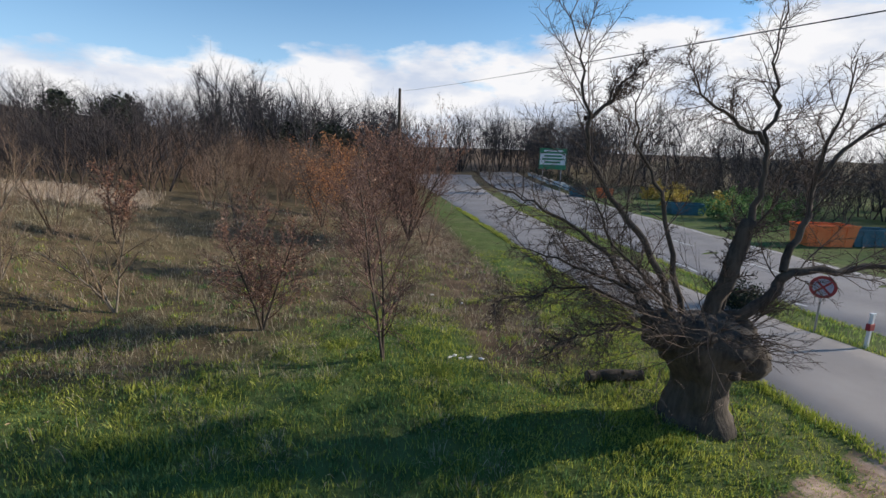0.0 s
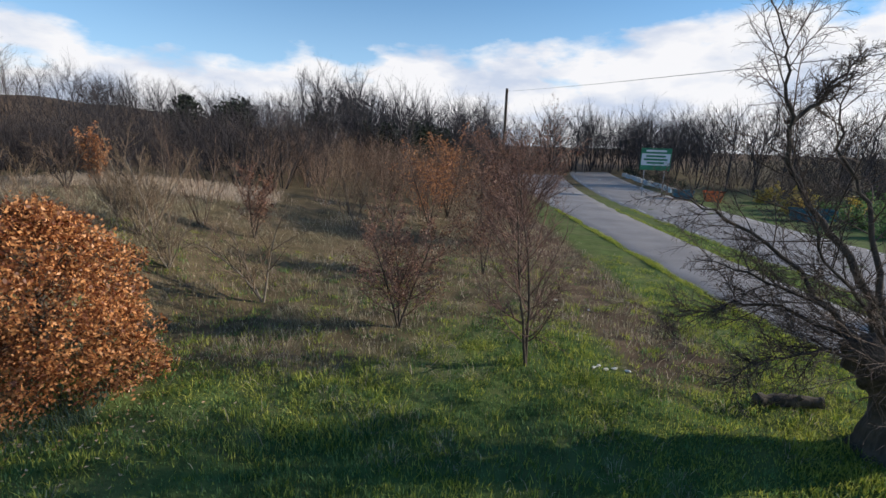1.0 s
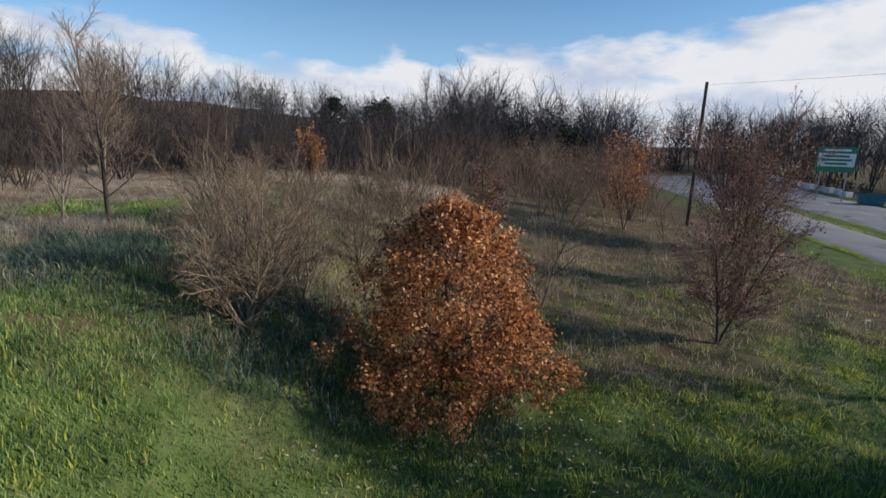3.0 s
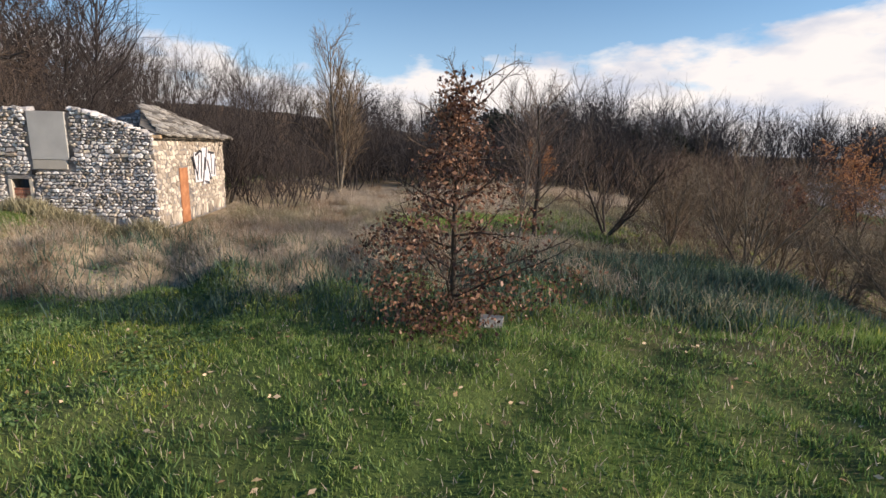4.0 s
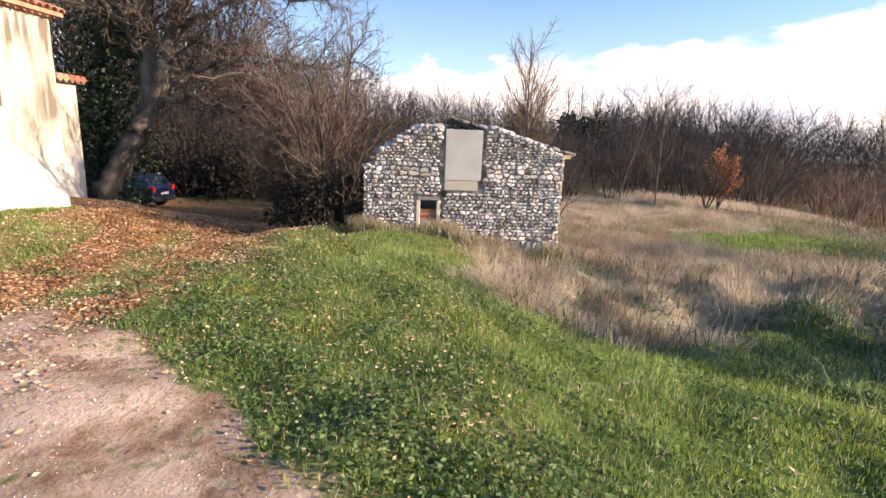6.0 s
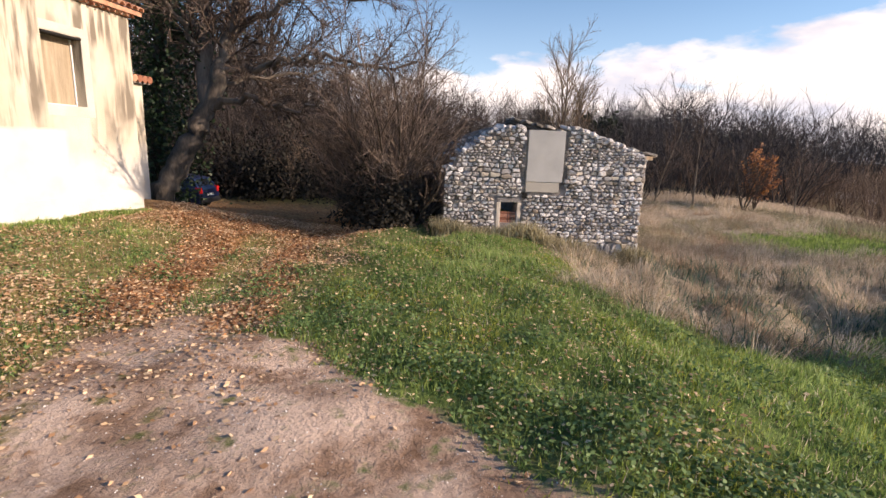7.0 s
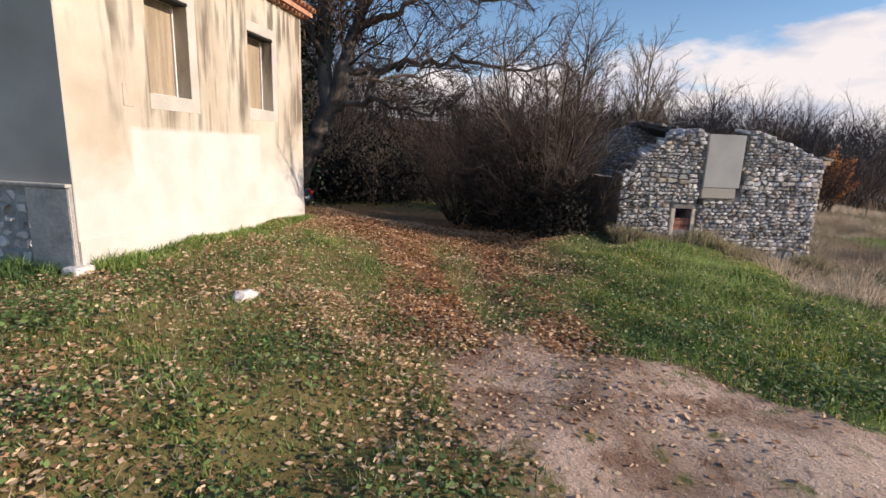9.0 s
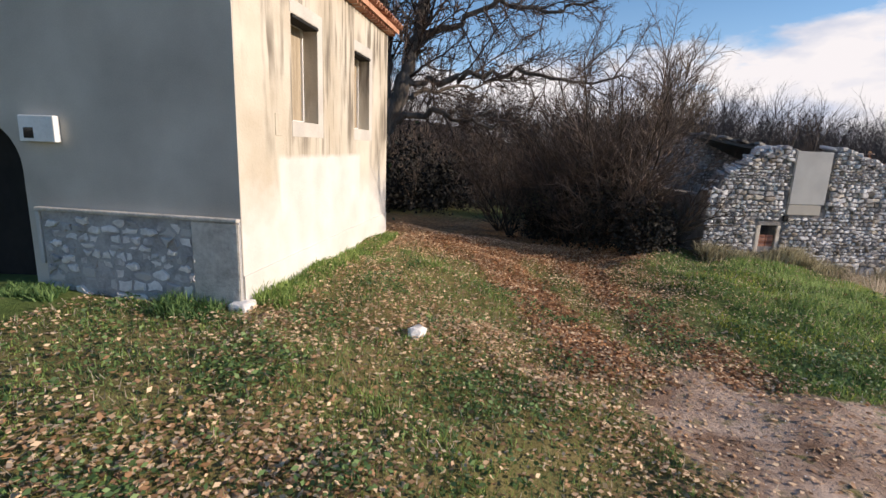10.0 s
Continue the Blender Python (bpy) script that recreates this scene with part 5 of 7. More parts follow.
    # radius at the start and at the end, and the line, across, away and up
    mains = [
        (0.19, 0.16, [(-0.1, 0, 2.2), (0.2, 0.0, 3.4), (0.55, 0.1, 4.55)]),
        (0.075, 0.01, [(0.55, 0.1, 4.45), (0.8, 0.2, 5.3), (0.7, 0.3, 6.3), (0.95, 0.3, 7.0), (0.7, 0.4, 7.8), (0.85, 0.5, 9.1)]),
        (0.05, 0.01, [(0.72, 0.3, 6.2), (0.1, 0.4, 6.7), (-0.7, 0.5, 7.2), (-1.1, 0.4, 7.9)]),
        (0.15, 0.03, [(0.2, 0, 2.2), (1.1, -0.1, 2.95), (1.4, 0.0, 3.5), (2.6, 0.1, 3.6), (4.0, 0.2, 3.6), (5.2, 0.2, 3.8)]),
        (0.09, 0.012, [(1.4, 0.0, 3.5), (1.8, 0.2, 4.5), (2.0, 0.4, 5.4), (2.3, 0.4, 6.6), (2.5, 0.5, 8.0)]),
        (0.06, 0.01, [(2.0, 0.4, 5.4), (2.85, 0.5, 6.4), (3.7, 0.4, 6.9), (4.6, 0.5, 7.8)]),
        (0.09, 0.01, [(-0.75, 0, 2.2), (-1.35, 0.1, 3.7), (-2.2, 0.2, 4.7), (-2.9, 0.3, 5.6), (-3.1, 0.3, 6.7), (-3.25, 0.3, 7.8), (-3.6, 0.4, 8.7)]),
        (0.05, 0.01, [(-3.1, 0.3, 6.6), (-2.4, 0.5, 7.1), (-1.8, 0.6, 8.0)]),
        (0.06, 0.01, [(-1.1, 0, 2.3), (-2.06, -0.2, 3.1), (-3.25, -0.3, 3.6), (-4.6, -0.3, 3.9)]),
        (0.05, 0.008, [(-1.2, 0.2, 2.3), (-2.6, 0.3, 2.9), (-3.8, 0.4, 2.8), (-4.8, 0.4, 2.4)]),
        (0.06, 0.01, [(-1.2, 0.4, 2.4), (-2.5, 0.7, 3.9), (-4.0, 0.9, 4.8), (-5.0, 1.0, 5.1)]),
        (0.07, 0.01, [(-0.5, 0.3, 2.3), (-0.86, 0.6, 4.1), (-1.2, 0.9, 5.3), (-1.8, 1.1, 6.4), (-1.6, 1.3, 7.6)]),
        (0.05, 0.01, [(-0.9, -0.4, 2.2), (-1.7, -0.8, 3.3), (-2.7, -1.1, 4.2), (-3.3, -1.2, 5.2)]),
        (0.05, 0.01, [(0.5, 0.5, 2.3), (1.3, 1.3, 4.0), (2.3, 1.8, 5.2), (3.1, 2.0, 6.4)]),
        (0.04, 0.008, [(-1.0, -0.3, 2.1), (-2.1, -0.7, 2.4), (-3.2, -0.9, 2.2), (-4.0, -1.0, 1.7)]),
    ]
    out = [[], [], [], []]
    for r, tip, pts in mains:
        line = smooth_line(along_view(pts))
        line[1:-1] += rng.normal(0, 0.045, line[1:-1].shape)
        s = np.linspace(0, 1, len(line))
        piece("limb", *tubes([(line, (r + (tip - r) * s) * (1 + rng.normal(0, 0.05, len(line))))], 8), M["bark"], tree, smooth=True)
        spread(out, rng, line, 0.026 + r * 0.08, float(np.linalg.norm(np.diff(line, axis=0), axis=1).sum()) * 0.8, 0, LIMB)
        if r < 0.06:
            spread(out, rng, line, 0.022, float(np.linalg.norm(np.diff(line, axis=0), axis=1).sum()) * 0.6, 0, LIMB)
    # thin drooping shoots out of the burrs
    shoot = settings((4, 3, 1), (8, 7), (0.6, 0.6), (0.4, 0.4), (0.6, 0.7), (0.02, -0.04, -0.05), (0.12, 0.16, 0.14), (0.3, 0.2), (0.4, 0.4, 0.5))
    twig = [[], [], []]
    for _ in range(110):
        a = rng.uniform(1.2, 6.28)
        d = np.array([math.cos(a), math.sin(a), rng.uniform(-0.2, 0.7)])
        if a > 5.2:
            d[2] += 0.7
        limb(twig, rng, d * (0.8, 0.8, 0.2) + (0, 0, rng.uniform(1.7, 2.4)), d, rng.uniform(1.2, 4.2) if a < 3.9 else rng.uniform(0.5, 1.3), 0.011, 0, shoot)
    piece("crown", *joined([tubes(out[1], 4), *(wood(o, 3) for o in (out[2], out[3], *twig))]), M["twig"], tree)


build_pollard()


# ---- the russet oak and its neighbours on the lower meadow ----
def clump_leaves(rng, centres, each, spread_, size):
    at = np.repeat(centres, each, 0) + rng.normal(0, spread_, (len(centres) * each, 3))
    return leaves(rng, at, size)


def build_russet_oak():
    rng = np.random.default_rng(9)
    out = grow_tree(rng, 4.0, 0.11, settings((7, 5, 2, 1), (22, 8, 6), (1.1, 0.7, 0.7), (0.5, 0.42, 0.45), (0.35, 0.5, 0.6), (0.02, 0.05, 0.05, 0.02), (0.03, 0.1, 0.14, 0.16), (0.08, 0.2, 0.1), (0.2, 0.3, 0.4, 0.5)))
    n = 520
    z = rng.uniform(0.25, 4.55, n)
    edge = np.interp(z, [0.2, 0.7, 1.5, 2.4, 3.2, 3.8, 4.2, 4.6], [1.7, 2.4, 2.5, 2.2, 1.85, 1.4, 0.95, 0.3])
    a = rng.uniform(0, 6.28, n)
    r = edge * np.sqrt(rng.uniform(0.15, 1.0, n)) * (1 + 0.16 * np.sin(3 * a + 2 * z) + 0.1 * np.sin(5 * a - 3 * z))
    centres = np.stack([r * np.cos(a), r * np.sin(a), z], 1)
    leaf = clump_leaves(rng, centres, 62, 0.13, 0.052)
    plant_tree("oak_tree", 10.45, 10.1, out, "young oak covered in russet orange autumn leaves", "tree", ("bark", "twig", "leaf_orange"), leaf)


build_russet_oak()


def build_brown_oak():
    rng = np.random.default_rng(19)
    out = grow_tree(rng, 3.6, 0.06, settings((8, 5, 2, 1), (26, 7, 5), (1.25, 0.7, 0.7), (0.46, 0.42, 0.45), (0.36, 0.5, 0.6), (0.02, 0.05, 0.03, 0.0), (0.03, 0.1, 0.14, 0.16), (0.06, 0.2, 0.1), (0.2, 0.3, 0.4, 0.5)))
    n = 330
    z = 0.25 + 3.3 * rng.uniform(0, 1, n) ** 1.5
    a = rng.uniform(0, 6.28, n)
    edge = np.interp(z, [0.2, 0.5, 0.95, 1.3, 1.9, 2.5, 3.0, 3.6], [0.7, 1.3, 1.9, 1.55, 0.9, 0.45, 0.22, 0.05]) * (1 + 0.22 * np.sin(3 * a + 1) + 0.15 * np.sin(5 * a + 3 * z))
    r = edge * np.sqrt(rng.uniform(0.08, 1, n))
    centres = np.stack([r * np.cos(a), r * np.sin(a), z], 1)
    low = np.array([[-0.55, -0.5, 0.3]]) + rng.normal(0, 0.22, (14, 3)) * (1.4, 0.8, 0.6)
    at = np.repeat(np.concatenate([centres, low]), 21, 0)
    leaf = leaves(rng, at + rng.normal(0, 0.13, at.shape), 0.037)
    plant_tree("oak_tree", -3.15, 7.7, out, "young conical oak holding dry brown leaves", "tree", ("bark", "twig", "leaf_brown"), leaf, z=float(ground(-3.15, 7.7)) - 0.12)


build_brown_oak()


def sapling(x, y, height, seed, label, mats=("bark", "twig_red"), radius=0.05, stems=1, cfg=SAPLING, fan=0.3, leaf=0, leaf_mat="leaf_brown", lean=(0, 0, 1), name="sapling", group="", size=0.04):
    rng = np.random.default_rng(seed)
    out = grow_tree(rng, height, radius, cfg, stems, lean, fan)
    lv = leaves(rng, along(out[-1], rng, leaf, 0.05), size) if leaf else None
    return plant_tree(name, x, y, out, label, "tree", (*mats, leaf_mat), lv, group)


# lower meadow
WIDE = settings((7, 5, 2, 1), (22, 12, 7), (0.95, 0.65, 0.7), (0.46, 0.46, 0.45), (0.42, 0.58, 0.75), (0.03, 0.1, 0.06, 0.02), (0.05, 0.1, 0.14, 0.16), (0.12, 0.15, 0.1), (0.25, 0.3, 0.4, 0.5))
sapling(22.6, 9.8, 6.3, 31, "slender leafless sapling with reddish twigs", stems=2, fan=0.16, radius=0.05, cfg=WIDE)
sapling(19.4, 13.9, 4.9, 32, "leafless sapling with a few withered leaves", stems=3, fan=0.22, cfg=WIDE, leaf=3000, radius=0.05)
sapling(14.4, 17.0, 3.6, 33, "crooked pale leafless sapling", ("bark_pale", "twig_tan"), stems=3, fan=0.5, cfg=SHRUB, radius=0.05, lean=(-0.25, 0, 1))
sapling(6.1, 9.6, 3.4, 34, "wide bare shrub with pale spreading branches", ("bark_pale", "twig_tan"), stems=11, fan=0.6, cfg=settings((5, 4, 2, 1), (11, 10, 8), (0.6, 0.65, 0.65), (0.6, 0.5, 0.5), (0.5, 0.55, 0.6), (0.03, 0.05, 0.05, 0.02), (0.1, 0.14, 0.18, 0.16), (0.15, 0.15, 0.1), (0.35, 0.35, 0.4, 0.5)), radius=0.034, name="shrub")
sapling(29.2, 28.5, 7.8, 35, "dense twiggy tree with a few withered leaves", stems=8, fan=0.4, radius=0.065, leaf=4200, size=0.06)
sapling(24.5, 20.5, 5.2, 36, "sapling with withered brown leaves among the scrub", stems=2, fan=0.2, cfg=WIDE, radius=0.04, leaf=3000, size=0.05)
sapling(18.5, 30.0, 5.0, 37, "pale leafless sapling in the scrub", ("bark_pale", "twig_tan"), stems=2, fan=0.3, radius=0.05)
sapling(9.0, 22.0, 4.2, 38, "leafless sapling in the scrub", ("bark_pale", "twig_tan"), stems=4, fan=0.5, cfg=SHRUB, radius=0.045)
sapling(24.0, 33.0, 5.5, 39, "sapling holding rust-brown leaves", stems=3, fan=0.25, leaf=2200, leaf_mat="leaf_orange", size=0.06)
sapling(26.5, 38.0, 6.5, 40, "sapling holding rust-brown leaves", stems=3, fan=0.25, leaf=2200, leaf_mat="leaf_orange", size=0.07)
sapling(13.0, 24.5, 3.8, 41, "small sapling holding rust-brown leaves", stems=2, fan=0.3, leaf=1200, leaf_mat="leaf_brown", size=0.06)

# brown shrubs on the bank
BANK = settings((5, 4, 2, 1), (8, 7, 6), (0.6, 0.65, 0.65), (0.6, 0.5, 0.5), (0.5, 0.55, 0.6), (0.03, 0.05, 0.05, 0.02), (0.1, 0.14, 0.18, 0.16), (0.15, 0.15, 0.1), (0.35, 0.35, 0.4, 0.5))
for seed, first, more in ((43, (4.6, 13.2, 3.0), ((7.6, 16.4, 40), (5.2, 19.0, 130), (8.6, 21.5, 250))), (44, (6.6, 12.4, 2.7), ((3.9, 16.2, 75), (10.6, 18.6, 160), (7.0, 23.5, 290)))):
    bush = sapling(*first, seed, "brown leafless shrub with dense fine twigs", ("bark_pale", "twig_tan"), stems=8, fan=0.55, cfg=BANK, radius=0.03, name="shrub", group="shrubs on the bank")
    for x, y, turn in more:
        copy_thing(bush, pose(x, y, float(ground(x, y)), 0, 0, turn))

# upper meadow
sapling(-0.5, 16.0, 4.3, 51, "leafless field tree with a rounded twiggy crown", ("bark", "twig_mid"), radius=0.085, cfg=settings((5, 6, 4, 1), (20, 12, 8), (0.85, 0.6, 0.7), (0.72, 0.42, 0.45), (0.3, 0.45, 0.6), (0.03, 0.08, 0.05, 0.02), (0.06, 0.1, 0.14, 0.16), (0.22, 0.15, 0.1), (0.3, 0.3, 0.4, 0.5)), name="field_tree")
sapling(-1.2, 14.8, 3.6, 52, "thin leaning leafless sapling", ("bark_pale", "twig_mid"), radius=0.04, lean=(0.15, 0, 1))
sapling(2.2, 17.4, 3.2, 53, "low spreading leafless shrub", ("bark", "twig"), stems=4, fan=0.7, cfg=SHRUB, name="shrub")
sapling(-10.0, 31.0, 8.8, 54, "tall leafless tree with upright branches", ("bark_pale", "twig_tan"), stems=3, fan=0.16, radius=0.1, cfg=settings((8, 5, 2, 1), (18, 10, 8), (0.6, 0.6, 0.6), (0.46, 0.46, 0.5), (0.42, 0.5, 0.6), (0.02, 0.1, 0.06, 0.02), (0.04, 0.08, 0.12, 0.16), (0.15, 0.15, 0.1), (0.25, 0.3, 0.4, 0.5)), name="tall_tree")
sapling(-4.0, 32.0, 5.2, 55, "slender leafless tree at the field edge", ("bark_pale", "twig"), radius=0.06)
sapling(-2.3, 30.6, 4.8, 56, "slender leafless tree at the field edge", ("bark_pale", "twig"), radius=0.06)
sapling(1.2, 31.5, 3.4, 57, "leafless shrub at the field edge", ("bark", "twig"), stems=4, fan=0.5, cfg=SHRUB, name="shrub")
sapling(2.5, 32.6, 3.6, 58, "small tree holding rust-orange leaves", stems=3, fan=0.2, leaf=1900, leaf_mat="leaf_orange", size=0.07)
sapling(6.0, 34.0, 4.0, 59, "slender leafless tree at the field edge", ("bark_pale", "twig"), radius=0.05)

# thicket against the barn
FINE = settings((5, 4, 2, 1), (11, 10, 8), (0.6, 0.65, 0.65), (0.6, 0.5, 0.5), (0.5, 0.55, 0.6), (0.03, 0.05, 0.05, 0.02), (0.1, 0.14, 0.18, 0.16), (0.15, 0.15, 0.1), (0.35, 0.35, 0.4, 0.5))
BRAMBLE = settings((5, 4, 2, 1), (7, 6, 4), (0.6, 0.6, 0.6), (0.6, 0.5, 0.5), (0.55, 0.6, 0.8), (0.03, 0.05, 0.05, 0.02), (0.1, 0.12, 0.16, 0.16), (0.1, 0.1, 0.1), (0.35, 0.35, 0.4, 0.5))
sapling(-18.2, 15.3, 5.9, 61, "tall tangled leafless thicket against the barn", ("bark", "twig_mid"), stems=6, fan=0.42, cfg=settings((6, 5, 4, 1), (16, 11, 9), (0.6, 0.65, 0.65), (0.45, 0.5, 0.5), (0.5, 0.55, 0.6), (0.03, 0.05, 0.05, 0.02), (0.07, 0.12, 0.16, 0.16), (0.12, 0.1, 0.1), (0.3, 0.35, 0.4, 0.5)), radius=0.045, name="thicket_bush")
sapling(-18.9, 17.6, 4.6, 62, "tangled leafless thicket behind the barn", ("bark", "twig"), stems=6, fan=0.5, cfg=FINE, radius=0.04, name="thicket_bush")
sapling(-17.4, 14.5, 2.3, 63, "low bramble against the barn wall", ("bark", "twig"), stems=12, fan=0.9, cfg=BRAMBLE, radius=0.03, name="thicket_bush")
sapling(-20.5, 21.0, 5.0, 64, "tangled leafless thicket at the edge of the yard", ("bark", "twig"), stems=6, fan=0.5, cfg=FINE, radius=0.04, name="thicket_bush")


sapling(-18.3, 16.9, 3.8, 65, "spreading leafless thicket beside the barn", ("bark", "twig"), stems=6, fan=0.6, cfg=FINE, radius=0.035, name="thicket_bush")


sapling(-19.6, 19.2, 2.4, 66, "low tangled bramble at the edge of the yard", ("bark", "twig"), stems=12, fan=0.9, cfg=BRAMBLE, radius=0.03, name="thicket_bush")
sapling(-18.9, 15.6, 2.0, 67, "low tangled bramble at the edge of the yard", ("bark", "twig"), stems=12, fan=0.9, cfg=BRAMBLE, radius=0.03, name="thicket_bush")
sapling(-20.8, 22.6, 3.0, 68, "low tangled bramble at the edge of the yard", ("bark", "twig"), stems=12, fan=0.8, cfg=BRAMBLE, radius=0.03, name="thicket_bush")

# ---- the great oak by the yard ----
def build_great_oak():
    rng = np.random.default_rng(77)
    x, y = -26.1, 17.8
    tree = thing("great_oak", pose(x, y, float(ground(x, y)) - 0.1), "large leaning leafless oak with long crooked limbs", "tree")
    fork = (1.0, 1.2, 3.6)
    mains = [
        (0.43, 0.72, [(-0.5, 0, -0.2), (-0.1, 0.25, 1.0), (0.5, 0.7, 2.3), fork]),
        (0.28, 0.5, [fork, (0.75, 1.5, 4.8), (0.8, 1.8, 6.6), (0.5, 2.0, 8.6), (0.2, 2.2, 10.5)]),
        (0.29, 0.5, [fork, (1.5, 1.4, 5.0), (1.9, 1.8, 6.8), (2.4, 2.0, 9.0), (2.6, 2.2, 11.0)]),
        (0.13, 0.22, [(1.1, 1.2, 3.7), (2.0, 1.0, 4.0), (3.0, 0.8, 3.9), (4.4, 0.4, 3.6), (5.6, 0.0, 3.9)]),
        (0.13, 0.22, [(1.4, 1.4, 4.8), (2.6, 1.4, 5.2), (3.9, 1.2, 5.1), (5.2, 1.0, 5.5), (7.0, 0.6, 5.0), (8.4, 0.2, 5.3)]),
        (0.13, 0.22, [(1.8, 1.8, 6.4), (3.0, 1.6, 6.8), (4.5, 1.5, 7.7), (6.2, 1.2, 7.2), (7.6, 0.8, 7.6)]),
        (0.12, 0.22, [(2.1, 1.9, 7.8), (3.5, 1.7, 8.9), (5.2, 1.4, 9.3), (6.8, 1.0, 8.9)]),
        (0.11, 0.22, [(0.8, 1.7, 6.2), (-0.8, 1.4, 7.2), (-2.2, 1.0, 8.0), (-3.6, 0.8, 8.6)]),
        (0.11, 0.22, [(0.7, 1.7, 5.4), (0.2, 0.4, 6.8), (-0.2, -1.0, 7.8), (-0.4, -2.2, 8.4)]),
        (0.11, 0.22, [(2.3, 2.0, 8.6), (3.0, 3.2, 9.8), (4.0, 4.4, 10.6), (5.0, 5.4, 11.0)]),
        (0.1, 0.22, [(1.2, 1.3, 4.2), (2.2, 2.2, 4.8), (3.6, 3.2, 5.0), (5.2, 4.0, 5.6)]),
    ]
    cfg = settings((9, 6, 3, 1), (17, 12, 11), (0.8, 0.75, 0.7), (0.44, 0.5, 0.5), (0.5, 0.6, 0.75), (0.0, 0.02, 0.03, 0.0), (0.08, 0.17, 0.2, 0.16), (0.22, 0.15, 0.1), (0.3, 0.3, 0.4, 0.5))
    out = [[], [], [], []]
    for k, (r, tip, pts) in enumerate(mains):
        line = smooth_line(pts, 5)
        line[1:-1] += rng.normal(0, 0.05 if k < 3 else 0.09, line[1:-1].shape)
        rad = np.linspace(r, r * tip, len(line)) * (1 + rng.normal(0, 0.04, len(line)))
        piece("trunk" if k == 0 else "limb", *tubes([(line, rad)], 14 if k < 3 else 8), M["bark_oak"], tree, smooth=True)
        if k:
            spread(out, rng, line, 0.03 + r * 0.28, float(np.linalg.norm(np.diff(line, axis=0), axis=1).sum()) * 0.8, 0, cfg)
    piece("crown", *joined([tubes(out[1], 5), wood(out[2], 3), wood(out[3], 3)]), M["twig"], tree)
    # ivy that climbs behind the trunk
    n = 9000
    z = rng.uniform(0, 8.2, n)
    at = np.stack([-1.5 + rng.normal(0, 0.75, n) + 0.12 * z, 1.7 + rng.normal(0, 0.6, n), z], 1)
    piece("ivy", *leaves(rng, at, 0.085), M["ivy"], tree, "dark green ivy climbing the trunk")
    stem = smooth_line([(-1.4, 1.7, -0.3), (-1.2, 1.8, 2.5), (-0.9, 1.7, 5.0), (-0.7, 1.6, 7.8)])
    piece("ivy_stem", *tubes([(stem, np.linspace(0.3, 0.15, len(stem)))], 8), M["bark"], tree)


build_great_oak()

# near-black leaf masses that stand in for the deep shade behind the yard
def shade_bush(x, y, w, h, seed):
    rng = np.random.default_rng(seed)
    c = rng.normal(0, 1, (70, 3))
    c[:, 2] = np.abs(c[:, 2])
    c = c / np.linalg.norm(c, axis=1, keepdims=True) * (w / 2, w / 2, h) * rng.uniform(0.3, 1.0, (70, 1))
    out = grow_tree(rng, h * 0.8, 0.05, settings((3, 2), (6,), (0.7,), (0.5,), (0.5,), (0.02, 0.05), (0.08, 0.1), (0.1,), (0.4, 0.5)), 5, fan=0.5)
    plant_tree("evergreen_bush", x, y, out, "near-black leaf mass standing in for deep shade at the foot of the woods", "bush", ("bark", "twig", "leaf_painted_shade"), clump_leaves(rng, c, 34, 0.34, 0.11), "dark bushes behind the yard")


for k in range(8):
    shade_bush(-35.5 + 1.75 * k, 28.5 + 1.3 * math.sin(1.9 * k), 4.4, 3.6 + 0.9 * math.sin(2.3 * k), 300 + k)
# ---- far landmarks ----
def poplars():
    rng = np.random.default_rng(91)
    for x, y, h in ((10.4, 112, 15.0), (13.3, 113, 15.3), (16.4, 112, 14.2), (20.8, 114, 11.8), (27.0, 112, 13.2), (24.8, 116, 11.0)):
        out = grow_tree(rng, h, 0.22, POPLAR)
        plant_tree("poplar", x, y, out, "tall leafless poplar with upright branches", "tree", ("wood_far_haze", "wood_far_haze"), None, "poplars on the skyline", (5, 3, 3, 3))


poplars()


def evergreen(x, y, h, w, seed):
    rng = np.random.default_rng(seed)
    out = grow_tree(rng, h * 0.9, 0.16, settings((5, 3), (14,), (1.0,), (0.4,), (0.4,), (0.02, 0.05), (0.05, 0.1), (0.2,), (0.2, 0.3)))
    n = 120
    z = rng.uniform(0.15, 1.0, n) * h
    a, r = rng.uniform(0, 6.28, n), w * np.sqrt(rng.uniform(0, 1, n)) * np.interp(z / h, [0.1, 0.4, 0.75, 1.0], [0.7, 1.0, 0.75, 0.25])
    leaf = clump_leaves(rng, np.stack([r * np.cos(a), r * np.sin(a), z], 1), 12, 0.45, 0.3)
    plant_tree("evergreen_tree", x, y, out, "dark evergreen tree in the belt of woods", "tree", ("bark", "bark", "evergreen"), leaf, "evergreens in the far woods", (5, 3))


for k, (x, y, h, w) in enumerate(((22, 84, 7.5, 3.2), (26, 82, 8.2, 3.4), (30, 78, 8.6, 3.4), (33, 84, 8.8, 3.6), (37, 90, 8, 3.6), (3, 80, 7.5, 3.4), (-4, 78, 7.5, 3.2), (14, 82, 7.2, 3.2), (44, 98, 8, 4.2), (50, 104, 8.5, 4.2), (4, 70, 7.0, 3.0))):
    evergreen(x, y, h, w, 200 + k)


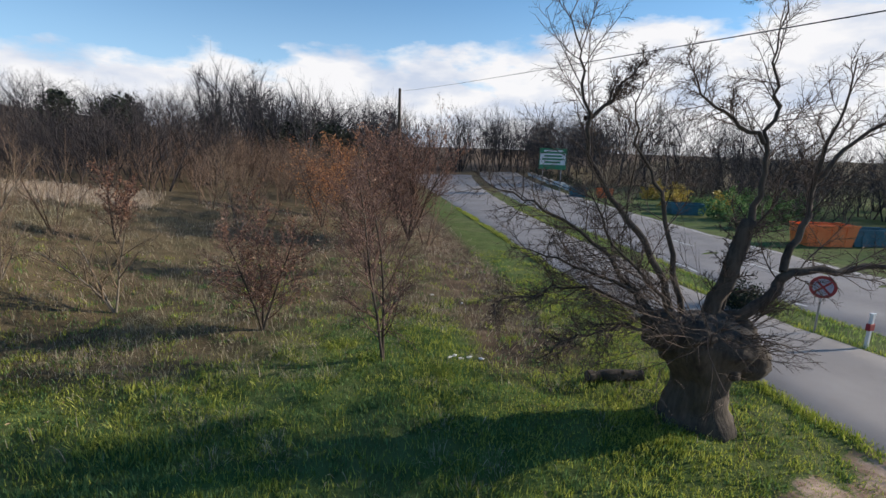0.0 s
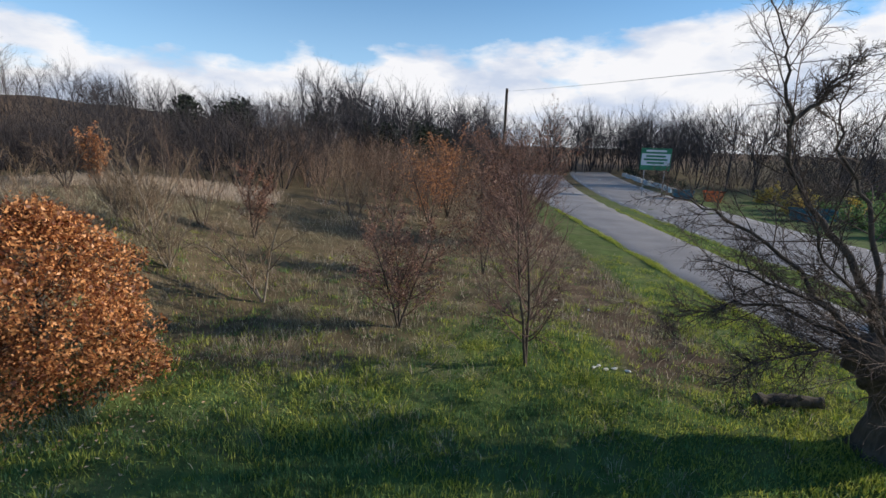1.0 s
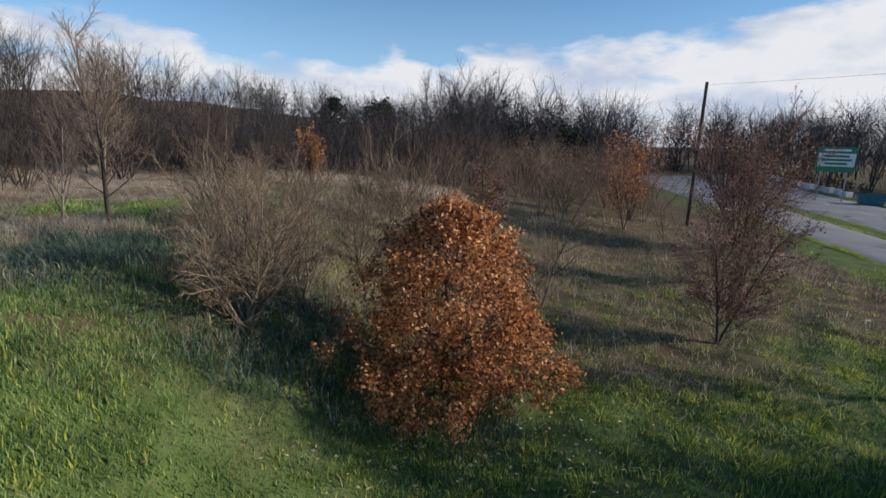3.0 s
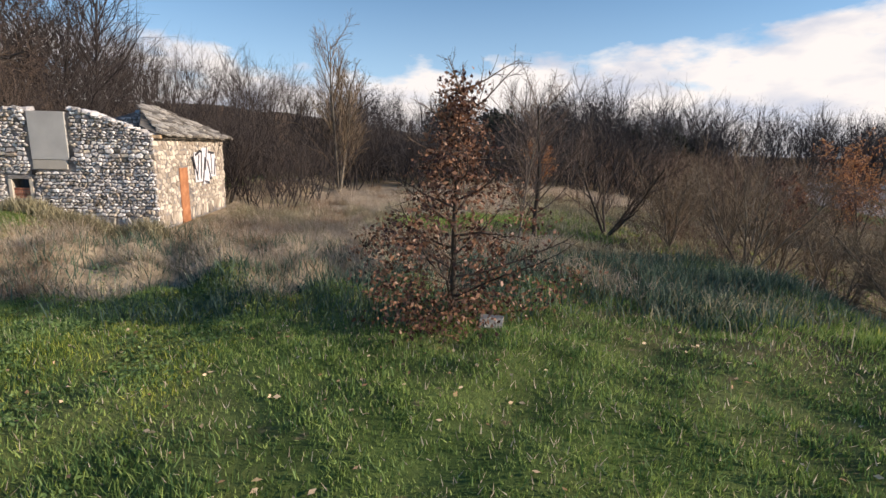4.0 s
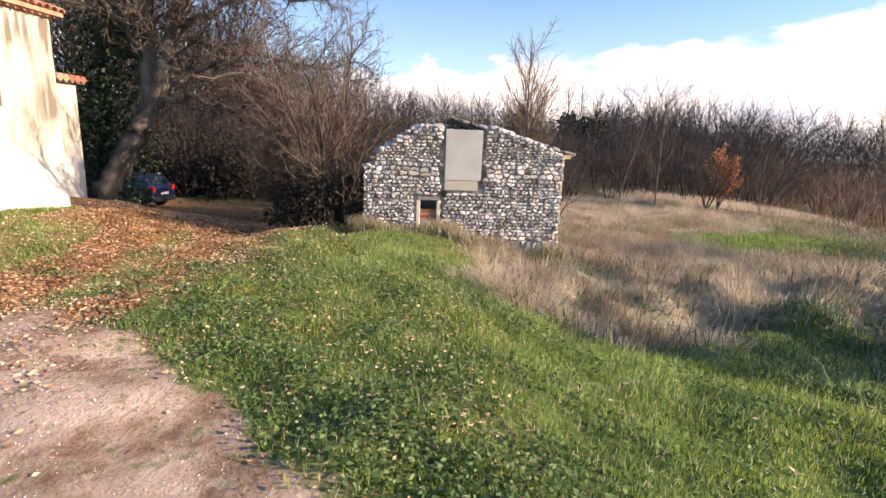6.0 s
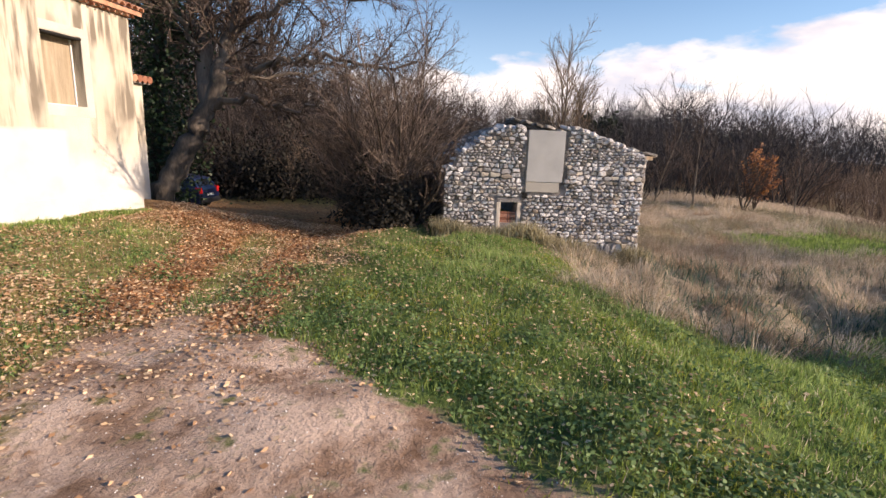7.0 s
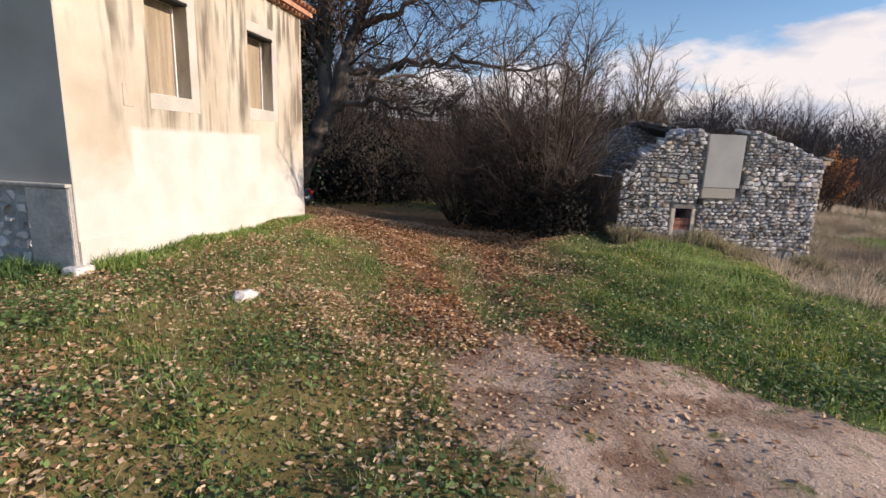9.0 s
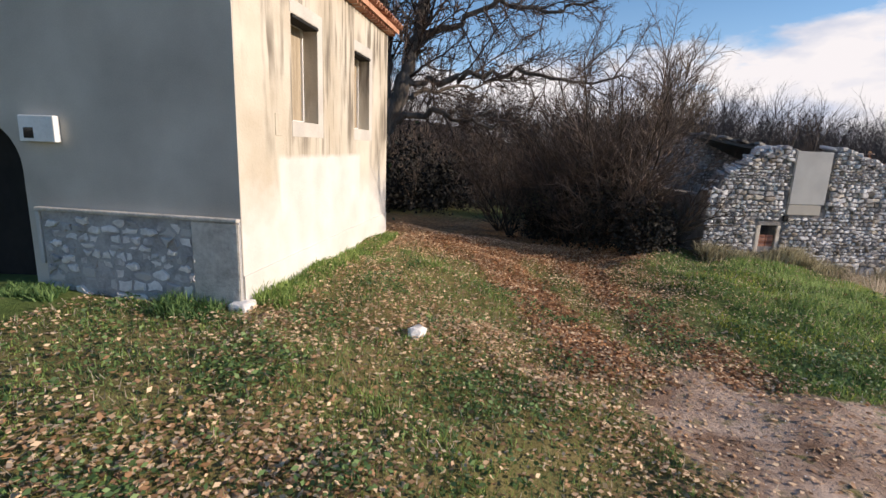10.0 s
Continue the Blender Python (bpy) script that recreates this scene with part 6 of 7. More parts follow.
# ---- by the road ----
def build_road_sign():
    x, y = 37.8, 7.35
    sign = thing("road_sign", pose(x, y, float(ground(x, y)), 0, 0, -58), "round no-parking sign with a faded red rim on a post", "road sign")
    part("post", cyl_mesh((0, 0, -0.3), (0, 0, 1.75), 0.035, 0.035, 10), M["metal_grey"], sign, "grey metal post")
    part("rim", cyl_mesh((0, -0.045, 1.72), (0, -0.02, 1.72), 0.4, 0.4, 32), M["sign_red"], sign, "faded red rim")
    face = part("face", cyl_mesh((0, -0.052, 1.72), (0, -0.046, 1.72), 0.3, 0.3, 32), M["sign_blue"], sign, "faded blue face")
    for turn in (45, -45):
        bm = box_mesh(-0.3, 0.3, -0.062 if turn > 0 else -0.066, -0.053, -0.035, 0.035)
        bmesh.ops.transform(bm, matrix=Matrix.Translation((0, 0, 1.72)) @ pose(0, 0, 0, 0, turn, 0), verts=bm.verts)
        part("cross_bar", bm, M["sign_red"], face, "red bar across the face")


def build_bollard():
    x, y = 37.7, 5.7
    b = thing("bollard", pose(x, y, float(ground(x, y))), "white roadside marker post with a red band", "bollard")
    part("post", box_mesh(-0.06, 0.06, -0.05, 0.05, -0.2, 1.15, 0.015), M["white_frame"], b)
    part("reflector", box_mesh(-0.13, 0.13, -0.07, 0.07, 0.62, 0.85, 0.02), M["sign_red"], b, "dark red band")
    part("cap", box_mesh(-0.09, 0.09, -0.06, 0.06, 1.15, 1.2, 0.01), M["white_frame"], b)


def build_billboard():
    x, y = 60.5, 58.8
    b = thing("billboard", pose(x, y, float(ground(x, y)), 0, 0, -33), "large green and white roadside billboard on posts", "billboard")
    for px in (-1.3, 1.3):
        part("post", box_mesh(px - 0.07, px + 0.07, 0, 0.14, -0.3, 4.0), M["metal_grey"], b)
    board = part("board", box_mesh(-1.95, 1.95, -0.08, 0.0, 3.7, 6.7, 0.02), M["sign_green"], b, "green board")
    part("white_field", box_mesh(-1.83, 1.83, -0.1, -0.085, 4.35, 5.95), M["sign_white"], board, "white middle field")
    for z, w in ((5.6, 2.5), (5.15, 3.0), (4.7, 2.2)):
        part("text_bar", box_mesh(-w / 2, w / 2, -0.112, -0.104, z - 0.13, z + 0.13), M["sign_green"], board, "line of unreadable writing")
    part("text_bar", box_mesh(-1.3, 1.3, -0.1, -0.085, 6.2, 6.45), M["sign_white"], board, "line of unreadable writing")


def build_skip(name, x, y, w, d, h, turn, mat, label):
    s = thing(name, pose(x, y, float(ground(x, y)), 0, 0, turn), label, "container")
    bm = bmesh.new()
    prof = [(-w / 2, 0.0), (-w / 2 - 0.35, h), (w / 2 + 0.35, h), (w / 2, 0.0)]
    a = [bm.verts.new((px, -d / 2, pz)) for px, pz in prof]
    b = [bm.verts.new((px, d / 2, pz)) for px, pz in prof]
    bm.faces.new(a)
    bm.faces.new(b[::-1])
    for k in range(4):
        if k != 1:
            bm.faces.new((a[(k + 1) % 4], a[k], b[k], b[(k + 1) % 4]))
    bmesh.ops.recalc_face_normals(bm, faces=bm.faces)
    part("body", bm, M[mat], s)
    part("rim", box_mesh(-w / 2 - 0.38, w / 2 + 0.38, -d / 2 - 0.05, -d / 2 + 0.04, h - 0.1, h + 0.02, 0.01), M[mat], s)
    part("rim", box_mesh(-w / 2 - 0.38, w / 2 + 0.38, d / 2 - 0.04, d / 2 + 0.05, h - 0.1, h + 0.02, 0.01), M[mat], s)
    for px in (-w / 3, 0, w / 3):
        part("rib", box_mesh(px - 0.06, px + 0.06, -d / 2 - 0.06, -d / 2 + 0.0, 0.05, h - 0.12, 0.01), M[mat], s)


build_road_sign()
build_bollard()
build_billboard()
build_skip("orange_skip", 59.7, 20.6, 3.4, 1.8, 1.6, -20, "orange", "bright orange open skip beside the road")
build_skip("teal_skip", 63.2, 19.6, 3.0, 1.8, 1.3, -20, "teal", "dark teal open container beside the road")
build_skip("orange_skip", 66.0, 53.5, 1.7, 1.4, 1.3, -30, "orange", "orange open skip beside the road")
build_skip("teal_skip", 62.9, 55.5, 2.0, 1.5, 1.3, -30, "teal", "grey-teal container beside the billboard")
build_skip("teal_skip", 63.5, 37.0, 3.2, 1.8, 1.2, -25, "teal", "dark teal open container beside the road")


def potted_shrubs():
    rng = np.random.default_rng(23)
    for k in range(13):
        y = 62 + k * 3.1
        x = float(road_near(y)) + 13.5 + rng.uniform(-0.4, 0.4)
        s = thing("potted_shrub", pose(x, y, float(ground(x, y))), "clipped evergreen shrub in a pale square pot", "plant", "potted shrubs along the road")
        part("pot", box_mesh(-0.5, 0.5, -0.5, 0.5, -0.05, 0.75, 0.04), M["white_frame"], s, "pale square pot")
        c = rng.normal(0, 1, (26, 3))
        c = c / np.linalg.norm(c, axis=1, keepdims=True) * (0.75, 0.75, 0.8) * rng.uniform(0.5, 1, (26, 1)) + (0, 0, 1.5)
        piece("foliage", *clump_leaves(rng, c, 12, 0.16, 0.11), M["evergreen"], s)


potted_shrubs()


def leafy_bush(name, x, y, w, h, mat, seed, label, leaf=0.1, each=14, clumps=70):
    rng = np.random.default_rng(seed)
    c = rng.normal(0, 1, (clumps, 3))
    c[:, 2] = np.abs(c[:, 2])
    c = c / np.linalg.norm(c, axis=1, keepdims=True) * (w / 2, w / 2, h) * rng.uniform(0.3, 1.0, (clumps, 1)) * (1 + 0.2 * np.sin(4 * c[:, :1]))
    out = grow_tree(rng, h * 0.8, 0.04, settings((3, 2), (6,), (0.7,), (0.5,), (0.5,), (0.02, 0.05), (0.08, 0.1), (0.1,), (0.4, 0.5)), 6, fan=0.6)
    plant_tree(name, x, y, out, label, "bush", ("bark", "twig", mat), clump_leaves(rng, c, each, 0.11 + 0.03 * h, leaf))


leafy_bush("verge_bush", 38.4, 10.6, 2.6, 1.1, "evergreen", 71, "low dark clipped bush on the verge", 0.05, 60, 90)
for k, (x, y) in enumerate(((66, 41), (69, 44), (71, 39), (73, 52), (76, 50))):
    leafy_bush("yellow_bush", x, y, 3.4, 2.6, "yellow", 80 + k, "yellow-leaved bush beyond the road", 0.14, 20, 60)
for k in range(9):
    leafy_bush("roadside_hedge", 62 + 2.6 * k, 28 + (k % 3) * 4 + k, 4.2, 2.4, "grass_dark", 100 + k, "rough green hedge beyond the road", 0.16, 16, 60)


# fills the thicket beside the barn with leaves coloured as deep shade
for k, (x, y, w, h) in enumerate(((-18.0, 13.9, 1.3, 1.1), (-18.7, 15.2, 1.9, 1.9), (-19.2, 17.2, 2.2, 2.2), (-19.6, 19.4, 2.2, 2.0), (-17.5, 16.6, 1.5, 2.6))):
    leafy_bush("dark_bush", x, y, w, h, "leaf_painted_shade", 140 + k, "bush in the thicket beside the barn, leaves near black for its shade", 0.06, 26, 70)


def build_pole_line():
    tops = []
    for x, y, h in ((31.0, 37.4, 7.05), (17.6, -34.0, 1.6)):
        g = float(ground(x, y))
        p = thing("utility_pole", pose(x, y, g), "dark wooden utility pole", "utility pole")
        part("shaft", cyl_mesh((0, 0, -0.4), (0, 0, h - g + 0.2), 0.15, 0.11, 12), M["bark"], p)
        part("insulator", cyl_mesh((0.1, 0, h - g - 0.05), (0.1, 0, h - g + 0.1), 0.05, 0.04, 10), M["metal_grey"], p)
        tops.append((x + 0.1, y, h))
    a, b = np.array(tops[0]), np.array(tops[1])
    s = np.linspace(0, 1, 40)[:, None]
    line = a + (b - a) * s - np.array((0, 0, 1)) * 0.25 * (4 * s * (1 - s))
    ob = piece("overhead_wire", *tubes([(line, np.full(40, 0.006))], 6), M["wire"])
    tagged(ob, "thin dark overhead cable slung between poles", "cable")


build_pole_line()


# ---- small things on the ground ----
def rock(name, x, y, size, seed, mat, label, category="stone", lift=0.2):
    rng = random.Random(seed)
    bm = bmesh.new()
    bmesh.ops.create_icosphere(bm, subdivisions=2, radius=1.0)
    for v in bm.verts:
        v.co *= 1 + 0.4 * noise.noise(v.co * 1.9 + Vector((seed, 0, 0))) + rng.uniform(-0.1, 0.1)
        v.co = Vector((v.co.x * size[0], v.co.y * size[1], v.co.z * size[2]))
    ob = part(name, bm, M[mat], None, label)
    ob.matrix_world = pose(x, y, float(ground(x, y)) + size[2] * lift, 0, 0, rng.uniform(0, 180))
    return tagged(ob, label, category)


rock("stone", -23.2, 7.38, (0.17, 0.1, 0.08), 2, "bright_stone", "pale lump of stone lying in the grass", lift=0.45)
for k, (x, y) in enumerate(((24.5, 9.3), (24.8, 9.15), (25.1, 9.2), (24.7, 9.4), (25.4, 9.0), (27.2, 14.6), (26.4, 16.0))):
    rock("rubble_stone", x, y, (0.09, 0.05, 0.035), 20 + k, "bright_stone", "pale piece of rubble in the grass", lift=0.9)


def build_log():
    rng = np.random.default_rng(6)
    log = thing("fallen_log", pose(28.0, 6.3, float(ground(28.0, 6.3)), 0, 0, -18) @ Matrix.Diagonal((0.8, 0.75, 0.75, 1)), "dark rotting log lying in the grass", "log")
    line = smooth_line([(-0.9, 0, 0.16), (-0.3, 0.04, 0.2), (0.3, 0, 0.2), (0.9, -0.05, 0.24)])
    piece("stem", *tubes([(line, 0.2 + rng.normal(0, 0.02, len(line)))], 10), M["bark"], log, smooth=True)
    part("stub", cyl_mesh((0.2, 0, 0.25), (0.25, -0.25, 0.5), 0.09, 0.07, 8), M["bark"], log)
    part("cut_end", cyl_mesh((0.9, -0.05, 0.24), (0.96, -0.06, 0.245), 0.2, 0.19, 12), M["bark"], log)
    part("cut_end", cyl_mesh((-0.96, 0, 0.15), (-0.9, 0, 0.16), 0.18, 0.2, 12), M["bark"], log)


build_log()
board = part("plank_board", box_mesh(-0.17, 0.17, -0.02, 0.02, -0.1, 0.1, 0.006), M["crumbled"], None, "small pale wooden board lying at the foot of the oak")
board.matrix_world = pose(-2.6, 7.35, float(ground(-2.6, 7.35)) + 0.12, -35, 0, -10)
tagged(board, category="board")


# ---- the car in the yard ----
def build_car(x, y, heading):
    car = thing("car", pose(x, y, float(ground(x, y)), 0, 0, heading), "dark blue five-door hatchback parked in the yard", "car")
    # side outline from tail (x = -1.95) to nose, wheel arches left to the wheels
    low = [(-1.93, 0.32), (-1.97, 0.55), (-1.93, 0.88), (-1.86, 0.95), (-1.0, 0.97), (0.0, 0.96), (0.85, 0.93), (1.5, 0.82), (1.88, 0.66), (1.95, 0.45), (1.9, 0.25), (1.66, 0.22), (1.6, 0.42), (1.42, 0.6), (1.2, 0.64), (0.98, 0.58), (0.84, 0.42), (0.8, 0.22), (-0.86, 0.22), (-0.9, 0.42), (-1.04, 0.58), (-1.26, 0.64), (-1.48, 0.58), (-1.62, 0.42), (-1.66, 0.24)]
    bm = bmesh.new()
    rows = []
    for yy, s in ((-0.84, 0.97), (-0.8, 1.0), (0.8, 1.0), (0.84, 0.97)):
        rows.append([bm.verts.new((px * (1 if s == 1 else 0.985), yy, pz if s == 1 else 0.3 + (pz - 0.3) * 0.95)) for px, pz in low])
    for r0, r1 in zip(rows, rows[1:]):
        for k in range(len(low)):
            bm.faces.new((r0[k], r0[(k + 1) % len(low)], r1[(k + 1) % len(low)], r1[k]))
    bm.faces.new(rows[0][::-1])
    bm.faces.new(rows[-1])
    bmesh.ops.recalc_face_normals(bm, faces=bm.faces)
    part("body", bm, M["car_paint"], car, "dark blue painted body")

    def shell(outline, half_low, half_high, z0, z1):
        bm = bmesh.new()
        sides = []
        for sgn in (-1, 1):
            sides.append([bm.verts.new((px, sgn * (half_low + (half_high - half_low) * (pz - z0) / (z1 - z0)), pz)) for px, pz in outline])
        bm.faces.new(sides[0])
        bm.faces.new(sides[1][::-1])
        for k in range(len(outline)):
            j = (k + 1) % len(outline)
            bm.faces.new((sides[0][j], sides[0][k], sides[1][k], sides[1][j]))
        bmesh.ops.recalc_face_normals(bm, faces=bm.faces)
        return bm

    cabin = [(-1.86, 0.94), (-1.62, 1.33), (-1.35, 1.42), (-0.6, 1.48), (0.0, 1.45), (0.25, 1.38), (0.95, 0.93)]
    top = part("cabin", shell(cabin, 0.8, 0.6, 0.93, 1.48), M["car_paint"], car, "dark blue cabin and roof")
    for sgn in (-1, 1):
        for a, b, c, d in ((-1.3, -0.5, -0.5, -1.15), (-0.42, 0.6, 0.1, -0.42)):
            bm = bmesh.new()
            vs = []
            for px, pz in ((a, 1.0), (b, 1.0), (c, 1.36), (d, 1.34)):
                half = 0.8 - 0.2 * (pz - 0.93) / 0.55
                vs.append(bm.verts.new((px, sgn * (half + 0.006), pz)))
            bm.faces.new(vs)
            r = bmesh.ops.extrude_face_region(bm, geom=list(bm.faces))
            bmesh.ops.translate(bm, vec=(0, -sgn * 0.01, 0), verts=[v for v in r["geom"] if isinstance(v, bmesh.types.BMVert)])
            part("side_window", bm, M["glass"], top, "dark side window")
    bm = bmesh.new()
    vs = [bm.verts.new(c) for c in ((-1.815, -0.62, 1.03), (-1.815, 0.62, 1.03), (-1.65, 0.52, 1.3), (-1.65, -0.52, 1.3))]
    bm.faces.new(vs)
    r = bmesh.ops.extrude_face_region(bm, geom=list(bm.faces))
    bmesh.ops.translate(bm, vec=(-0.012, 0, 0.008), verts=[v for v in r["geom"] if isinstance(v, bmesh.types.BMVert)])
    part("rear_window", bm, M["glass"], top, "dark rear window")
    for sgn in (-1, 1):
        part("tail_light", box_mesh(-1.98, -1.74, sgn * 0.72 - 0.1, sgn * 0.72 + 0.1, 0.72, 0.98, 0.03), M["lamp_red"], car, "red tail light")
    part("number_plate", box_mesh(-2.0, -1.975, -0.26, 0.26, 0.6, 0.71, 0.004), M["plate"], car, "pale number plate with no writing")
    part("rear_bumper", box_mesh(-2.03, -1.85, -0.8, 0.8, 0.3, 0.52, 0.05), M["plastic_dark"], car, "dark rear bumper")
    for px in (-1.26, 1.22):
        for sgn in (-1, 1):
            wheel = part("wheel", cyl_mesh((px, sgn * 0.66, 0.3), (px, sgn * 0.86, 0.3), 0.3, 0.3, 24), M["rubber"], car)
            part("rim", cyl_mesh((px, sgn * 0.85, 0.3), (px, sgn * 0.868, 0.3), 0.19, 0.18, 16), M["alloy"], wheel, "silver wheel rim")
            part("hub", cyl_mesh((px, sgn * 0.866, 0.3), (px, sgn * 0.885, 0.3), 0.05, 0.05, 10), M["plastic_dark"], wheel)
    for sgn in (-1, 1):
        part("mirror", box_mesh(0.5, 0.62, sgn * 0.88 - 0.08, sgn * 0.88 + 0.08, 0.95, 1.07, 0.02), M["car_paint"], car)


build_car(-29.0, 22.7, 179)

# ---- grass, weeds and fallen leaves ----
def patchy(x, y, scale, seed):
    """A soft, wandering value from 0 to 1."""
    r = np.random.default_rng(seed)
    v = np.zeros_like(x)
    for k in range(6):
        a, f = r.uniform(0, 6.28), scale * r.uniform(0.6, 2.2)
        v += np.sin(f * (x * math.cos(a) + y * math.sin(a)) + r.uniform(0, 6.28)) / 6
    return np.clip(0.5 + 1.1 * v, 0, 1)


def blades(rng, xy, height, width, lean=0.35):
    """One pointed blade at each place."""
    n = len(xy)
    a = rng.uniform(0, 6.28, n)
    side = np.stack([np.cos(a), np.sin(a), np.zeros(n)], 1) * (width * rng.uniform(0.6, 1.3, n) / 2)[:, None]
    base = np.stack([xy[:, 0], xy[:, 1], ground(xy[:, 0], xy[:, 1]) - 0.015], 1)
    b = rng.uniform(0, 6.28, n)
    tilt = rng.uniform(0, lean * 2, n)
    tip = base + np.stack([np.cos(b) * np.sin(tilt), np.sin(b) * np.sin(tilt), np.cos(tilt)], 1) * (height * rng.uniform(0.6, 1.25, n))[:, None]
    v = np.stack([base - side, base + side, tip], 1).reshape(-1, 3)
    return v, np.arange(3 * n).reshape(n, 3)


def tall_blades(rng, xy, height, width, lean=0.3, droop=0.5):
    """Long blades that bend over: a quad and a pointed end, as triangles."""
    n = len(xy)
    a = rng.uniform(0, 6.28, n)
    side = np.stack([np.cos(a), np.sin(a), np.zeros(n)], 1) * (width * rng.uniform(0.6, 1.3, n) / 2)[:, None]
    base = np.stack([xy[:, 0], xy[:, 1], ground(xy[:, 0], xy[:, 1]) - 0.02], 1)
    b, t1 = rng.uniform(0, 6.28, n), rng.uniform(0, lean * 2, n)
    h = (height * rng.uniform(0.55, 1.2, n))[:, None]
    d1 = np.stack([np.cos(b) * np.sin(t1), np.sin(b) * np.sin(t1), np.cos(t1)], 1)
    t2 = t1 + droop * rng.uniform(0.3, 1.6, n)
    d2 = np.stack([np.cos(b) * np.sin(t2), np.sin(b) * np.sin(t2), np.cos(t2)], 1)
    mid = base + d1 * h * 0.6
    tip = mid + d2 * h * 0.5
    v = np.stack([base - side, base + side, mid - side * 0.7, mid + side * 0.7, tip], 1).reshape(-1, 3)
    i = np.arange(n)[:, None] * 5
    return v, np.concatenate([i + (0, 1, 3), i + (0, 3, 2), i + (2, 3, 4)])


def bare(x, y):
    on_path = (x > path_left(y) - 0.1) & (x < road_near(y) - 2.3)
    on_road = (x > road_near(y) - 0.1) & (x < road_near(y) + 10.6)
    dx, dy = x + 25.38, y - 7.62
    lx, ly = 0.9908 * dx - 0.1356 * dy, 0.1356 * dx + 0.9908 * dy
    in_house = (lx < 0.02) & (lx > -8.1) & (ly > -0.02) & (ly < 8.6)
    bx, by = x + 16.66, y - 13.76
    gx, gy = 0.9933 * bx + 0.1153 * by, -0.1153 * bx + 0.9933 * by
    in_barn = (gx > 0) & (gx < 5.25) & (gy > 0) & (gy < 5.85)
    return on_path | on_road | in_house | in_barn


def seeded(rng, count, x0, x1, y0, y1, keep):
    p = np.stack([rng.uniform(x0, x1, count), rng.uniform(y0, y1, count)], 1)
    k = keep(p[:, 0], p[:, 1]) * (~bare(p[:, 0], p[:, 1]))
    return p[rng.uniform(0, 1, count) < k]


def grass_object(name, mesh, mat, label):
    return tagged(piece(name, *mesh, M[mat]), label, "grass", kind="stuff")


def clumped(rng, xy, share, reach):
    """Draws a share of the places together into loose clumps."""
    n = len(xy)
    heads = xy[rng.integers(0, n, n // 26)]
    pick = rng.uniform(0, 1, n) < share
    out = xy.copy()
    head = rng.integers(0, len(heads), n)
    out[pick] = heads[head[pick]] + rng.normal(0, reach, (pick.sum(), 2))
    lot = np.where(pick, rng.uniform(0, 1, len(heads))[head], rng.uniform(0, 1, n))
    ok = ~bare(out[:, 0], out[:, 1]) & (dirt_mask(out[:, 0], out[:, 1]) < 0.6)
    return out[ok], pick[ok], lot[ok]


rng = np.random.default_rng(101)


def lawn_keep(x, y):
    return (1 - dirt_mask(x, y)) * (1 - 0.95 * rut_mask(x, y)) * (1 - dry_mask(x, y)) * (0.55 + 0.45 * patchy(x, y, 1.6, 1))


# upper meadow: short grass, denser close to the way of the camera
p = seeded(rng, 620000, -27.5, 6.2, 2.2, 13.5, lambda x, y: lawn_keep(x, y) * np.clip(1.35 - 0.07 * y, 0.35, 1) * np.where(x < -18.5, 0.75, 1))
p, tuft, lot = clumped(rng, p, 0.6, 0.09)
h = 0.04 + 0.05 * patchy(p[:, 0], p[:, 1], 1.1, 2) + 0.01 * step(-14, -11, p[:, 0]) + 0.06 * step(1, 4, p[:, 0]) + 0.07 * tuft * lot ** 2
half = lot < 0.62 - 0.3 * patchy(p[:, 0], p[:, 1], 0.9, 3) + 0.33 * step(-19, -15, p[:, 0]) + 0.22 * (1 - step(-21, -19, p[:, 0]))
grass_object("meadow_grass", blades(rng, p[half], h[half], 0.016, 0.55), "grass", "short green meadow grass")
grass_object("meadow_grass", blades(rng, p[~half], h[~half], 0.017, 0.55), "grass_dark", "short dark green meadow grass")
p = seeded(rng, 30000, -27.5, 3.5, 2.2, 13.5, lawn_keep)
grass_object("dead_grass", blades(rng, p, np.full(len(p), 0.11), 0.014, 0.6), "grass_dry", "dead blades among the meadow grass")

# tall dry tussocks in front of the barn: mounds of blades that lean outwards
def tussocks(rng, at, count, height, width):
    which = np.repeat(np.arange(len(at)), count)
    n = len(which)
    a, r = rng.uniform(0, 6.28, n), np.sqrt(rng.uniform(0, 1, n))
    wide = 0.3 + 0.5 * np.clip(height[which] - 0.35, 0, 0.5)
    out = np.stack([np.cos(a), np.sin(a)], 1)
    xy = at[which] + out * (r * wide)[:, None] + rng.normal(0, 0.04, (n, 2))
    h = (height[which] * rng.uniform(0.6, 1.2, n))[:, None]
    base = np.stack([xy[:, 0], xy[:, 1], ground(xy[:, 0], xy[:, 1]) - 0.03], 1)
    t1, t2 = 0.1 + 0.6 * r + rng.normal(0, 0.2, n), 1.15 + 0.9 * r + rng.normal(0, 0.45, n)
    d1 = np.stack([out[:, 0] * np.sin(t1), out[:, 1] * np.sin(t1), np.cos(t1)], 1)
    d2 = np.stack([out[:, 0] * np.sin(t2), out[:, 1] * np.sin(t2), np.cos(t2)], 1)
    b = rng.uniform(0, 6.28, n)
    side = np.stack([np.cos(b), np.sin(b), np.zeros(n)], 1) * (width / 2)
    mid = base + d1 * h * 0.6
    tip = mid + d2 * h * 0.65
    v = np.stack([base - side, base + side, mid - side * 0.8, mid + side * 0.8, tip], 1).reshape(-1, 3)
    i = np.arange(n)[:, None] * 5
    return v, np.concatenate([i + (0, 1, 3), i + (0, 3, 2), i + (2, 3, 4)])


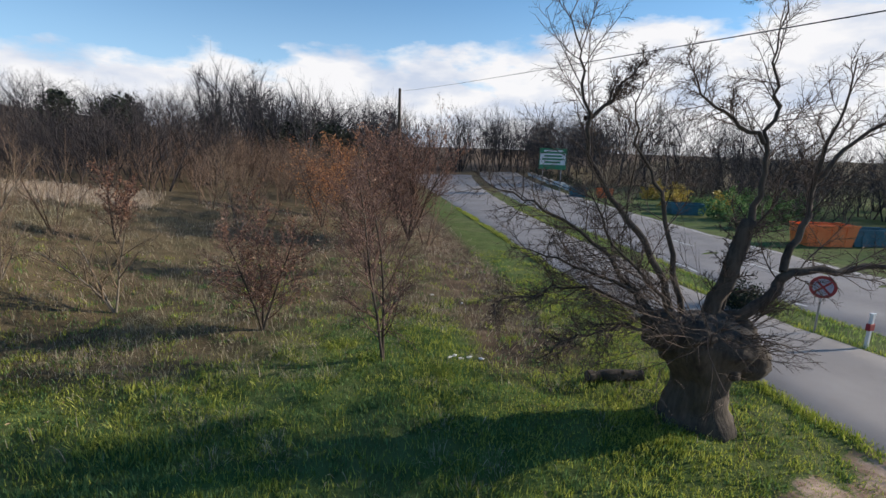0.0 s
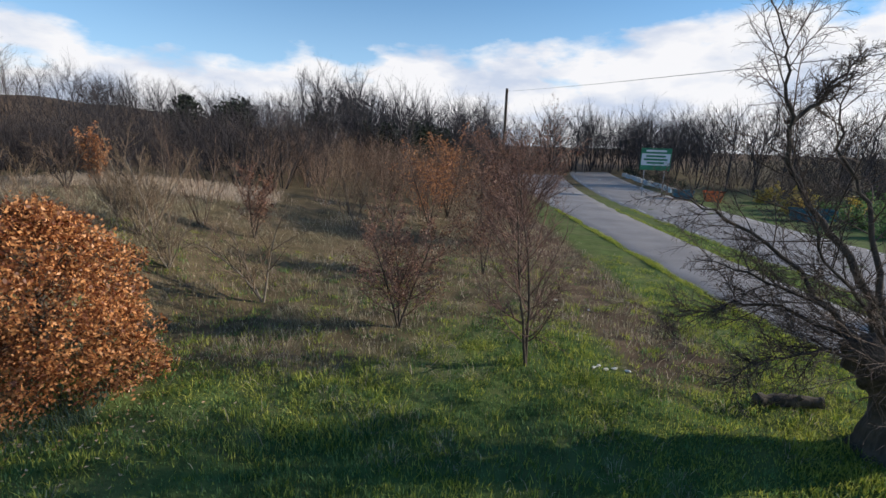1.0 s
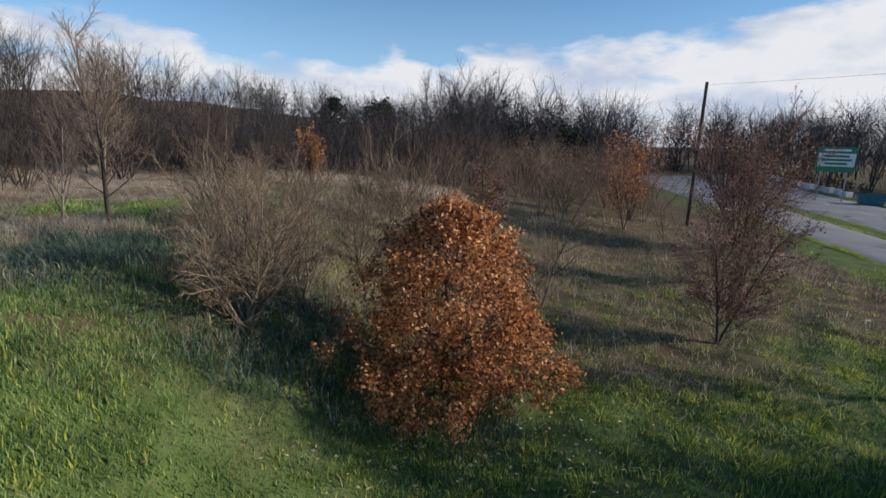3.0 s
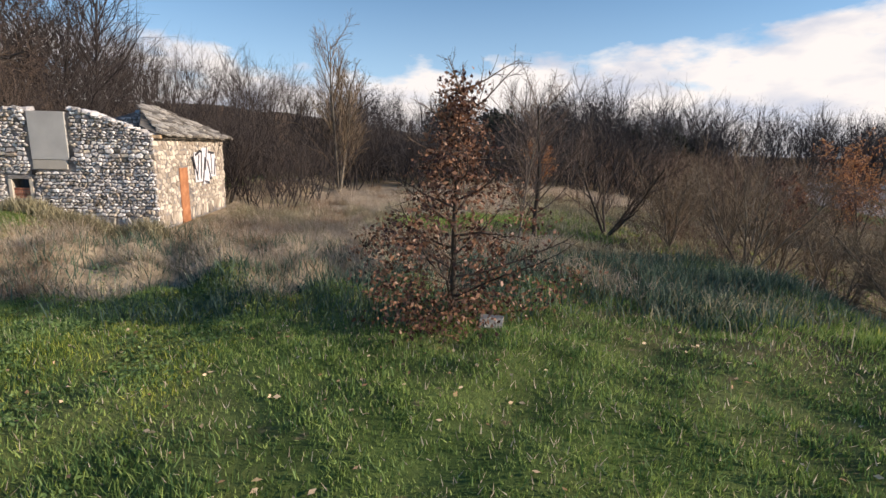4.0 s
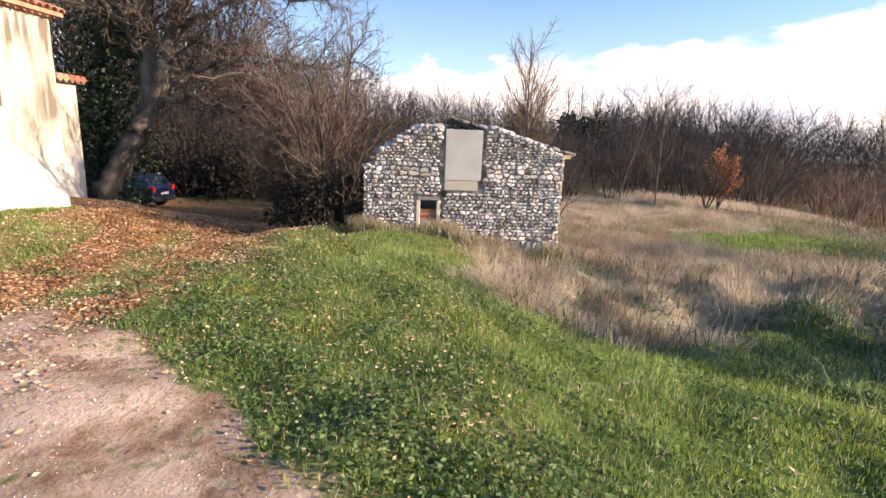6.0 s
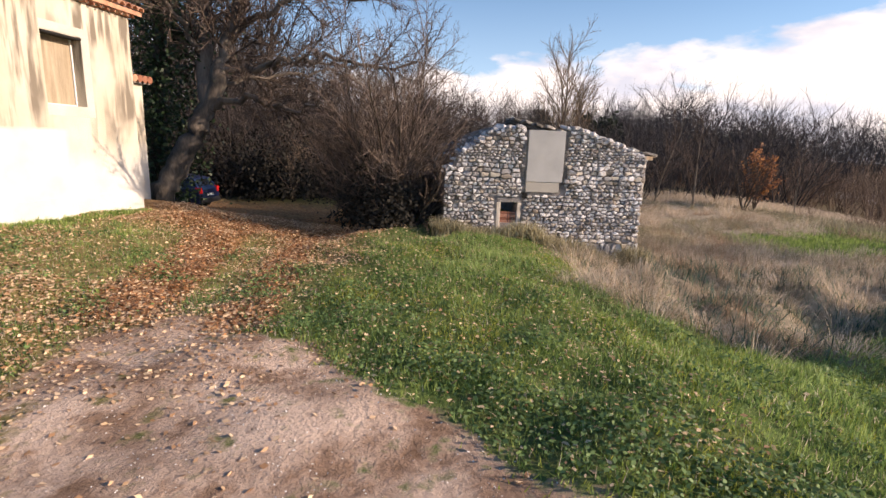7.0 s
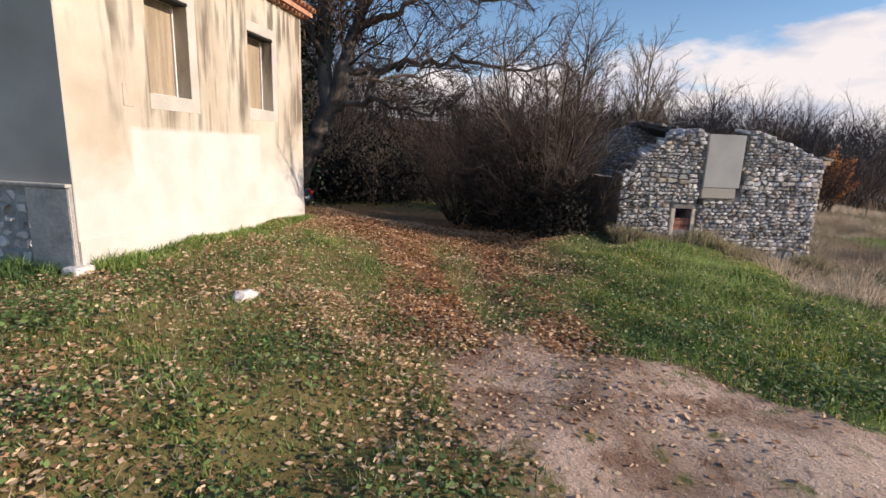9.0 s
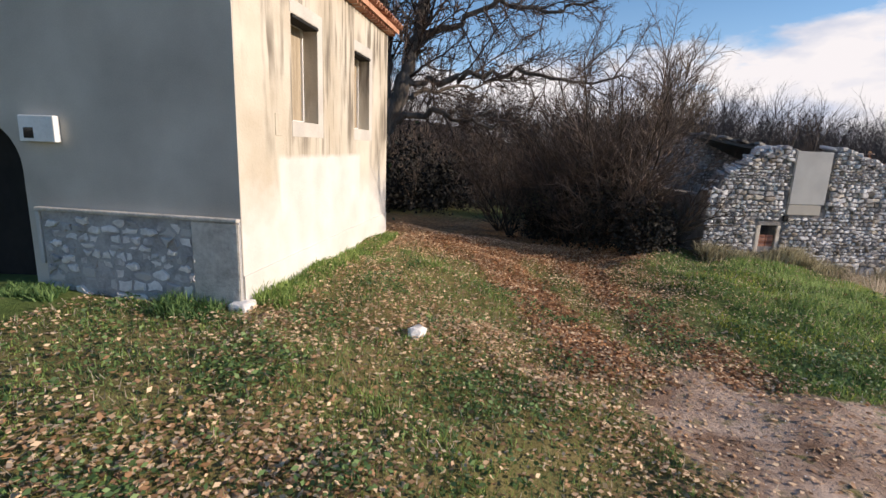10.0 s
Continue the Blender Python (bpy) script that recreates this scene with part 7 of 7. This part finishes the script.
tufts = seeded(rng, 1700, -14.2, 1.5, 7.3, 34, lambda x, y: dry_mask(x, y) * np.clip(1.5 - y / 24, 0.25, 1))
high = 0.24 + 0.42 * rng.uniform(0, 1, len(tufts)) ** 1.5 + 0.15 * patchy(tufts[:, 0], tufts[:, 1], 0.8, 5)
lot = rng.uniform(0, 1, len(tufts))
grey = lot < 0.1 + 0.3 * step(14, 18, tufts[:, 1]) + 0.6 * (patchy(tufts[:, 0], tufts[:, 1], 0.5, 6) - 0.5)
fawn = ~grey & (lot > 1.28 - 0.75 * patchy(tufts[:, 0], tufts[:, 1], 0.7, 66))
pale = ~grey & ~fawn
grass_object("dry_grass", tussocks(rng, tufts[pale], 100, high[pale], 0.008), "grass_dry", "tall pale dry grass tussocks")
grass_object("dry_grass", tussocks(rng, tufts[fawn], 90, high[fawn], 0.008), "grass_fawn", "tall fawn-brown dry grass tussocks")
grass_object("rank_grass", tussocks(rng, tufts[grey], 90, high[grey], 0.01), "grass_grey", "tall grey-green rank grass")

# thin cover where the meadow goes on behind
xy = seeded(rng, 34000, -27.5, 34, -6, 2.3, lambda x, y: 1 - dirt_mask(x, y))
grass_object("meadow_grass", blades(rng, xy, np.full(len(xy), 0.09), 0.03, 0.5), "grass", "short green meadow grass")

# rank grass along the foot of the bank and under the oak, shadow put into its colour
xy = seeded(rng, 52000, -13.5, 12, 7.4, 15, lambda x, y: step(-10, -7, x) * step(7.2, 8.6, y + 0.5 * np.sin(1.3 * x)) * (1 - step(10, 11.5, y - 3 * step(-4, -1, x))) * (0.3 + 0.7 * patchy(x, y, 1.2, 7)) + 0.25 * dry_mask(x, y))
grass_object("rank_grass", tall_blades(rng, xy, 0.26 + 0.3 * patchy(xy[:, 0], xy[:, 1], 1.1, 8), 0.02, 0.35, 0.6), "grass_shaded", "rank grass at the foot of the bank, coloured dark teal for shade")

# weeds against the barn wall
g = rng.uniform(0, 1, (5200, 2))
xy = np.stack([-16.9 + 5.7 * g[:, 0], 13.05 + 0.66 * g[:, 0] + 0.65 * g[:, 1] ** 0.6], 1)
xy = xy[~bare(xy[:, 0], xy[:, 1])]
grass_object("wall_weeds", tall_blades(rng, xy, 0.2 + 0.35 * patchy(xy[:, 0], xy[:, 1], 2.0, 9), 0.02, 0.3, 0.5), "grass_grey", "rank weeds along the foot of the barn wall")

# lower meadow
p = seeded(rng, 300000, 3.0, 34, 0.2, 24, lambda x, y: (1 - dirt_mask(x, y)) * np.clip(1.25 - 0.04 * y, 0.25, 1) * (0.5 + 0.5 * patchy(x, y, 1.0, 11)) * (1 - 0.75 * scrub_mask(x, y)))
p, tuft, lot = clumped(rng, p, 0.6, 0.13)
h = 0.06 + 0.09 * patchy(p[:, 0], p[:, 1], 0.9, 12) + 0.06 * tuft
half = lot < 0.6 + 0.3 * step(22, 27, p[:, 0] - 0.2 * p[:, 1]) - 0.35 * patchy(p[:, 0], p[:, 1], 0.7, 13)
# round the old tree the brighter colour stands for sunlight on the grass
near = seeded(rng, 95000, 5, 32, 0.6, 9, lambda x, y: 0.4 + 0.6 * patchy(x, y, 1.3, 81))
for some, mat, what in ((near[near[:, 0] < 23], "grass_dark", "short dark green grass of the lower meadow"), (near[near[:, 0] >= 23], "grass_bright", "short green grass round the old tree, in a brighter sunlit colour")):
    grass_object("lower_grass", blades(rng, some, 0.05 + 0.06 * patchy(some[:, 0], some[:, 1], 1.4, 82), 0.022, 0.5), mat, what)
grass_object("lower_grass", blades(rng, p[half], h[half], 0.03), "grass_bright", "bright green grass of the lower meadow")
grass_object("lower_grass", blades(rng, p[~half], h[~half], 0.03), "grass_dark", "dark green grass of the lower meadow")
xy = seeded(rng, 56000, -2, 34, 3, 34, lambda x, y: scrub_mask(x, y) * (0.15 + 0.85 * patchy(x, y, 0.9, 14) ** 2) + 0.06 * patchy(x, y, 0.8, 15))
grass_object("scrub_grass", tall_blades(rng, xy, 0.16 + 0.3 * patchy(xy[:, 0], xy[:, 1], 0.8, 16), 0.018, 0.4, 0.8), "grass_grey", "brownish rank grass of the scrub")
xy = seeded(rng, 22000, 0, 10, 8, 30, lambda x, y: 0.3 + 0.7 * patchy(x, y, 0.9, 51))
grass_object("scrub_grass", tall_blades(rng, xy, 0.2 + 0.3 * patchy(xy[:, 0], xy[:, 1], 0.8, 52), 0.022, 0.4, 0.8), "grass_grey", "brownish rank grass on the bank")
xy = seeded(rng, 26000, 3.5, 34, 8, 40, lambda x, y: np.maximum(0.9 * scrub_mask(x, y) * patchy(x, y, 1.1, 17) ** 2, 0.8 * np.exp(-((x - 27.2) / 0.9) ** 2 - ((y - 9.1) / 0.7) ** 2)))
grass_object("scrub_grass", tall_blades(rng, xy, 0.2 + 0.3 * patchy(xy[:, 0], xy[:, 1], 0.9, 18), 0.016, 0.4, 0.8), "grass_dry", "straw-coloured grass of the scrub")
tufts = seeded(rng, 900, 10, 31, 3.5, 16, lambda x, y: (1 - dirt_mask(x, y)) * (0.1 + 0.9 * patchy(x, y, 0.7, 41) ** 2) * (x < path_left(y) - 0.6))
tall = 0.16 + 0.2 * rng.uniform(0, 1, len(tufts))
pale = rng.uniform(0, 1, len(tufts)) < 0.35 + 0.5 * scrub_mask(tufts[:, 0], tufts[:, 1])
grass_object("meadow_tufts", tussocks(rng, tufts[~pale], 40, tall[~pale], 0.02), "grass_bright", "rough green tufts in the lower meadow")
grass_object("meadow_tufts", tussocks(rng, tufts[pale], 40, tall[pale] * 1.2, 0.011), "grass_grey", "withered tufts in the lower meadow")
xy = seeded(rng, 22000, 33, 46, 0, 34, lambda x, y: 1.0 * (x > road_near(y) - 2.4) * (x < road_near(y) - 0.1))
grass_object("verge_grass", blades(rng, xy, np.full(len(xy), 0.2), 0.04), "grass", "green grass of the roadside verge")

# band of straw in the far part of the lower meadow
xy = seeded(rng, 16000, -3, 13, 32, 41, lambda x, y: (0.2 + 0.8 * patchy(x, y, 0.6, 71)) * step(32, 34.5, y) * (1 - step(38.5, 41, y)))
grass_object("straw_grass", tall_blades(rng, xy, np.full(len(xy), 0.55), 0.03, 0.35, 0.7), "grass_dry", "band of straw-coloured tall grass in the meadow")

# ragged grass along the edges of the side path and the road
ys = rng.uniform(-2, 45, 16000)
off = rng.uniform(-0.55, 0.0, 16000)
xs = np.where(rng.uniform(0, 1, 16000) < 0.6, path_left(ys) + off, np.where(rng.uniform(0, 1, 16000) < 0.5, road_near(ys) - 2.4 - off, road_near(ys) + off))
grass_object("edge_grass", blades(rng, np.stack([xs, ys], 1), 0.1 + 0.14 * patchy(xs, ys, 1.2, 19), 0.035), "grass_bright", "ragged grass along the edges of the asphalt")

# far sunny strips of the upper meadow
xy = seeded(rng, 26000, -9, 4, 16, 24, lambda x, y: (1 - dry_mask(x, y)) * (1 - step(1.5, 3.5, x)) * step(15.5, 17, y))
grass_object("field_grass", blades(rng, xy, np.full(len(xy), 0.16), 0.04), "grass", "green strip of pasture")


def fallen(rng, xy, size):
    n = len(xy)
    at = np.stack([xy[:, 0], xy[:, 1], ground(xy[:, 0], xy[:, 1]) + 0.01 + rng.uniform(0.0, 0.05, n) * (1 - 0.98 * dirt_mask(xy[:, 0], xy[:, 1]))], 1)
    return leaves(rng, at, size, 0.9)


p = seeded(rng, 150000, -27.5, -13.5, 2.3, 16, lambda x, y: np.clip(0.75 * (1 - step(-19.5, -16.5, x)) * np.clip(0.06 + 1.3 * patchy(x, y, 1.5, 21) ** 1.9, 0, 1.2) * (1 - (0.55 + 0.4 * step(-19.8, -18.6, x - 0.5 * (7.4 - y))) * dirt_mask(x, y)) + 0.9 * rut_mask(x, y) + 0.1 * (1 - dirt_mask(x, y)), 0, 1) * (1 - 0.6 * step(7.6, 8.4, y) * (1 - step(12, 13, y)) * step(-20.9, -20.4, x + 0.17 * (y - 7.4)) * (1 - step(-19.9, -19.5, x + 0.17 * (y - 7.4)))))
tagged(piece("fallen_leaves", *fallen(rng, p, 0.03), M["leaf_litter"]), "dry tan oak leaves scattered over the grass", "leaves", kind="stuff")
p = seeded(rng, 26000, -34, -17, 6.8, 26, lambda x, y: 0.8 * rut_mask(x, y))
p = np.concatenate([p, seeded(rng, 30000, -23.5, -18.0, 6.8, 14.5, lambda x, y: 0.9 * rut_mask(x, y))])
tagged(piece("fallen_leaves", *fallen(rng, p, 0.034), M["litter_orange"]), "orange-brown leaves drifted into the ruts and the yard", "leaves", kind="stuff")
p = seeded(rng, 1800, 6, 15, 5, 12, lambda x, y: np.exp(-((x - 10.5) / 2.6) ** 2 - ((y - 8.2) / 1.8) ** 2))
tagged(piece("fallen_leaves", *fallen(rng, p, 0.05), M["leaf_litter"]), "fallen russet leaves under the oak", "leaves", kind="stuff")
p = seeded(rng, 900, -14, 2, 2.3, 9, lambda x, y: 0.5 + 0 * x)
tagged(piece("fallen_leaves", *fallen(rng, p, 0.035), M["leaf_litter"]), "a few pale dry leaves in the grass", "leaves", kind="stuff")


def weeds(rng, xy, size, height):
    """Low broad-leaved weeds: small leaves held nearly level."""
    n = len(xy)
    at = np.stack([xy[:, 0], xy[:, 1], ground(xy[:, 0], xy[:, 1]) + height * rng.uniform(0.25, 1.0, n)], 1)
    return leaves(rng, at, size, 0.7)


def weed_keep(x, y):
    c, hw = -19.7 + (7.4 - y) * 0.6, 1.15 + np.maximum(7.4 - y, 0) * 0.42
    edge = np.exp(-((x - c - hw - 1.1) / 1.0) ** 2) * (1 - step(8.5, 10, y))
    return np.clip(edge * (0.2 + 0.8 * patchy(x, y, 2.2, 31)) + 0.6 * patchy(x, y, 2.6, 32) ** 3 * (1 - dirt_mask(x, y)) * (1 - step(10, 12, y)) + 0.35 * (x < -20) * (1 - step(5.5, 8, y)) * patchy(x, y, 2.4, 33) ** 3, 0, 1)


p = seeded(rng, 170000, -27, -6, 2.2, 12, lambda x, y: weed_keep(x, y) * (1 - step(0.3, 0.7, dirt_mask(x, y))))
tagged(piece("clover", *weeds(rng, p, 0.028, 0.12), M["clover"]), "low broad-leaved weeds along the track", "weeds", kind="stuff")

g = rng.uniform(0, 1, (2600, 2))
xy = np.stack([-28.4 + 3.0 * g[:, 0] - 0.2 * g[:, 1], 7.18 + 0.4 * g[:, 0] * 0 - 0.137 * (-28.4 + 3.0 * g[:, 0] + 25.38) - 0.15 + 0.5 * g[:, 1]], 1)
xy = xy[~bare(xy[:, 0], xy[:, 1]) & (patchy(xy[:, 0], xy[:, 1], 1.6, 44) > 0.35)]
grass_object("wall_weeds", tall_blades(rng, xy, 0.08 + 0.18 * patchy(xy[:, 0], xy[:, 1], 2.0, 45), 0.02, 0.45, 0.6), "grass_dark", "dark weeds along the foot of the house wall")

# longer grass along the foot of the sunny wall, and tufts on the bank beside the track in a lighter, sunlit colour
g = rng.uniform(0, 1, (5000, 2))
lx, ly = 0.03 + 0.45 * g[:, 0] ** 1.6, 0.1 + 6.3 * g[:, 1]
xy = np.stack([-25.38 + 0.9908 * lx + 0.1356 * ly, 7.62 - 0.1356 * lx + 0.9908 * ly], 1)
grass_object("wall_weeds", tall_blades(rng, xy, 0.1 + 0.16 * patchy(xy[:, 0], xy[:, 1], 2.2, 61), 0.016, 0.4, 0.6), "grass", "longer grass along the foot of the sunny wall")
xy = seeded(rng, 95000, -18.5, -6, 2.4, 12, lambda x, y: lawn_keep(x, y) * patchy(x, y, 1.5, 62) ** 1.5)
grass_object("meadow_grass", blades(rng, xy, np.full(len(xy), 0.1), 0.016, 0.45), "grass_bright", "green tufts on the bank beside the track, lightened for the sun on it")
# lush grass, the sun-facing brightness of the bank put into its colour
xy = seeded(rng, 100000, -18.3, -8.5, 2.6, 13.2, lambda x, y: lawn_keep(x, y) * (0.25 + 0.75 * patchy(x, y, 1.2, 63)) * step(5.0, 8.5, y + 1.1 * (x + 14)) * step(-18.3, -16.8, x))
grass_object("meadow_grass", blades(rng, xy, 0.09 + 0.09 * patchy(xy[:, 0], xy[:, 1], 1.6, 64), 0.015, 0.5), "grass_lush_sunlit", "lush grass on the bank in front of the barn, lightened for the sun on it")

# dead stalks and pebbles
p = seeded(rng, 5200, -21.5, -13, 2.2, 8.2, lambda x, y: dirt_mask(x, y))
pts = np.stack([p[:, 0], p[:, 1], ground(p[:, 0], p[:, 1])], 1)
tagged(piece("pebbles", *leaves(rng, pts, 0.011, 0.2), M["bright_stone"]), "small pale pebbles on the bare track", "gravel", kind="stuff")
